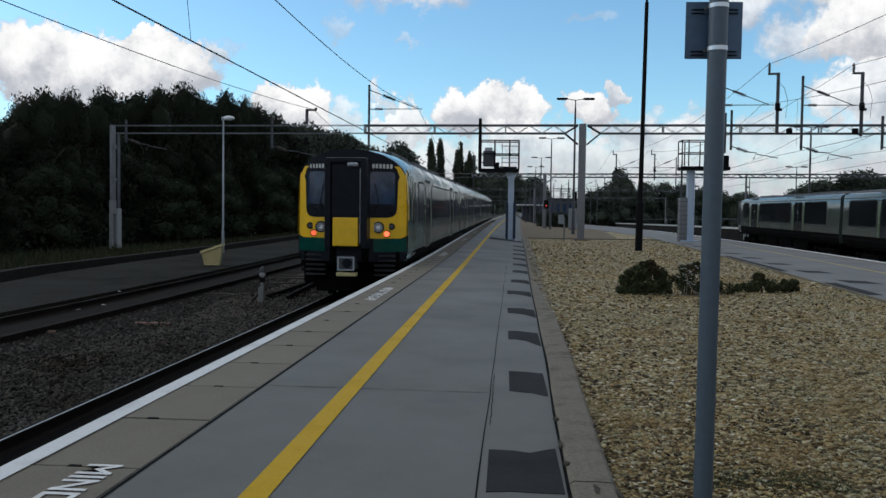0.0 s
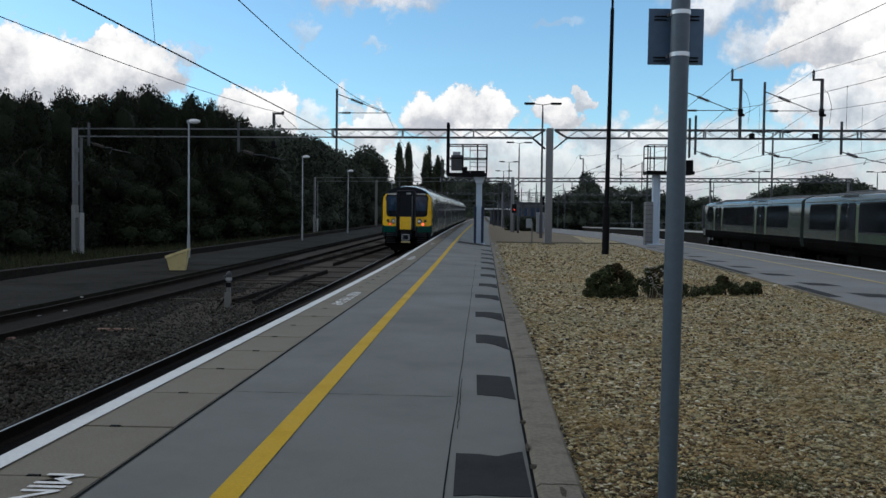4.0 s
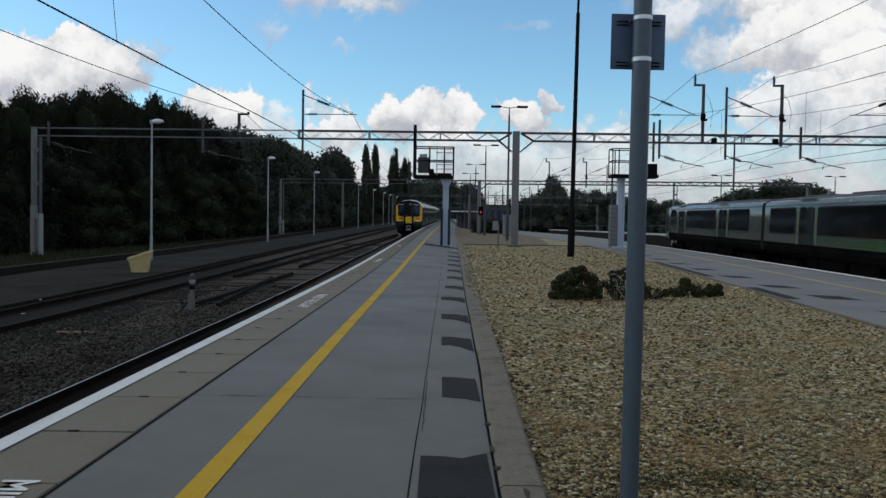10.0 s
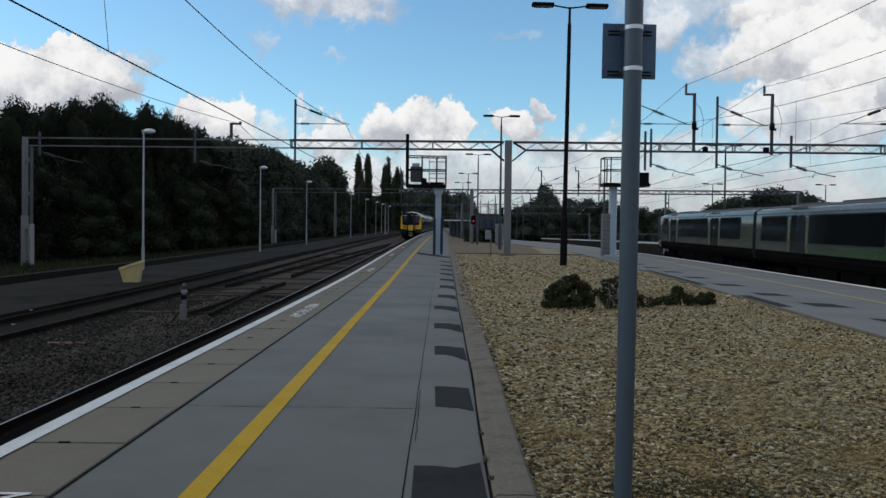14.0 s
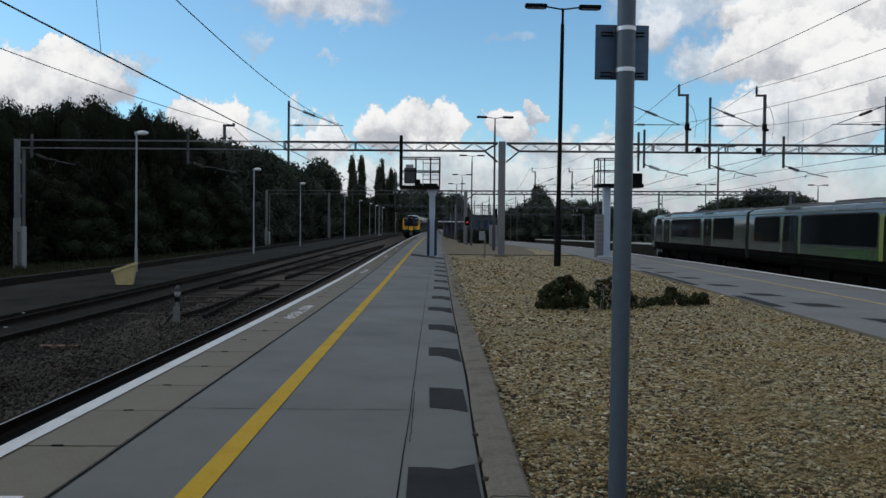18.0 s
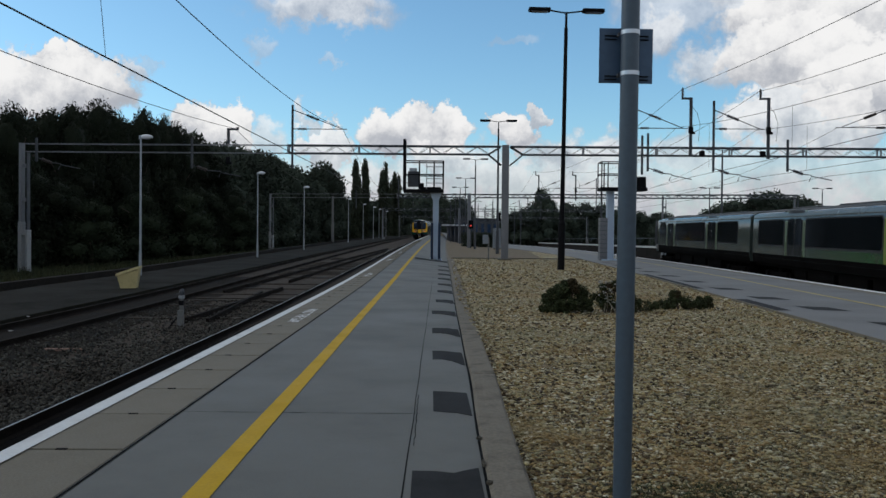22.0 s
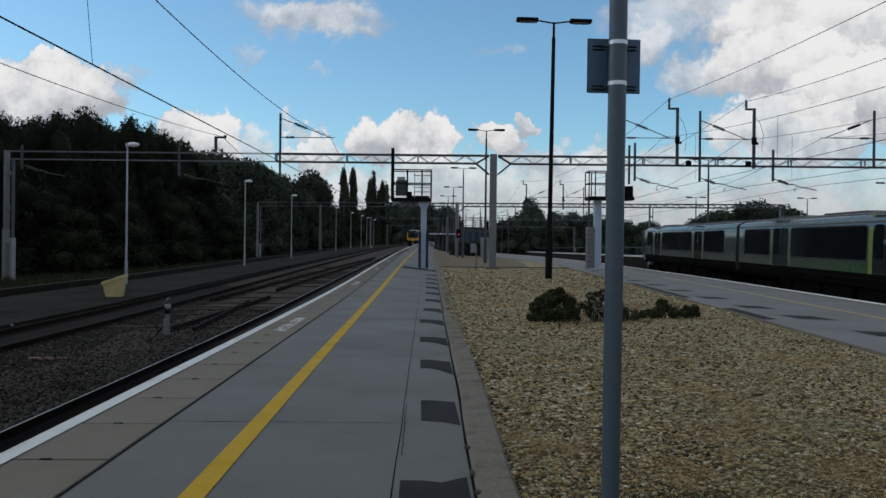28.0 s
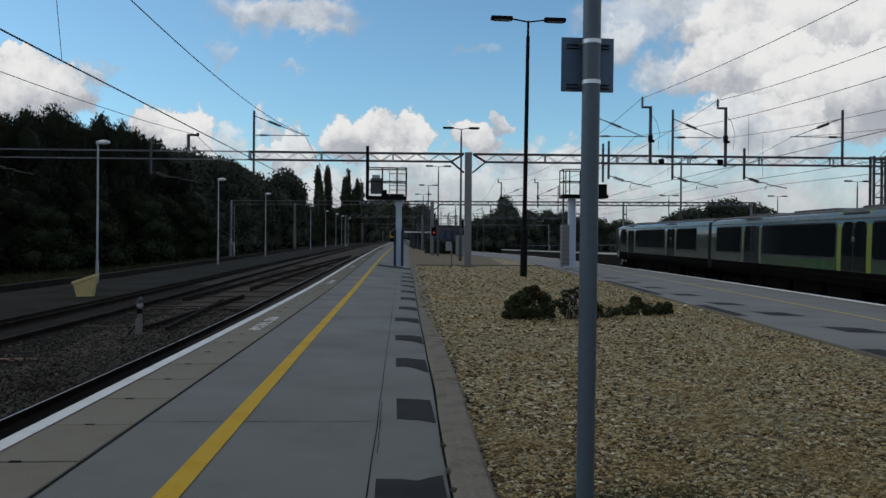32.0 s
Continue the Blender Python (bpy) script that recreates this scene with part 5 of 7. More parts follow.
# platform track: carrier wire above, contact wire below
overhead("catenary_wire", [((-5.0, -20.0, 8.0), (-5.35, 48.2, 7.9), 1.95), ((-5.35, 48.2, 7.9), (-3.6, 104.7, 7.9), 2.2), ((-3.6, 104.7, 7.9), (-2.2, 160, 7.9), 2.2)], 0.012,
         "sagging carrier wire of the overhead line")
overhead("contact_wire", [((-6.08, -20.0, 3.93), (-3.75, 48.2, 4.05), 0.05), ((-3.75, 48.2, 4.20), (-3.3, 104.7, 4.3), 0.05), ((-3.3, 104.7, 4.3), (-1.6, 160, 4.3), 0.05)], 0.0125,
         "dark contact wire over the platform track", [((-4.977, 12.3, 3.937), (-5.166, 12.3, 6.0))])
overhead("catenary_wire", [((-13.87, -20.0, 7.75), (-11.87, 48.6, 7.80), 1.28), ((-11.87, 48.6, 7.8), (-8.5, 104.7, 7.8), 2.2)], 0.014, "carrier wire over the siding")
# the far platform's lines
for k, (x0, z0, xg, yg, zg, low) in enumerate([(14.55, 10.32, 15.05, 47.7, 10.32, 1.2), (14.65, 10.23, 19.65, 47.5, 10.23, 1.8), (12.77, 7.55, 14.77, 47.7, 8.05, 1.8), (17.5, 8.0, 19.5, 47.5, 7.9, 1.67), (18.5, 7.6, 24.3, 47.3, 8.08, 1.9)]):
    a = (x0, -20.0, z0)
    b = (xg, yg, zg)
    c = ((13.61, 18.27)[k], 104.5, 10.2) if k < 2 else (xg + 0.05 * 56, 104.5, zg - 0.2)
    d = (c[0] + 0.03 * 55, 159.5, zg - 0.2)
    overhead("feeder_wire" if k < 2 else "catenary_wire", [(a, b, low), (b, c, 1.6), (c, d, 1.6)], 0.014 if k < 2 else 0.011, "dark feeder wire on insulators" if k < 2 else "carrier wire over a far track")
for xg, zg, low in ((15.9, 5.13, 0.25), (20.1, 5.18, 0.45), (24.4, 5.29, 0.5)):
    overhead("contact_wire", [((xg - 0.03 * 68, -20, zg), (xg, 48.1, zg), low), ((xg, 48.1, zg), (xg + 1.7, 104.5, zg + 0.1), 0.1)], 0.012, "contact wire over a far track")
# droppers hang between the far carrier and contact wires
for xa, ya, za, zb in ((14.42, 31.6, 6.72, 4.95), (19.3, 40.6, 7.22, 5.0), (14.74, 42.0, 7.4, 5.05)):
    w = empty("dropper_wire", label="thin dropper between two overhead wires", category="wire", group="overhead wires")
    Shape().tube((xa, ya, zb), (xa, ya, za), 0.007, 4).ob("dropper", "wire", w)


# ---------------------------------------------------------------- signals
def rail_cage(g, x0, x1, y0, y1, z0, z1, posts):
    for z in (z1, z0 + (z1 - z0) * 0.52):
        for p, q in (((x0, y0, z), (x1, y0, z)), ((x0, y1, z), (x1, y1, z)), ((x1, y0, z), (x1, y1, z)), ((x0, y0, z), (x0, y1, z))):
            Shape().tube(p, q, 0.036, 6).ob("guard_rail", "black", g, "dark tubular guard rail")
    for x in posts:
        for y in (y0, y1):
            Shape().tube((x, y, z0), (x, y, z1), 0.036, 6).ob("rail_post", "black", g)


def signal_one():
    g = empty("signal_post", pose(0.16, 43.56, 0), label="pale blue signal post with a black caged maintenance platform", category="signal")
    s = Shape().box(-0.155, 0.155, -0.03, 0.03, 0.05, 3.74).box(-0.16, -0.12, -0.16, 0.16, 0.05, 3.74).box(0.12, 0.16, -0.16, 0.16, 0.05, 3.74)
    s.loft([[(-w, -0.17, z), (w, -0.17, z), (w, 0.17, z), (-w, 0.17, z)] for z, w in ((3.35, 0.165), (3.72, 0.32))], close=True)
    post = s.ob("post", "pale_blue", g, "pale blue painted steel post")
    Shape().box(-0.36, 0.36, -0.3, 0.3, 0.0, 0.07, b=0.02).ob("base_plate", "pale_blue", post)
    for sx in (-1, 1):
        Shape().add([(sx * 0.2, -0.1, 0.07), (sx * 0.34, -0.1, 0.07), (sx * 0.2, -0.1, 0.38), (sx * 0.2, 0.1, 0.07), (sx * 0.34, 0.1, 0.07), (sx * 0.2, 0.1, 0.38)],
                    [(0, 1, 2), (3, 5, 4), (0, 3, 4, 1), (1, 4, 5, 2), (2, 5, 3, 0)]).ob("gusset", "pale_blue", post)
        Shape().box(*sorted((sx * 0.13, sx * 0.27)), -0.24, -0.1, 0.12, 2.1, b=0.02).ob("cable_trunking", "navy", post, "dark blue cable trunking")
    post.location.x = 0.16
    Shape().box(-1.60, 0.57, -0.55, 0.55, 3.72, 3.9, b=0.02).ob("cage_floor", "black", g, "black platform floor")
    rail_cage(g, -1.54, 0.55, -0.5, 0.5, 3.9, 5.42, (-1.54, -0.75, 0.05, 0.55))
    Shape().box(-1.64, -1.48, -0.3, 0.5, 3.8, 6.62, b=0.02).ob("backboard", "black", g, "black signal backboard seen edge on")
    Shape().box(-1.38, -0.74, -0.3, 0.3, 4.05, 4.87, b=0.04).ob("equipment_box", "steel_dark", g, "dark grey equipment box")
    Shape().box(-1.30, -0.88, -0.2, 0.2, 4.87, 5.06, b=0.03).ob("box_cap", "galv", g)
    Shape().box(-0.72, -0.5, -0.25, 0.25, 3.9, 4.25, b=0.03).ob("bracket", "black", g)
    Shape().box(-0.5, 0.45, -0.2, 0.2, 3.9, 4.04, b=0.03).ob("cable_tray", "black", g)
    Shape().tube((-0.35, -0.5, 3.9), (-0.35, -0.5, 5.42), 0.022, 6).ob("rail_post", "galv", g)
    for z in (4.3, 4.55, 5.2):
        Shape().tube((-0.4, 0.48, z), (0.52, 0.48, z), 0.026, 6).ob("guard_rail", "galv", g, "pale tubular rail")
    return g


def signal_two():
    g = empty("signal_post", pose(10.95, 48.6, 0), label="pale blue signal post with a railed cage on the far platform", category="signal")
    Shape().box(-0.12, 0.28, -0.05, 0.05, 0.05, 4.25).box(-0.14, -0.09, -0.2, 0.2, 0.05, 4.25).box(0.23, 0.28, -0.2, 0.2, 0.05, 4.25).ob("post", "pale_blue", g, "pale blue painted steel post")
    Shape().box(-0.5, 0.5, -0.35, 0.35, 0.0, 0.08, b=0.02).ob("base_plate", "pale_blue", g)
    s = Shape().box(-0.58, -0.14, -0.3, 0.3, 0.0, 2.6, b=0.02)
    s.ob("ladder_guard", "steel_col", g, "grey ladder guard")
    for k in range(9):
        Shape().box(-0.60, -0.12, -0.32, 0.32, 0.2 + 0.27 * k, 0.225 + 0.27 * k).ob("guard_rib", "steel_dark", g)
    Shape().tube((-0.42, 0.2, 2.6), (-0.42, 0.2, 4.3), 0.06, 8).ob("ladder_stile", "steel_dark", g)
    Shape().box(-0.62, 2.2, -0.6, 0.6, 4.25, 4.45, b=0.02).ob("cage_floor", "black", g, "black platform floor")
    rail_cage(g, -0.58, 1.5, -0.55, 0.55, 4.45, 5.98, (-0.58, -0.2, 0.7, 1.5))
    Shape().box(1.55, 2.19, -0.3, 0.5, 4.35, 5.12, b=0.03).ob("signal_head", "black", g, "black signal head")
    return g


signal_one()
signal_two()


def small_signal(x, y, h):
    g = empty("colour_light_signal", pose(x, y, 0), label="black signal on a slim post showing a red light", category="signal")
    Shape().tube((0, 0, 0), (0, 0, h), 0.07, 8).ob("post", "steel_dark", g)
    Shape().box(-0.3, 0.3, -0.1, 0.1, h - 0.5, h + 0.6, b=0.08).ob("signal_head", "black", g)
    Shape().disc((0, -0.14, h - 0.1), 0.10, 0.06, n=16).ob("red_aspect", "signal_red", g, "lit red lamp")


small_signal(5.2, 101, 3.05)


def plain_signal(x, y, h):
    g = empty("signal_head_post", pose(x, y, 0), label="dark signal seen from behind on a slim post", category="signal")
    Shape().tube((0, 0, 0), (0, 0, h), 0.08, 8).ob("post", "steel_dark", g)
    Shape().box(-0.3, 0.3, -0.1, 0.1, h - 0.2, h + 1.0, b=0.08).ob("signal_head", "black", g)


plain_signal(9.5, 110, 4.0)
plain_signal(19.8, 120, 4.4)


# ---------------------------------------------------------------- lamps
def twin_lamp(x, y, h, mat="black", lean=0.0, arm=1.55, label="black lamp post with two flat lamp heads"):
    g = empty("platform_lamp", pose(x, y, 0, 0, lean, 0), label=label, category="lamp post", group="twin platform lamps")
    Shape().tube((0, 0, 0), (0, 0, 1.9), 0.145, 14).ob("base_column", mat, g)
    Shape().tube((0, 0, 1.9), (0, 0, 2.02), 0.145, 14, r2=0.10).tube((0, 0, 2.02), (0, 0, h - 0.7), 0.095, 12, r2=0.075).ob("post", mat, g, smooth=True)
    Shape().tube((0, 0, h - 0.75), (0, 0, h - 0.06), 0.05, 8).ob("post_top", mat, g)
    for sx in (-1, 1):
        Shape().line([(0, 0, h - 0.1), (sx * 0.3, 0, h - 0.06), (sx * (arm - 0.85), 0, h)], 0.032, 6).ob("arm", mat, g)
        a, b = sorted((sx * (arm - 0.9), sx * arm))
        Shape().box(a, b, -0.17, 0.17, h - 0.07, h + 0.09, b=0.06).ob("lamp_head", "black", g, "flat dark lamp head")
        Shape().box(a + 0.12, b - 0.12, -0.13, 0.13, h - 0.085, h - 0.06).ob("lamp_glass", "cab_glass", g)
    return g


twin_lamp(5.37, 32.45, 10.55, lean=0.6)
for x, y, h in ((5.7, 67, 11.2), (5.5, 97, 11.0), (5.6, 126, 10.9), (5.6, 148, 10.9), (6.3, 170, 10.9), (8.2, 200, 10.9)):
    twin_lamp(x, y, h, "steel_dark", label="grey lamp post with two flat lamp heads")
for x, y, h in ((26.5, 72, 9.6), (54.2, 90, 9.25), (42.3, 120, 9.35), (59.5, 120, 9.45)):
    twin_lamp(x, y, h, "steel_dark", label="grey lamp post beyond the far tracks")


def path_lamp(x, y, z, h):
    g = empty("path_lamp", pose(x, y, z), label="slim galvanised lamp post with a pale oval lantern", category="lamp post", group="path lamps")
    Shape().tube((0, 0, 0), (0, 0, 1.1), 0.075, 10).tube((0, 0, 1.1), (0, 0, h), 0.054, 10, r2=0.040).ob("post", "galv", g, smooth=True)
    s = Shape()
    rings = []
    for k in range(7):
        q = k / 6
        w = math.sin(math.pi * (0.12 + 0.8 * q)) ** 0.6
        rings.append([(0.02 + 0.52 * q, 0.12 * w * math.cos(a), h + 0.12 * w * math.sin(a) + 0.04) for a in [2 * math.pi * i / 10 for i in range(10)]])
    s.loft(rings, close=True)
    s.ob("lantern", "canopy_white", g, "pale oval lantern", smooth=True)
    Shape().box(-0.08, 0.06, -0.06, 0.06, h - 0.08, h + 0.10, b=0.015).ob("bracket", "galv", g)


for x, y, h in ((-13.71, 38, 6.78), (-13.24, 61.5, 7.03), (-13.07, 83, 7.35), (-12.81, 125.5, 8.24), (-12.32, 147.5, 8.4), (-11.86, 167.5, 8.69), (-11.56, 181.5, 8.79), (-11.15, 203, 9.07), (-10.62, 229, 9.32), (-9.95, 259.5, 9.67)):
    path_lamp(x, y, -0.9 + lift(x, y), h - lift(x, y))


def side_mast(x, y, h):
    g = empty("overhead_line_mast", pose(x, y, -1.0 + lift(x, y)), label="grey overhead line mast with a pale foot", category="mast", group="overhead line masts")
    s = Shape().box(-0.16, 0.16, -0.16, -0.12, 0, h).box(-0.16, 0.16, 0.12, 0.16, 0, h).box(-0.03, 0.03, -0.12, 0.12, 0, h)
    s.ob("mast", "mast", g)
    Shape().box(-0.19, 0.19, -0.19, 0.19, 0.3, 2.9, b=0.02).ob("mast_casing", "mast", g, "pale casing")


for x, y, h in ((-15.2, 125, 8.8), (-11.6, 196, 8.5)):
    side_mast(x, y, h - lift(x, y))


def far_mast(x, y, h, side):
    """A slim mast by the far platforms, with a bracket arm on one side."""
    g = empty("overhead_line_mast", pose(x, y, -0.2), label="slim dark overhead line mast with a bracket arm", category="mast", group="overhead line masts")
    Shape().box(-0.09, 0.09, -0.09, 0.09, 0, h + 0.2, b=0.01).ob("mast", "steel_dark", g)
    Shape().tube((0, 0, h - 0.2), (side * 2.3, 0, h - 1.2), 0.035, 6).ob("strut", "steel_dark", g)
    Shape().tube((0, 0, h - 1.3), (side * 2.6, 0, h - 1.3), 0.035, 6).ob("bracket_tube", "steel_dark", g)
    s = Shape()
    for k in range(5):
        s.tube((side * (0.35 + 0.09 * k), 0, h - 1.3), (side * (0.40 + 0.09 * k), 0, h - 1.3), 0.09, 8)
    s.ob("insulator", "ceramic", g, "brown ribbed insulator")
    Shape().box(-0.05, 0.05, -0.04, 0.04, h + 0.2, h + 0.7).ob("mast_top", "steel_dark", g)


for x, y, h, side in ((3.9, 150, 7.9, -1), (5.5, 172, 10.3, 1), (9.7, 190, 11.8, 1), (12.1, 200, 9.8, -1), (12.7, 181, 8.6, 1), (12.6, 160, 8.8, -1), (22.3, 210, 9.5, -1),
                      (21.7, 190, 9.5, 1), (8.7, 224, 11.0, -1), (15.5, 226, 9.6, 1), (18.4, 236, 10.2, -1), (17.2, 205, 8.8, 1)):
    far_mast(x, y, h, side)


# ---------------------------------------------------------------- sign pole
def sign_pole():
    g = empty("sign_pole", pose(0.787, 3.2, 0, 0, 0.35, 0), label="grey steel sign pole seen from the back of its small sign", category="sign pole")
    Shape().tube((0, 0, -0.1), (0, 0, 2.9), 0.0365, 24).ob("pole", "pole_grey", g, smooth=True)
    Shape().tube((0, 0, 2.9), (0, 0, 2.915), 0.038, 24, r2=0.02).ob("pole_cap", "black", g)
    Shape().box(-0.112, 0.108, -0.062, -0.056, 1.845, 2.069, b=0.002).ob("sign_plate", "sign_back", g, "dark blue-grey back of a square sign")
    for z in (1.872, 2.036):
        for dz in (-0.007, 0.007):
            for x0, x1 in ((-0.09, -0.04), (0.04, 0.088)):
                Shape().box(x0, x1, -0.056, -0.049, z - 0.006 + dz - 0.002, z - 0.006 + dz + 0.002, b=0.001).ob("channel", "black", g, "thin dark sign channel")
        Shape().tube((0, 0, z - 0.008), (0, 0, z + 0.008), 0.0385, 24).ob("clamp_band", "band", g, "bright steel clamp band", smooth=True)
        for sx in (-1, 1):
            Shape().box(*sorted((sx * 0.036, sx * 0.044)), -0.045, -0.015, z - 0.008, z + 0.006, b=0.002).ob("clamp_bolt", "steel_dark", g)
    return g


sign = sign_pole()
# the plate hangs on the far side of the pole
for c in sign.children:
    if c.name.startswith(("sign_plate", "channel", "clamp_bolt")):
        c.scale.y = -1


# ---------------------------------------------------------------- small things by the tracks
def grit_bin():
    g = empty("grit_bin", pose(-11.53, 30.8, -0.78, 0, 0, 12) @ Matrix.Diagonal((0.78, 0.9, 1.0, 1.0)), label="faded yellow plastic grit bin with a sloping lid on the path", category="grit bin")
    bottom = [(-0.36, -0.3), (0.36, -0.3), (0.36, 0.3), (-0.36, 0.3)]
    top = [(-0.50, -0.38), (0.50, -0.38), (0.50, 0.38), (-0.50, 0.38)]
    zt = [0.48, 0.74, 0.74, 0.48]
    s = Shape().loft([[(x, y, 0) for x, y in bottom], [(x, y, z) for (x, y), z in zip(top, zt)]], close=True)
    s.ob("bin_body", "yellow_box", g)
    lid = [(-0.56, -0.42), (0.54, -0.42), (0.54, 0.42), (-0.56, 0.42)]
    zl = [0.47, 0.76, 0.76, 0.47]
    s = Shape().loft([[(x, y, z) for (x, y), z in zip(lid, zl)], [(x * 0.97, y * 0.97, z + 0.10) for (x, y), z in zip(lid, zl)]], close=True)
    s.ob("lid", "yellow_box", g, "pale yellow lid")


grit_bin()


def marker_post():
    g = empty("marker_post", pose(-6.05, 19.55, -1.07), label="weathered pale grey marker post between the tracks", category="post")
    Shape().box(-0.09, 0.05, -0.06, 0.06, 0, 0.48, b=0.015).ob("lower_post", "mast", g)
    Shape().box(-0.04, 0.05, -0.045, 0.045, 0.48, 0.86, b=0.015).ob("upper_post", "mast", g)
    Shape().tube((0.005, 0, 0.84), (0.01, 0, 0.93), 0.05, 10, r2=0.065).tube((0.01, 0, 0.93), (0.02, 0, 1.0), 0.065, 10, r2=0.03).ob("cap", "steel_dark", g, "dark cap")
    Shape().box(-0.055, 0.062, -0.055, 0.05, 0.60, 0.72, b=0.01).ob("collar", "black", g, "black collar")
    Shape().box(-0.06, 0.07, -0.06, 0.055, 0.76, 0.84, b=0.01).ob("band", "casing", g, "white band")
    Shape().tube((-0.12, 0, 0.86), (0.02, 0, 0.92), 0.02, 6).ob("latch", "steel_dark", g)
    Shape().line([(-0.1, 0, 0.3), (-0.3, 0, 0.05), (-0.7, -0.1, 0.02), (-1.3, -0.1, 0.02)], 0.02).ob("cable", "black", g)


marker_post()
for x, y, rz, l, mat, lab in ((-7.07, 15.6, 1, 0.78, "timber_pale", "faded reddish board in the ballast"), (-7.9, 24.5, 20, 0.9, "rust", "rusty bar by the siding"),
                              (-6.8, 26.0, -14, 0.8, "timber", "loose board in the ballast"), (-7.85, 29.6, 3, 0.75, "timber_pale", "faded reddish board in the ballast"),
                              (-9.4, 33.3, 2, 0.65, "rust", "rusty bar by the siding"), (-7.75, 33.6, 0, 0.75, "rust", "rusty bar in the ballast"),
                              (-7.1, 36.5, 5, 0.9, "timber_pale", "pale board among the old timbers"), (-8.6, 14.2, 0, 0.5, "timber_pale", "short pale board by the rail")):
    o = empty("scrap_bar", pose(x, y, -1.05, 0, 0, rz), label=lab, category="scrap")
    Shape().box(-l / 2, l / 2, -0.05, 0.05, 0, 0.06, b=0.012).ob("bar", mat, o)
rng = random.Random(11)
litter = Shape()
for k in range(24):
    x, y = rng.uniform(-11, -5), rng.uniform(9, 45)
    litter.box(-0.06, 0.06, -0.04, 0.04, 0, 0.02, pose(x, y, -1.05 if x > -10.4 else -0.92, rng.uniform(-20, 20), rng.uniform(-20, 20), rng.uniform(0, 180)) @ Matrix.Scale(rng.uniform(0.4, 1.2), 4))
tagged(litter.ob("litter", "litter"), "scraps of pale litter between the tracks", "litter", kind="stuff")


def notice_post():
    g = empty("notice_post", pose(3.55, 48.0, 0), label="slim pale post with a small grey notice", category="sign")
    Shape().box(-0.04, 0.04, -0.03, 0.03, -0.05, 1.35).ob("post", "mast", g)
    Shape().box(-0.36, -0.02, -0.05, -0.03, 0.95, 1.5, b=0.01).ob("notice", "cabinet", g)


notice_post()


def cabinet(x, y, w, h, d=0.8):
    g = empty("equipment_cabinet", pose(x, y, 0), label="grey steel lineside equipment cabinet", category="cabinet")
    Shape().box(-w / 2, w / 2, -d / 2, d / 2, 0.1, h, b=0.03).ob("cabinet_body", "cabinet", g)
    Shape().box(-w / 2 - 0.05, w / 2 + 0.05, -d / 2 - 0.05, d / 2 + 0.05, h, h + 0.08, b=0.02).ob("cabinet_roof", "cabinet", g)
    Shape().box(-w / 2 + 0.06, w / 2 - 0.06, -d / 2 - 0.02, -d / 2 - 0.002, 0.2, h - 0.1, b=0.005).ob("door", "cabinet", g)
    Shape().box(-w / 2, w / 2, -d / 2, d / 2, -0.05, 0.1).ob("plinth", "kerb", g)


cabinet(8.35, 99, 0.95, 2.5)
cabinet(10.4, 125, 1.4, 2.0)


# ---------------------------------------------------------------- far buildings and platform
def far_building(name, x0, x1, y0, y1, z0, z1, label, n=6, canopy=False):
    g = empty(name, pose((x0 + x1) / 2, y0, z0), label=label, category="building")
    w, h = x1 - x0, z1 - z0
    Shape().box(-w / 2, w / 2, 0, y1 - y0, 0, h).ob("wall", "brick_far", g)
    Shape().box(-w / 2 - 0.3, w / 2 + 0.3, -0.3, y1 - y0 + 0.3, h, h + 0.35).ob("roof", "steel_dark", g)
    for k in range(n):
        a = -w / 2 + w * (k + 0.2) / n
        Shape().box(a, a + w * 0.5 / n, -0.06, 0.0, h * 0.45, h * 0.8).ob("window", "cab_glass", g)
    if canopy:
        Shape().box(-w / 2 - 1.8, w / 2 + 1.7, -4.5, -0.35, h + 0.25, h + 0.55).ob("canopy", "canopy_white", g, "white canopy fascia")
        for k in range(4):
            a = -w / 2 + w * k / 3
            Shape().tube((a, -3.8, 0), (a, -3.8, h + 0.15), 0.12, 8).ob("canopy_post", "steel_dark", g)


far_building("station_building", 5.2, 10.6, 232, 244, -0.2, 4.9, "dark station building under a thin white canopy far down the platform", 4, True)
far_building("station_hall", 9.5, 31.0, 303, 313, -0.2, 9.0, "long dark flat-roofed station hall beyond the platforms", 9)
plat3 = empty("distant_platform", label="distant platform with a white edge and a low railing", category="platform", kind="structure")
s = Shape().loft([[(x, y, 0.5), (x + 5, y, 0.5), (x + 5, y, -1.1), (x, y, -1.1)] for x, y in ((33.5, 260), (31.5, 130), (28.0, 62))], close=True)
s.ob("platform_body", "wall", plat3)
Shape().loft([[(x - 0.06, y, 0.52), (x - 0.06, y, 0.28)] for x, y in ((33.5, 260), (31.5, 130), (28.0, 62))]).ob("white_edge", "white_paint", plat3)
for k in range(24):
    y = 66 + 6 * k
    x = 30.2 + (33.5 - 28.0) * (y - 62) / 198
    Shape().tube((x, y, 0.5), (x, y, 1.6), 0.05, 6).ob("rail_post", "steel_dark", plat3)
Shape().line([(30.2, 62, 1.6), (35.5, 258, 1.6)], 0.05).ob("hand_rail", "steel_dark", plat3)


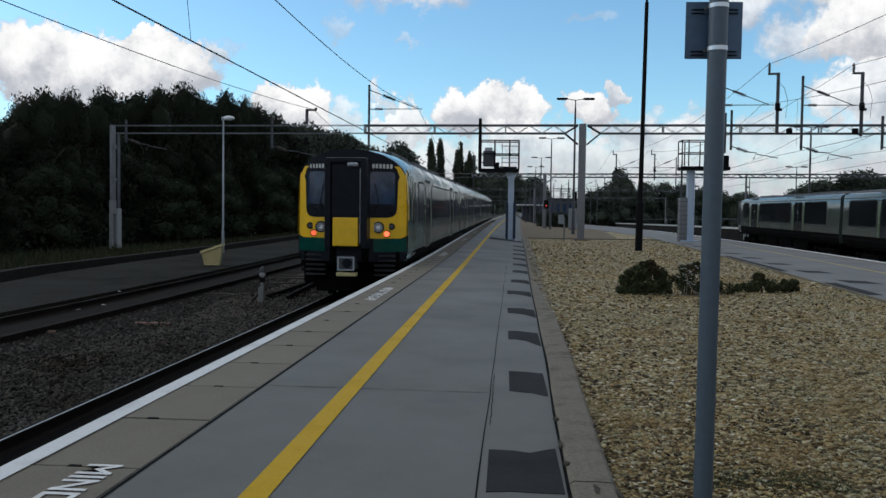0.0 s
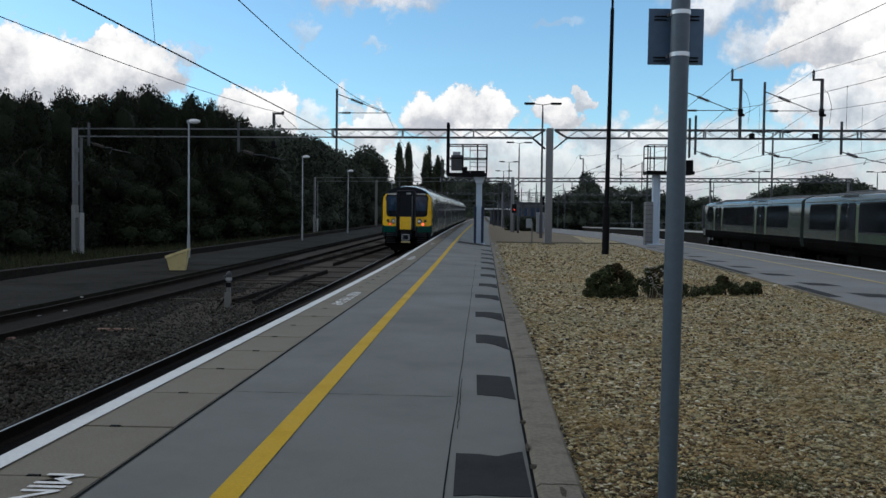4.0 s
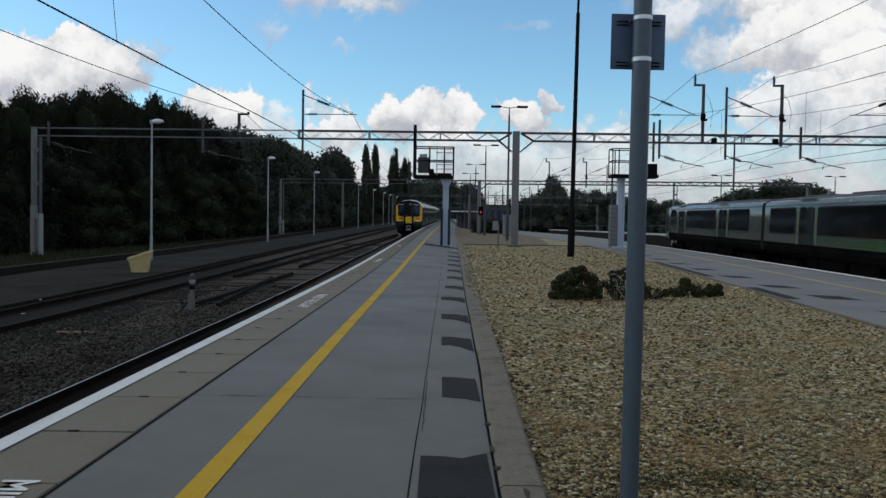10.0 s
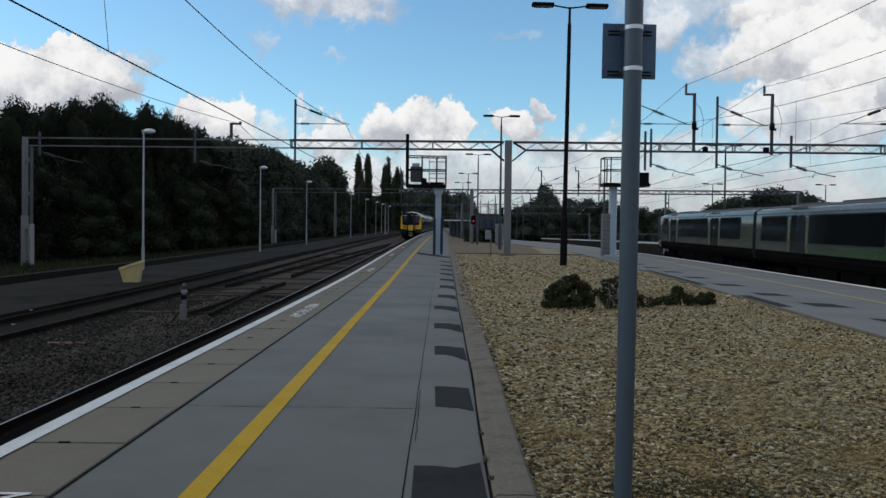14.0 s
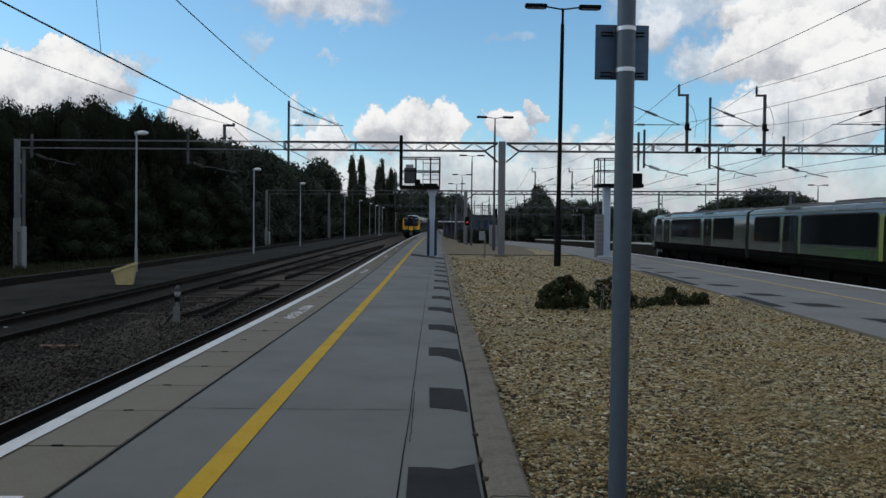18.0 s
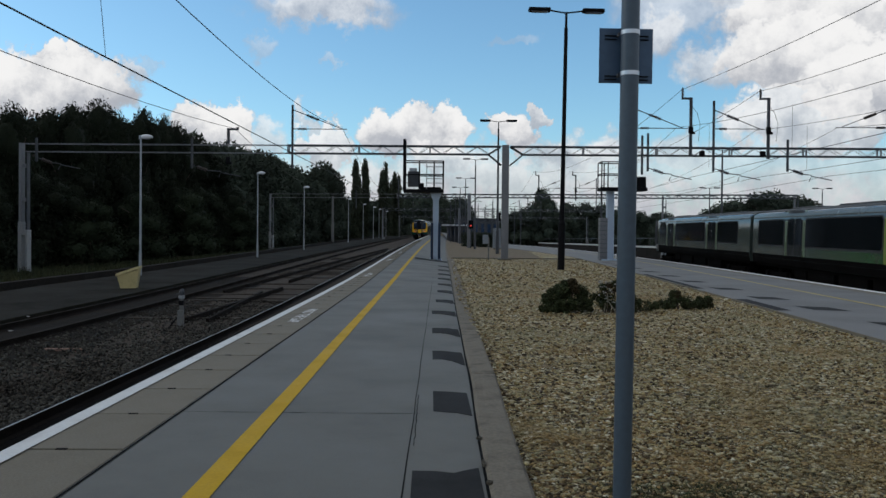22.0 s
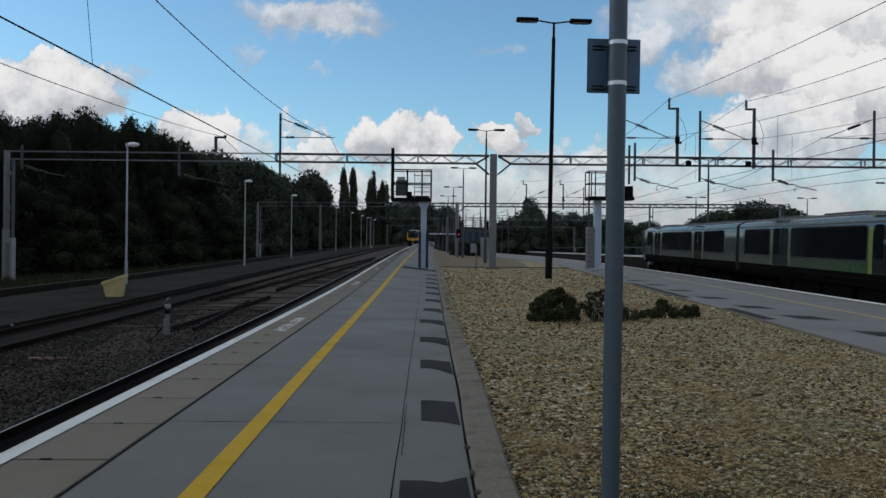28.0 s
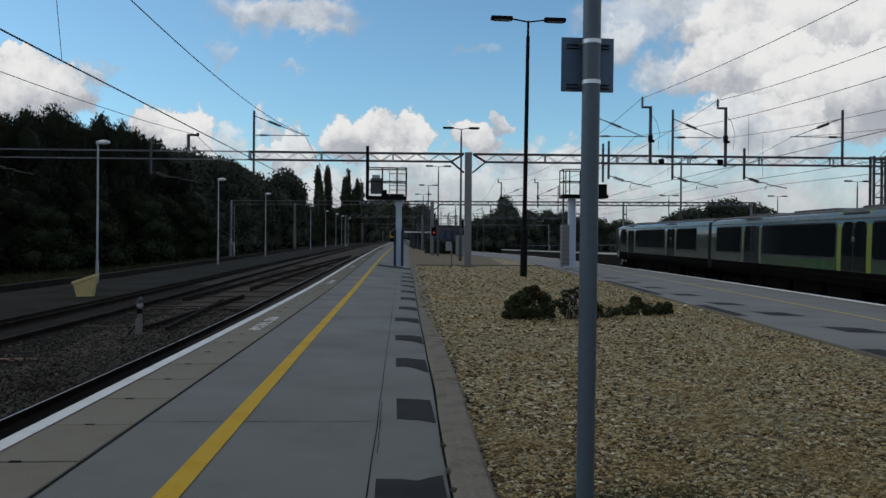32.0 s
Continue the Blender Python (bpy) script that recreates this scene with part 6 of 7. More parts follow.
# ---------------------------------------------------------------- trees
def leaves(centres, radii, per, size, rng, squash=0.8):
    """Leaf sprays round clump centres: points and quads."""
    n = len(centres) * per
    d = rng.normal(size=(n, 3))
    d /= np.linalg.norm(d, axis=1)[:, None]
    c = np.repeat(centres, per, 0) + d * (np.repeat(radii, per) * rng.uniform(0.45, 1.0, n) ** 0.6)[:, None] * (1, 1, squash)
    a = rng.normal(size=(n, 3))
    a /= np.linalg.norm(a, axis=1)[:, None]
    b = np.cross(a, d)
    b /= np.linalg.norm(b, axis=1)[:, None] + 1e-6
    k = size * rng.uniform(0.6, 1.4, n)[:, None]
    a, b = a * k, b * k * 0.6
    v = np.stack([c - a, c - b * 0.8, c + a, c + b * 0.8], 1).reshape(-1, 3)
    return v, np.arange(4 * n).reshape(-1, 4)


def shell(centres, radii, per, size, rng, heart=0.74, spread=0.20):
    """Lobes of foliage: a rough ball in the middle of each, and leaf sprays over its surface."""
    bm = bmesh.new()
    bmesh.ops.create_icosphere(bm, subdivisions=1, radius=1.0)
    bm.verts.index_update()
    bv = np.array([p.co[:] for p in bm.verts])
    bf = np.array([[q.index for q in g.verts] for g in bm.faces])
    bm.free()
    vs, fs, k = [], [], 0
    for c, r in zip(centres, radii):
        rough = 1 + rng.uniform(-0.30, 0.14, len(bv))
        vs.append(np.asarray(c) + bv * (r * heart * rough)[:, None])
        fs.append(np.concatenate([bf, bf[:, 2:]], 1) + k)
        k += len(bv)
    n = len(centres) * per
    d = rng.normal(size=(n, 3))
    d /= np.linalg.norm(d, axis=1)[:, None]
    # sprays gather in tufts
    tuft = 1 + 0.10 * np.sin(9 * d[:, 0] + 5 * d[:, 2]) * np.sin(8 * d[:, 1] + 3)
    rr = np.repeat(radii, per)
    p = np.repeat(centres, per, 0) + d * (rr * tuft * (0.9 + spread * rng.normal(size=n).clip(-1.2, 2.0)))[:, None]
    a = rng.normal(size=(n, 3)) + 0.4 * d
    a /= np.linalg.norm(a, axis=1)[:, None]
    b = np.cross(a, rng.normal(size=(n, 3)))
    b /= np.linalg.norm(b, axis=1)[:, None] + 1e-6
    q = size * rng.uniform(0.55, 1.4, n)[:, None]
    a, b = a * q, b * q * 0.6
    vs.append(np.stack([p - a, p - b * 0.8, p + a, p + b * 0.8], 1).reshape(-1, 3))
    v = np.concatenate(vs)
    quads = np.arange(4 * n).reshape(-1, 4) + k
    # hearts are triangles: written as quads with a thin last side
    hearts = np.concatenate(fs)
    mid = (v[hearts[:, 2]] + v[hearts[:, 0]]) / 2
    hearts[:, 3] = len(v) + np.arange(len(hearts))
    return np.concatenate([v, mid]), np.concatenate([hearts, quads])


def crown_mesh(name, seed, kind, mat):
    rng = np.random.default_rng(seed)
    if kind == "poplar":
        n = 90
        z = rng.uniform(0.08, 1.0, n)
        r = 0.085 * np.sin(np.pi * np.clip(z * 0.86 + 0.1, 0, 1)) ** 0.7 + 0.01
        a = rng.uniform(0, 2 * np.pi, n)
        c = np.stack([r * np.cos(a) * rng.uniform(0.2, 1, n), r * np.sin(a) * rng.uniform(0.2, 1, n), z], 1)
        v, f = leaves(c, rng.uniform(0.02, 0.06, n), 46, 0.022, rng, 1.9)
    else:
        # a crown of lobes: each a dark heart under a shell of leaf sprays
        n = 20
        d = rng.normal(size=(n, 3))
        d /= np.linalg.norm(d, axis=1)[:, None]
        c = d * rng.uniform(0.55, 1.0, n)[:, None] * (0.24, 0.24, 0.33) + (0, 0, 0.52)
        rad = rng.uniform(0.10, 0.165, n)
        c[0], rad[0] = (0.02, 0, 0.50), 0.24
        c[1], rad[1] = (rng.uniform(-0.08, 0.08), rng.uniform(-0.08, 0.08), 0.80), 0.15
        for k in range(2, 7):
            a = k * 1.26 + seed
            c[k], rad[k] = (0.22 * math.cos(a), 0.22 * math.sin(a), 0.20 + 0.03 * (k % 3)), 0.16
        per = 270 if kind == "far" else 540
        size = 0.023 if kind == "far" else 0.0175
        if kind == "far":
            v, f = shell(c, rad, per, size, rng, 0.84, 0.13)
        else:
            # fine leaf where the crown stands against the sky, coarser sprays below
            high = c[:, 2] > 0.60
            v, f = shell(c[high], rad[high], 1250, 0.0105, rng, 0.88, 0.085)
            v2, f2 = shell(c[~high], rad[~high], 380, size, rng)
            v, f = np.concatenate([v, v2]), np.concatenate([f, f2 + len(v)])
    o = raw(name, mat, v, f)
    me = o.data
    bpy.data.objects.remove(o)
    return me


def trunk_mesh(seed, kind):
    r = random.Random(seed)
    s = Shape()
    s.tube((0, 0, -0.02), (0, 0, 0.30), 0.022, 8, r2=0.016).tube((0, 0, 0.30), (0.02, 0.01, 0.75), 0.016, 8, r2=0.006)
    for k in range(5 if kind == "poplar" else 9):
        a, z = r.uniform(0, 6.28), r.uniform(0.2, 0.6)
        l = r.uniform(0.16, 0.30) if kind != "poplar" else 0.06
        s.tube((0, 0, z), (l * math.cos(a), l * math.sin(a), z + r.uniform(0.1, 0.25)), 0.010, 6, r2=0.003)
    return s.mesh("trunk", "bark")


CROWNS = {"round": [crown_mesh("crown", 20 + k, "round", "leaf") for k in range(5)], "far": [crown_mesh("crown", 60 + k, "far", "leaf_haze_hedge") for k in range(4)], "poplar": [crown_mesh("crown", 40 + k, "poplar", "leaf_poplar_haze") for k in range(3)], "bush": [crown_mesh("crown", 80 + k, "round", "leaf_bush") for k in range(2)]}
TRUNKS = {k: trunk_mesh(7, k) for k in CROWNS}


def tree(kind, x, y, z, h, wide, rng, label, group):
    g = empty("tree", pose(x, y, z, 0, 0, rng.uniform(0, 360)), label=label, category="tree", group=group)
    g.scale = (h * wide, h * wide, h)
    for name, me in (("trunk", TRUNKS[kind]), ("crown", rng.choice(CROWNS[kind]))):
        o = new(name, me)
        o.parent = g
    return g


# skyline of the wood: bearing in degrees left of the line, and its slope above the eye
SKY_AZ = [-60, -45, -36, -33.4, -32.2, -30.5, -28.6, -26.5, -24.7, -23.2, -21.7, -20.8, -19.3, -17.8, -16.7, -16, -14.1, -12.2, -11, -9.9, -6, -2]
SKY_EL = [0.13, 0.13, 0.112, 0.105, 0.119, 0.136, 0.134, 0.137, 0.147, 0.152, 0.148, 0.141, 0.140, 0.134, 0.126, 0.120, 0.116, 0.112, 0.104, 0.088, 0.058, 0.050]
rng = random.Random(5)
for row, (off, step, short) in enumerate(((-27.0, 5.4, 0.60), (-31.5, 5.0, 0.93), (-37.5, 5.2, 0.98))):
    y = 12.0 + 2 * row
    while y < 250:
        x = off - 0.02 * y + rng.uniform(-1.5, 1.5)
        d = math.hypot(x, y)
        e = float(np.interp(math.degrees(math.atan2(x, y)), SKY_AZ, SKY_EL))
        h = (2.4 + e * d) * short * rng.uniform(0.95, 1.05) * 1.04
        # beyond 120 m the crowns take the haze-paled leaf colour
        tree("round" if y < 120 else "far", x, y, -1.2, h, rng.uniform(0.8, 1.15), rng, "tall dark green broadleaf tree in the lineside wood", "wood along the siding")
        y += step * rng.uniform(0.8, 1.2) * (1 + y / 300)
for az, e, w in ((-31.2, 0.146, 0.6), (-29.6, 0.147, 0.55), (-27.3, 0.152, 0.55), (-24.5, 0.157, 0.6), (-23.0, 0.164, 0.62), (-21.2, 0.152, 0.5), (-19.8, 0.158, 0.48), (-18.7, 0.150, 0.45), (-17.5, 0.142, 0.45)):
    x = -30.5
    y = x / math.tan(math.radians(az))
    tree("round", x, y, -1.2, (2.4 + e * math.hypot(x, y)) * 1.02, w, rng, "tall dark green tree standing above the lineside wood", "wood along the siding")
for x, y, h, w in ((-24.6, 68, 6.6, 1.2), (-24.9, 84, 7.6, 1.1), (-24.4, 58, 5.4, 1.2), (-25.2, 105, 7.0, 1.2)):
    tree("bush", x, y, -1.2, h, w, rng, "rounded lighter green bush before the wood", "bushes before the wood")
for x, y, h, w in ((-28.0, 204, 23.4, 0.86), (-25.6, 206, 21.0, 0.6), (-31.5, 204, 20.5, 0.8), (-35.0, 190, 22.3, 0.8), (-37.5, 183, 22.8, 0.8), (-32.6, 197, 21.0, 0.7)):
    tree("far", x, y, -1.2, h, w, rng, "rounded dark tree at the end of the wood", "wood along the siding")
for u, e, y in ((-0.0934, 0.0948, 222), (-0.0815, 0.095, 226), (-0.0885, 0.076, 224), (-0.0563, 0.0912, 230), (-0.0605, 0.081, 224), (-0.0445, 0.080, 228), (-0.0393, 0.075, 226), (-0.0495, 0.068, 222)):
    tree("poplar", u * y, y, -1.2, 2.4 + e * y, rng.uniform(0.44, 0.60), rng, "narrow dark poplar beyond the wood", "poplars")
for k in range(21):
    y = rng.uniform(244, 262)
    x = -32 + 2.1 * k
    far = 1.0 if x < -9 else 1.72
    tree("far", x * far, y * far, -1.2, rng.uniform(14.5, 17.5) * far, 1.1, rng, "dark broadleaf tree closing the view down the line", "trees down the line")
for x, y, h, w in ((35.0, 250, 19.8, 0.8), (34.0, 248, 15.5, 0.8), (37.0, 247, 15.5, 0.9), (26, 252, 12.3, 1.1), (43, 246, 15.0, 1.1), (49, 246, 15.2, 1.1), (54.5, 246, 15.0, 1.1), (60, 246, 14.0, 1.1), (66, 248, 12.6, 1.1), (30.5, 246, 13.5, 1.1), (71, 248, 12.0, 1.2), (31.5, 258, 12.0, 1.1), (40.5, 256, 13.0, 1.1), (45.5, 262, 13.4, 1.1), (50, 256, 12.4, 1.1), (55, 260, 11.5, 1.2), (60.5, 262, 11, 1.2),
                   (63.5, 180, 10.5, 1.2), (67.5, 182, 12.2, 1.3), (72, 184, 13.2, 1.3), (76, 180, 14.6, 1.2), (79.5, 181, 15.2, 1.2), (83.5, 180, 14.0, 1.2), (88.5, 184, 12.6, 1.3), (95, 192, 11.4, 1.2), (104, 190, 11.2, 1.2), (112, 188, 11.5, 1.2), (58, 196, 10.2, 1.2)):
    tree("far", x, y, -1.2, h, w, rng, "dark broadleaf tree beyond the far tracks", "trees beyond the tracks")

# undergrowth at the foot of the wood, and rough grass on the verge
nrg = np.random.default_rng(3)
n = 700
cy = nrg.uniform(8, 240, n)
cx = -26.0 - 0.02 * cy + nrg.uniform(-4.5, 0.6, n)
cz = -1.0 + nrg.uniform(0.0, 1.0, n) ** 1.5 * (3.2 + 0.012 * cy)
v, f = leaves(np.stack([cx, cy, cz], 1), nrg.uniform(0.7, 1.5, n), 120, 0.135, nrg)
tagged(raw("undergrowth", "leaf", v, f), "tangled dark brambles and bushes under the trees", "undergrowth", kind="stuff")
n = 26000
gy = 8 + 190 * nrg.uniform(0, 1, n) ** 1.6
gx = np.array([path_left(q) for q in gy]) - 1.8 - nrg.uniform(0, 1, n) * 10.0
a = nrg.uniform(0, 2 * np.pi, n)
hh = nrg.uniform(0.15, 0.6, n)
w = 0.035
base = np.stack([gx, gy, np.full(n, -1.18)], 1)
side = np.stack([np.cos(a) * w, np.sin(a) * w, np.zeros(n)], 1)
tip = base + np.stack([nrg.normal(0, 0.12, n), nrg.normal(0, 0.12, n), hh], 1)
v = np.stack([base - side, base + side, tip], 1).reshape(-1, 3)
tagged(raw("verge_grass", "grass", v, np.arange(3 * n).reshape(-1, 3)), "rough dark grass on the verge", "grass", kind="stuff")
tagged(strip("low_wall", "wall", lambda y: path_left(y) - 1.5, lambda y: path_left(y) - 1.1, -30, 230, -0.80, step=8, depth=3.5), "low dark retaining edge behind the path", "retaining wall", kind="structure")


# ---------------------------------------------------------------- shrubs in the gravel
def shrub(x, y, parts, label, seed, brown=()):
    g = empty("shrub", pose(x, y, -0.03), label=label, category="shrub", group="shrubs in the gravel")
    rng = np.random.default_rng(seed)
    s = Shape()
    for k, (cx, cy, cz, r, per) in enumerate(parts):
        s.line([(cx * 0.3, cy * 0.3, 0), (cx * 0.8, cy * 0.8, cz * 0.5), (cx, cy, cz)], 0.012)
    s.ob("stems", "bark", g)
    for name, mat, chosen in (("foliage", "shrub", [p for i, p in enumerate(parts) if i not in brown]), ("brown_foliage", "shrub_brown", [p for i, p in enumerate(parts) if i in brown])):
        if chosen:
            per = max(p[4] for p in chosen)
            lobes = []
            for cx, cy, cz, r, _ in chosen:
                lobes.append((cx, cy, cz, r * 0.72))
                for k in range(6):
                    d = rng.normal(size=3)
                    d /= np.linalg.norm(d)
                    lobes.append((cx + d[0] * r * 0.72, cy + d[1] * r * 0.72, max(0.02, cz + d[2] * r * 0.72), r * rng.uniform(0.28, 0.46)))
            c, r = np.array([p[:3] for p in lobes]), np.array([p[3] for p in lobes])
            v, f = shell(c, r, per * 4, 0.019, rng, 0.68 if per > 45 else 0.3, 0.22 if per > 45 else 0.4)
            v[:, 2] = np.maximum(v[:, 2], 0.0)
            raw(name, mat, v, f, g)


shrub(2.45, 13.5, [(-0.44, 0, 0.13, 0.15, 70), (-0.40, 0, 0.25, 0.14, 70), (-0.26, 0, 0.30, 0.15, 70), (-0.16, 0.0, 0.40, 0.15, 70), (0.0, 0.02, 0.44, 0.13, 60), (0.13, 0.0, 0.38, 0.13, 60), (0.2, 0, 0.22, 0.14, 60),
                   (-0.25, -0.06, 0.10, 0.19, 70), (0.0, -0.06, 0.13, 0.22, 70), (0.2, -0.03, 0.07, 0.13, 60), (-0.02, 0.08, 0.50, 0.08, 40)], "rounded dark green evergreen shrub in the gravel", 1, (4, 10))
shrub(3.05, 13.6, [(0.02, 0, 0.38, 0.12, 22), (0.16, 0.1, 0.46, 0.10, 22), (0.30, 0.0, 0.34, 0.12, 22), (-0.14, 0, 0.22, 0.15, 34), (0.10, 0.1, 0.18, 0.18, 40), (0.42, 0, 0.16, 0.16, 36), (0.28, 0, 0.47, 0.07, 12), (-0.08, 0, 0.44, 0.07, 12), (0.26, 0, 0.1, 0.15, 28)],
      "open straggly shrub with pale dead twigs", 2, (0, 6))
shrub(3.62, 13.9, [(0.0, 0, 0.07, 0.13, 16), (0.22, 0, 0.05, 0.13, 14), (-0.2, 0, 0.09, 0.13, 16), (-0.12, 0, 0.18, 0.08, 10), (0.08, 0, 0.15, 0.07, 8)], "low green weedy tuft in the gravel", 3)
shrub(4.55, 14.4, [(-0.42, 0, 0.04, 0.10, 30), (-0.22, 0, 0.09, 0.14, 60), (-0.08, 0, 0.18, 0.15, 60), (-0.04, 0, 0.27, 0.09, 46), (0.14, 0, 0.13, 0.15, 60), (0.36, 0, 0.09, 0.14, 60), (0.52, 0, 0.12, 0.12, 50)], "low sprawling dark shrub in the gravel", 4, (3,))
dead = empty("dead_branches", pose(3.0, 13.45, -0.02), label="bleached dead branches lying and standing among the shrubs", category="branch")
rb = random.Random(77)
for k in range(16):
    a, bx = rb.uniform(0, 6.28), rb.uniform(-0.75, 0.55)
    up = rb.random() < 0.22 and -0.2 < bx < 0.45
    l, h = rb.uniform(0.12, 0.32), rb.uniform(0.16, 0.34) if up else rb.uniform(0.02, 0.07)
    pts = [(bx, rb.uniform(-0.12, 0.0), 0.0), (bx + 0.5 * l * math.cos(a), 0.3 * l * math.sin(a) - 0.05, h * 0.6), (bx + l * math.cos(a) * (0.6 if up else 1.0), 0.3 * l * math.sin(a) - 0.07, h)]
    Shape().line(pts, rb.uniform(0.003, 0.007), 5).ob("branch", "dead_wood", dead)
n = 900
wx, wy = 0.86 + 0.75 * np.random.default_rng(4).uniform(0, 1, n), 3.72 + 0.26 * np.random.default_rng(5).uniform(0, 1, n)
wr = np.random.default_rng(6)
base = np.stack([wx, wy, np.full(n, -0.03)], 1)
side = np.stack([wr.uniform(-0.004, 0.004, n), wr.uniform(-0.004, 0.004, n), np.zeros(n)], 1)
tip = base + np.stack([wr.normal(0, 0.05, n), wr.normal(0, 0.03, n), wr.uniform(0.01, 0.04, n)], 1)
tagged(raw("gravel_weeds", "shrub", np.stack([base - side, base + side, tip], 1).reshape(-1, 3), np.arange(3 * n).reshape(-1, 3)), "thin low weeds in the gravel by the pole", "weeds", kind="stuff")
s = Shape()
nrg = np.random.default_rng(8)
n = 90
p = np.stack([nrg.uniform(2.85, 3.3, n), nrg.uniform(13.4, 13.7, n), nrg.uniform(0.15, 0.52, n)], 1)
tagged(scatter("flower_heads", "litter", p, nrg.uniform(0.012, 0.025, n), nrg), "dried pale flower heads on a shrub", "flowers", kind="stuff")


def hedge(x, y, w, d, h):
    g = empty("clipped_hedge", pose(x, y, -0.03), label="clipped dark green hedge in the planting bed", category="hedge")
    rng = np.random.default_rng(9)
    m = 260
    p = np.stack([rng.uniform(-w / 2, w / 2, m), rng.uniform(-d / 2, d / 2, m), rng.uniform(0.1, h, m)], 1)
    v, f = leaves(p, np.full(m, 0.4), 30, 0.13, rng)
    raw("foliage", "leaf_haze_hedge", v, f, g)
    Shape().line([(0, 0, 0), (0, 0, h * 0.6)], 0.1).ob("stem", "bark", g)


hedge(7.1, 118, 4.4, 2.5, 2.0)


# ---------------------------------------------------------------- stones
nrg = np.random.default_rng(12)
n = 92000
yy = 2.2 / (1 - nrg.uniform(0, 1, n) * (1 - 2.2 / 50.0))
q = nrg.uniform(0, 1, n)
lo = np.array([kerb_left(y) for y in np.linspace(0, 52, 105)])
hi = np.array([kerb_right(y) for y in np.linspace(0, 52, 105)])
gy = np.linspace(0, 52, 105)
xl, xr = np.interp(yy, gy, lo) + 0.21 + 0.004 * yy - 0.20 * np.clip((yy - 8.0) / 9.0, 0, 1), np.interp(yy, gy, hi) - 0.06
xr = np.minimum(xr, 0.55 * yy + 1.5)
xx = xl + (xr - xl) * q
sz = (0.005 + 0.0155 * nrg.uniform(0, 1, n) ** 1.9) * (1 + 0.085 * (yy - 3)).clip(0.9, 3.4)
on_kerb = xx < np.interp(yy, gy, lo) + 0.215 + 0.004 * yy
p = np.stack([xx, yy, -0.032 + sz * nrg.uniform(-0.3, 0.75, n) + 0.055 * on_kerb], 1)
n = 14000
y2 = nrg.uniform(-9.0, 50.0, n)
x2 = np.interp(y2, gy, lo) + 0.24 + (np.interp(y2, gy, hi) - np.interp(y2, gy, lo) - 0.32) * nrg.uniform(0, 1, n)
s2 = nrg.uniform(0.008, 0.018, n)
p, sz = np.concatenate([p, np.stack([x2, y2, -0.03 + 0.3 * s2], 1)]), np.concatenate([sz, s2])
tagged(scatter("gravel", "gravel", p, sz, nrg, 0.45), "loose ochre and cream flint gravel", "gravel", kind="stuff")
n = 31000
yy = 4.5 / (1 - nrg.uniform(0, 1, n) * (1 - 4.5 / 27.0))
xx = -4.8 - 3.7 * nrg.uniform(0, 1, n) ** 2.0 + 9e-5 * yy * yy
sz = nrg.uniform(0.018, 0.042, n)
p = np.stack([xx, yy, BED + sz * nrg.uniform(0.0, 0.7, n) + 0.05 * np.exp(-((xx + 6.3) / 1.4) ** 2)], 1)
tagged(scatter("ballast_stones", "stones", p, sz, nrg, 0.8), "loose grey ballast stones between the tracks", "ballast", kind="stuff")


# ---------------------------------------------------------------- coping slabs and kerb stones
slab = Shape().box(0.008, 0.645, 0.008, 0.892, -0.078, 0.0, b=0.006).mesh("coping_slab", "slab")
chip = Shape().box(0.30, 0.36, -0.012, 0.012, -0.02, 0.003).mesh("lifting_slot", "tar")
y, k = -3.62, 0
rest = Shape()
while y < 248:
    if y < 92:
        o = new("coping_slab", slab)
        o.parent, o.location = platform, (edge_left(y + 0.45), y, random.uniform(-0.002, 0.001))
        o.rotation_euler = (0, 0, -2 * 9e-5 * max(0, y))
        if y < 26:
            o = new("lifting_slot", chip)
            o.parent, o.location = platform, (edge_left(y) + random.uniform(-0.05, 0.05), y, 0)
    else:
        rest.box(edge_left(y + 0.45), edge_left(y + 0.45) + 0.645, y + 0.006, y + 0.894, -0.078, 0.0)
    y += 0.9
tagged(rest.ob("coping_slabs", "slab", platform), kind="stuff")
strip("slab_bedding", "tar", lambda y: edge_left(y) + 0.01, lambda y: edge_left(y) + 0.66, -25, 250, -0.03, step=4, depth=0.045, parent=platform)
kerb = empty("kerb", label="worn concrete kerb stones along the gravel", category="kerb", kind="structure")
y = -6.62
while y < 50.5:
    a, b = y + 0.008, y + 3.39
    s = Shape()
    rings = []
    for i in range(6):
        q = a + (b - a) * i / 5
        x0 = kerb_left(q) + 0.012
        w = 0.205 + 0.004 * max(0.0, q - 3)
        rings.append([(x0, q, -0.06), (x0, q, 0.012), (x0 + 0.02, q, 0.026), (x0 + w * 0.35, q, 0.024), (x0 + w * 0.5, q, 0.027), (x0 + w - 0.02, q, 0.024), (x0 + w, q, 0.005), (x0 + w, q, -0.06)])
    s.loft(rings, close=True)
    s.f = [g[::-1] for g in s.f]
    s.ob("kerb_stone", "kerb", kerb)
    y += 3.4
strip("kerb_joint", "tar", lambda y: kerb_left(y) - 0.004, lambda y: kerb_left(y) + 0.014, -10, 50, 0.003, step=1.5, depth=0.05, parent=kerb)
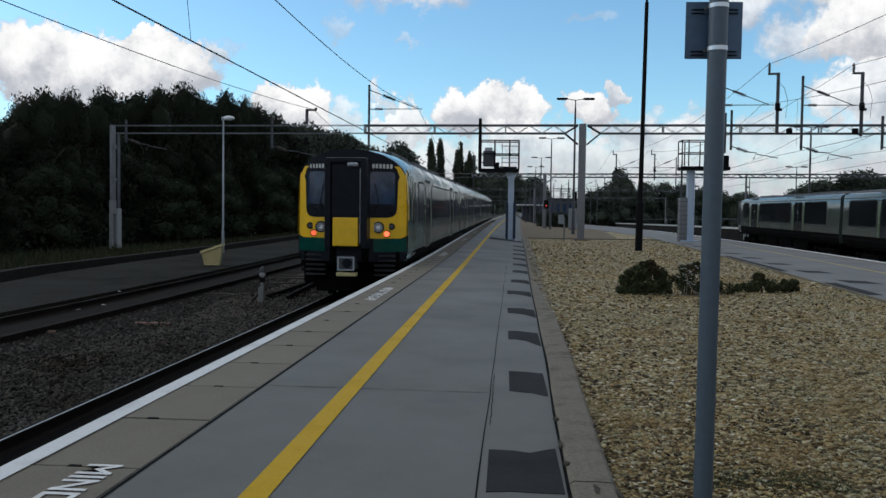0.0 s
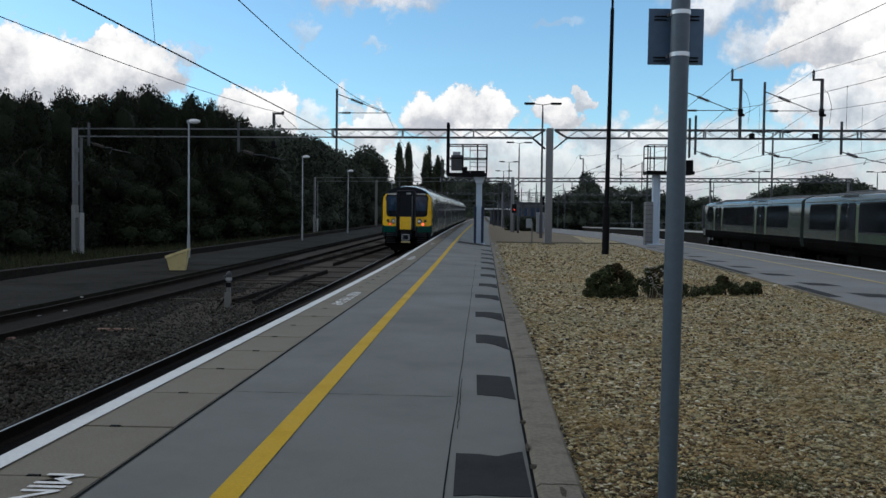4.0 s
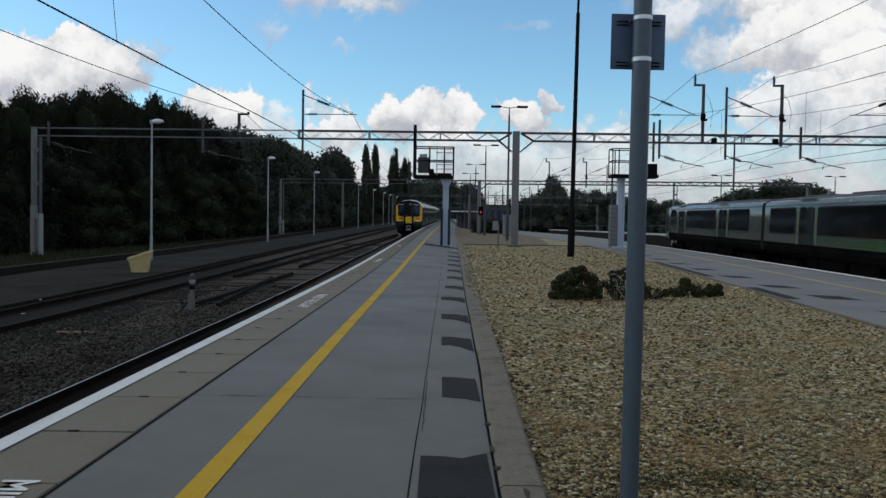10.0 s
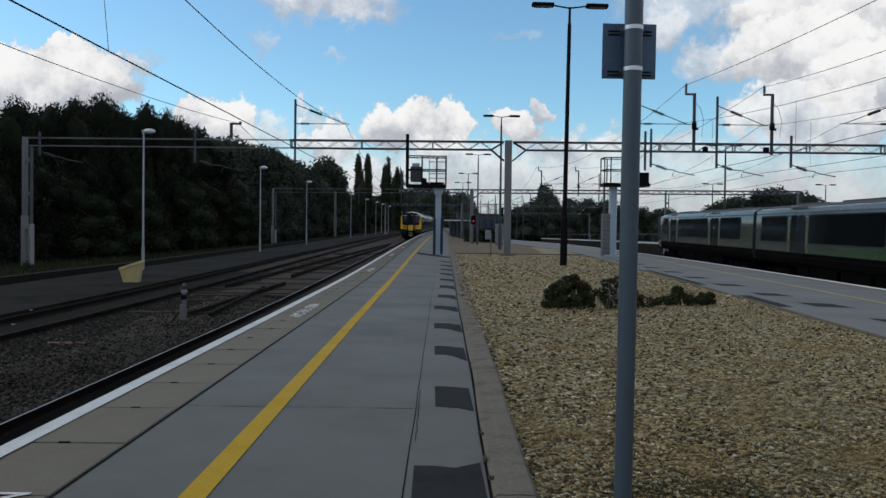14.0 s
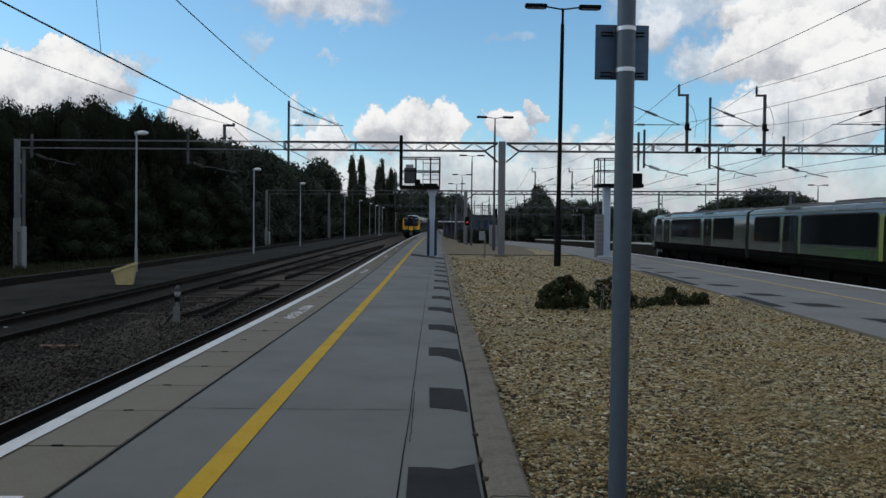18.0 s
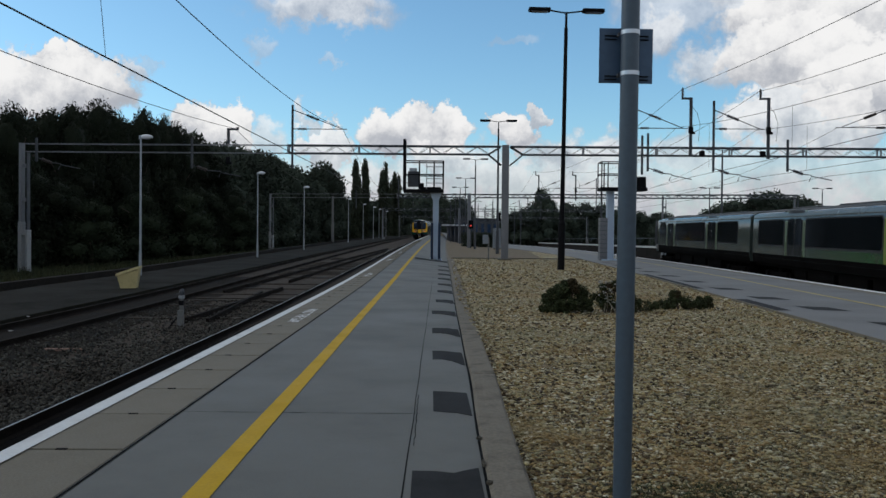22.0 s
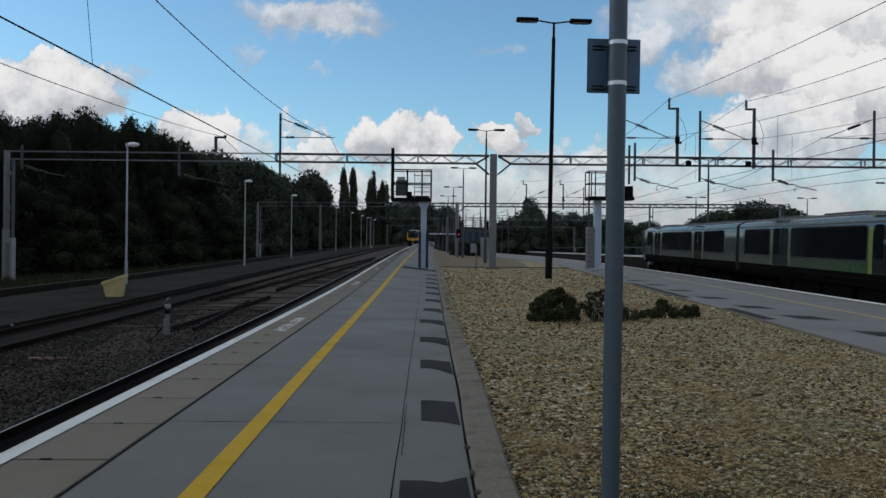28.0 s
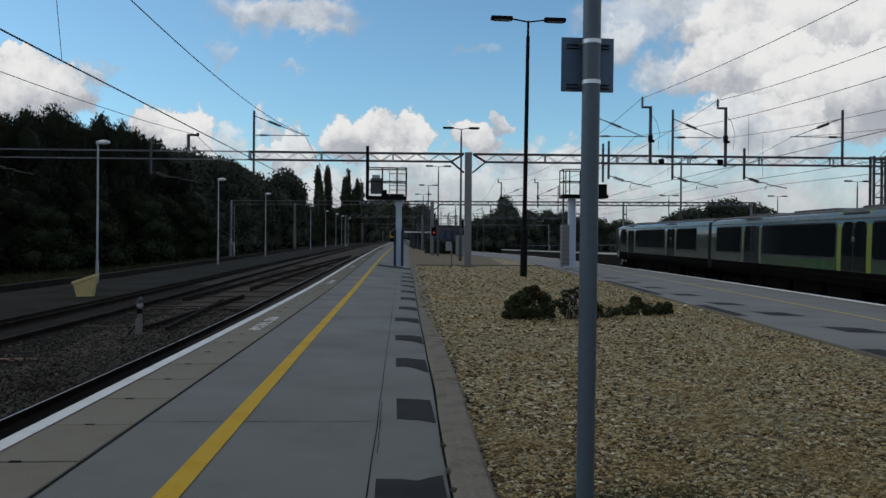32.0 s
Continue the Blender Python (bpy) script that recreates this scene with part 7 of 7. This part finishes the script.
# broken edges and pits along the kerb
r = random.Random(21)
for k in range(12):
    y = 2.4 + 22 * r.random() ** 1.7
    x = kerb_left(y) + 0.012 + (0.205 + 0.004 * max(0, y - 3)) * r.choice((0.02, 0.5, 0.5, 0.97)) + r.uniform(-0.012, 0.012)
    n = 7
    a0, rx, ry = r.uniform(0, 6), r.uniform(0.006, 0.02), r.uniform(0.02, 0.09)
    pts = [(x + rx * r.uniform(0.5, 1.2) * math.cos(a0 + 2 * math.pi * i / n), y + ry * r.uniform(0.5, 1.2) * math.sin(a0 + 2 * math.pi * i / n)) for i in range(n)]
    Shape().add([(px, py, 0.029) for px, py in pts] + [(px, py, 0.015) for px, py in pts], [tuple(range(n))] + [(i, (i + 1) % n, n + (i + 1) % n, n + i) for i in range(n)]).ob("pit", "pit", kerb)


# ---------------------------------------------------------------- the climb applied
def raise_line():
    for o in list(scene.objects):
        if o.type == "EMPTY" and o.name.startswith(("clipped_hedge", "equipment_cabinet")):
            o.location.z += lift(o.location.x, o.location.y)
        root = o
        while root.parent:
            root = root.parent
        if o.type != "MESH" or root.name.split(".")[0] not in ("platform", "ballast_bed", "oily_ballast", "track", "turnout", "ballast_stones", "planting_bed", "gravel_margin", "walking_path", "low_wall", "verge_grass"):
            continue
        # what is painted on or cut into the surface stays just proud of it
        on_top = o.name.split(".")[0] in ("yellow_line", "white_line", "crack", "tarmac_patch", "joint")
        if o.location.length > 0:
            o.location.z += lift(o.location.x, o.location.y)
        else:
            for v in o.data.vertices:
                up = lift(v.co.x, v.co.y)
                v.co.z += up + (0.02 * min(1.0, up) if on_top else 0)


raise_line()


def motions():
    rows = []
    for t, y in TRAIN:
        x0, x1 = track_left(y), track_left(y + 80)
        z0, z1 = lift(x0, y), lift(x1, y + 80)
        rows.append((t, pose(x0 + 0.03, y, RAIL + z0, math.degrees(math.atan2(z1 - z0, 80)), 0, -math.degrees(math.atan2(x1 - x0, 80)))))
    walk(train, rows)


TRAIN = [(0, 19.3), (0.5, 22.3), (1, 25.4), (2, 32.0), (3, 38.0), (4, 44.0), (4.5, 47.1), (6.5, 59.5), (8, 69.6), (10, 83.5), (12, 95.0), (14, 106.0),
         (17, 122), (19, 133), (21, 143.5), (24, 158), (27, 173), (29, 184), (30, 190), (31, 201), (32, 222)]
motions()
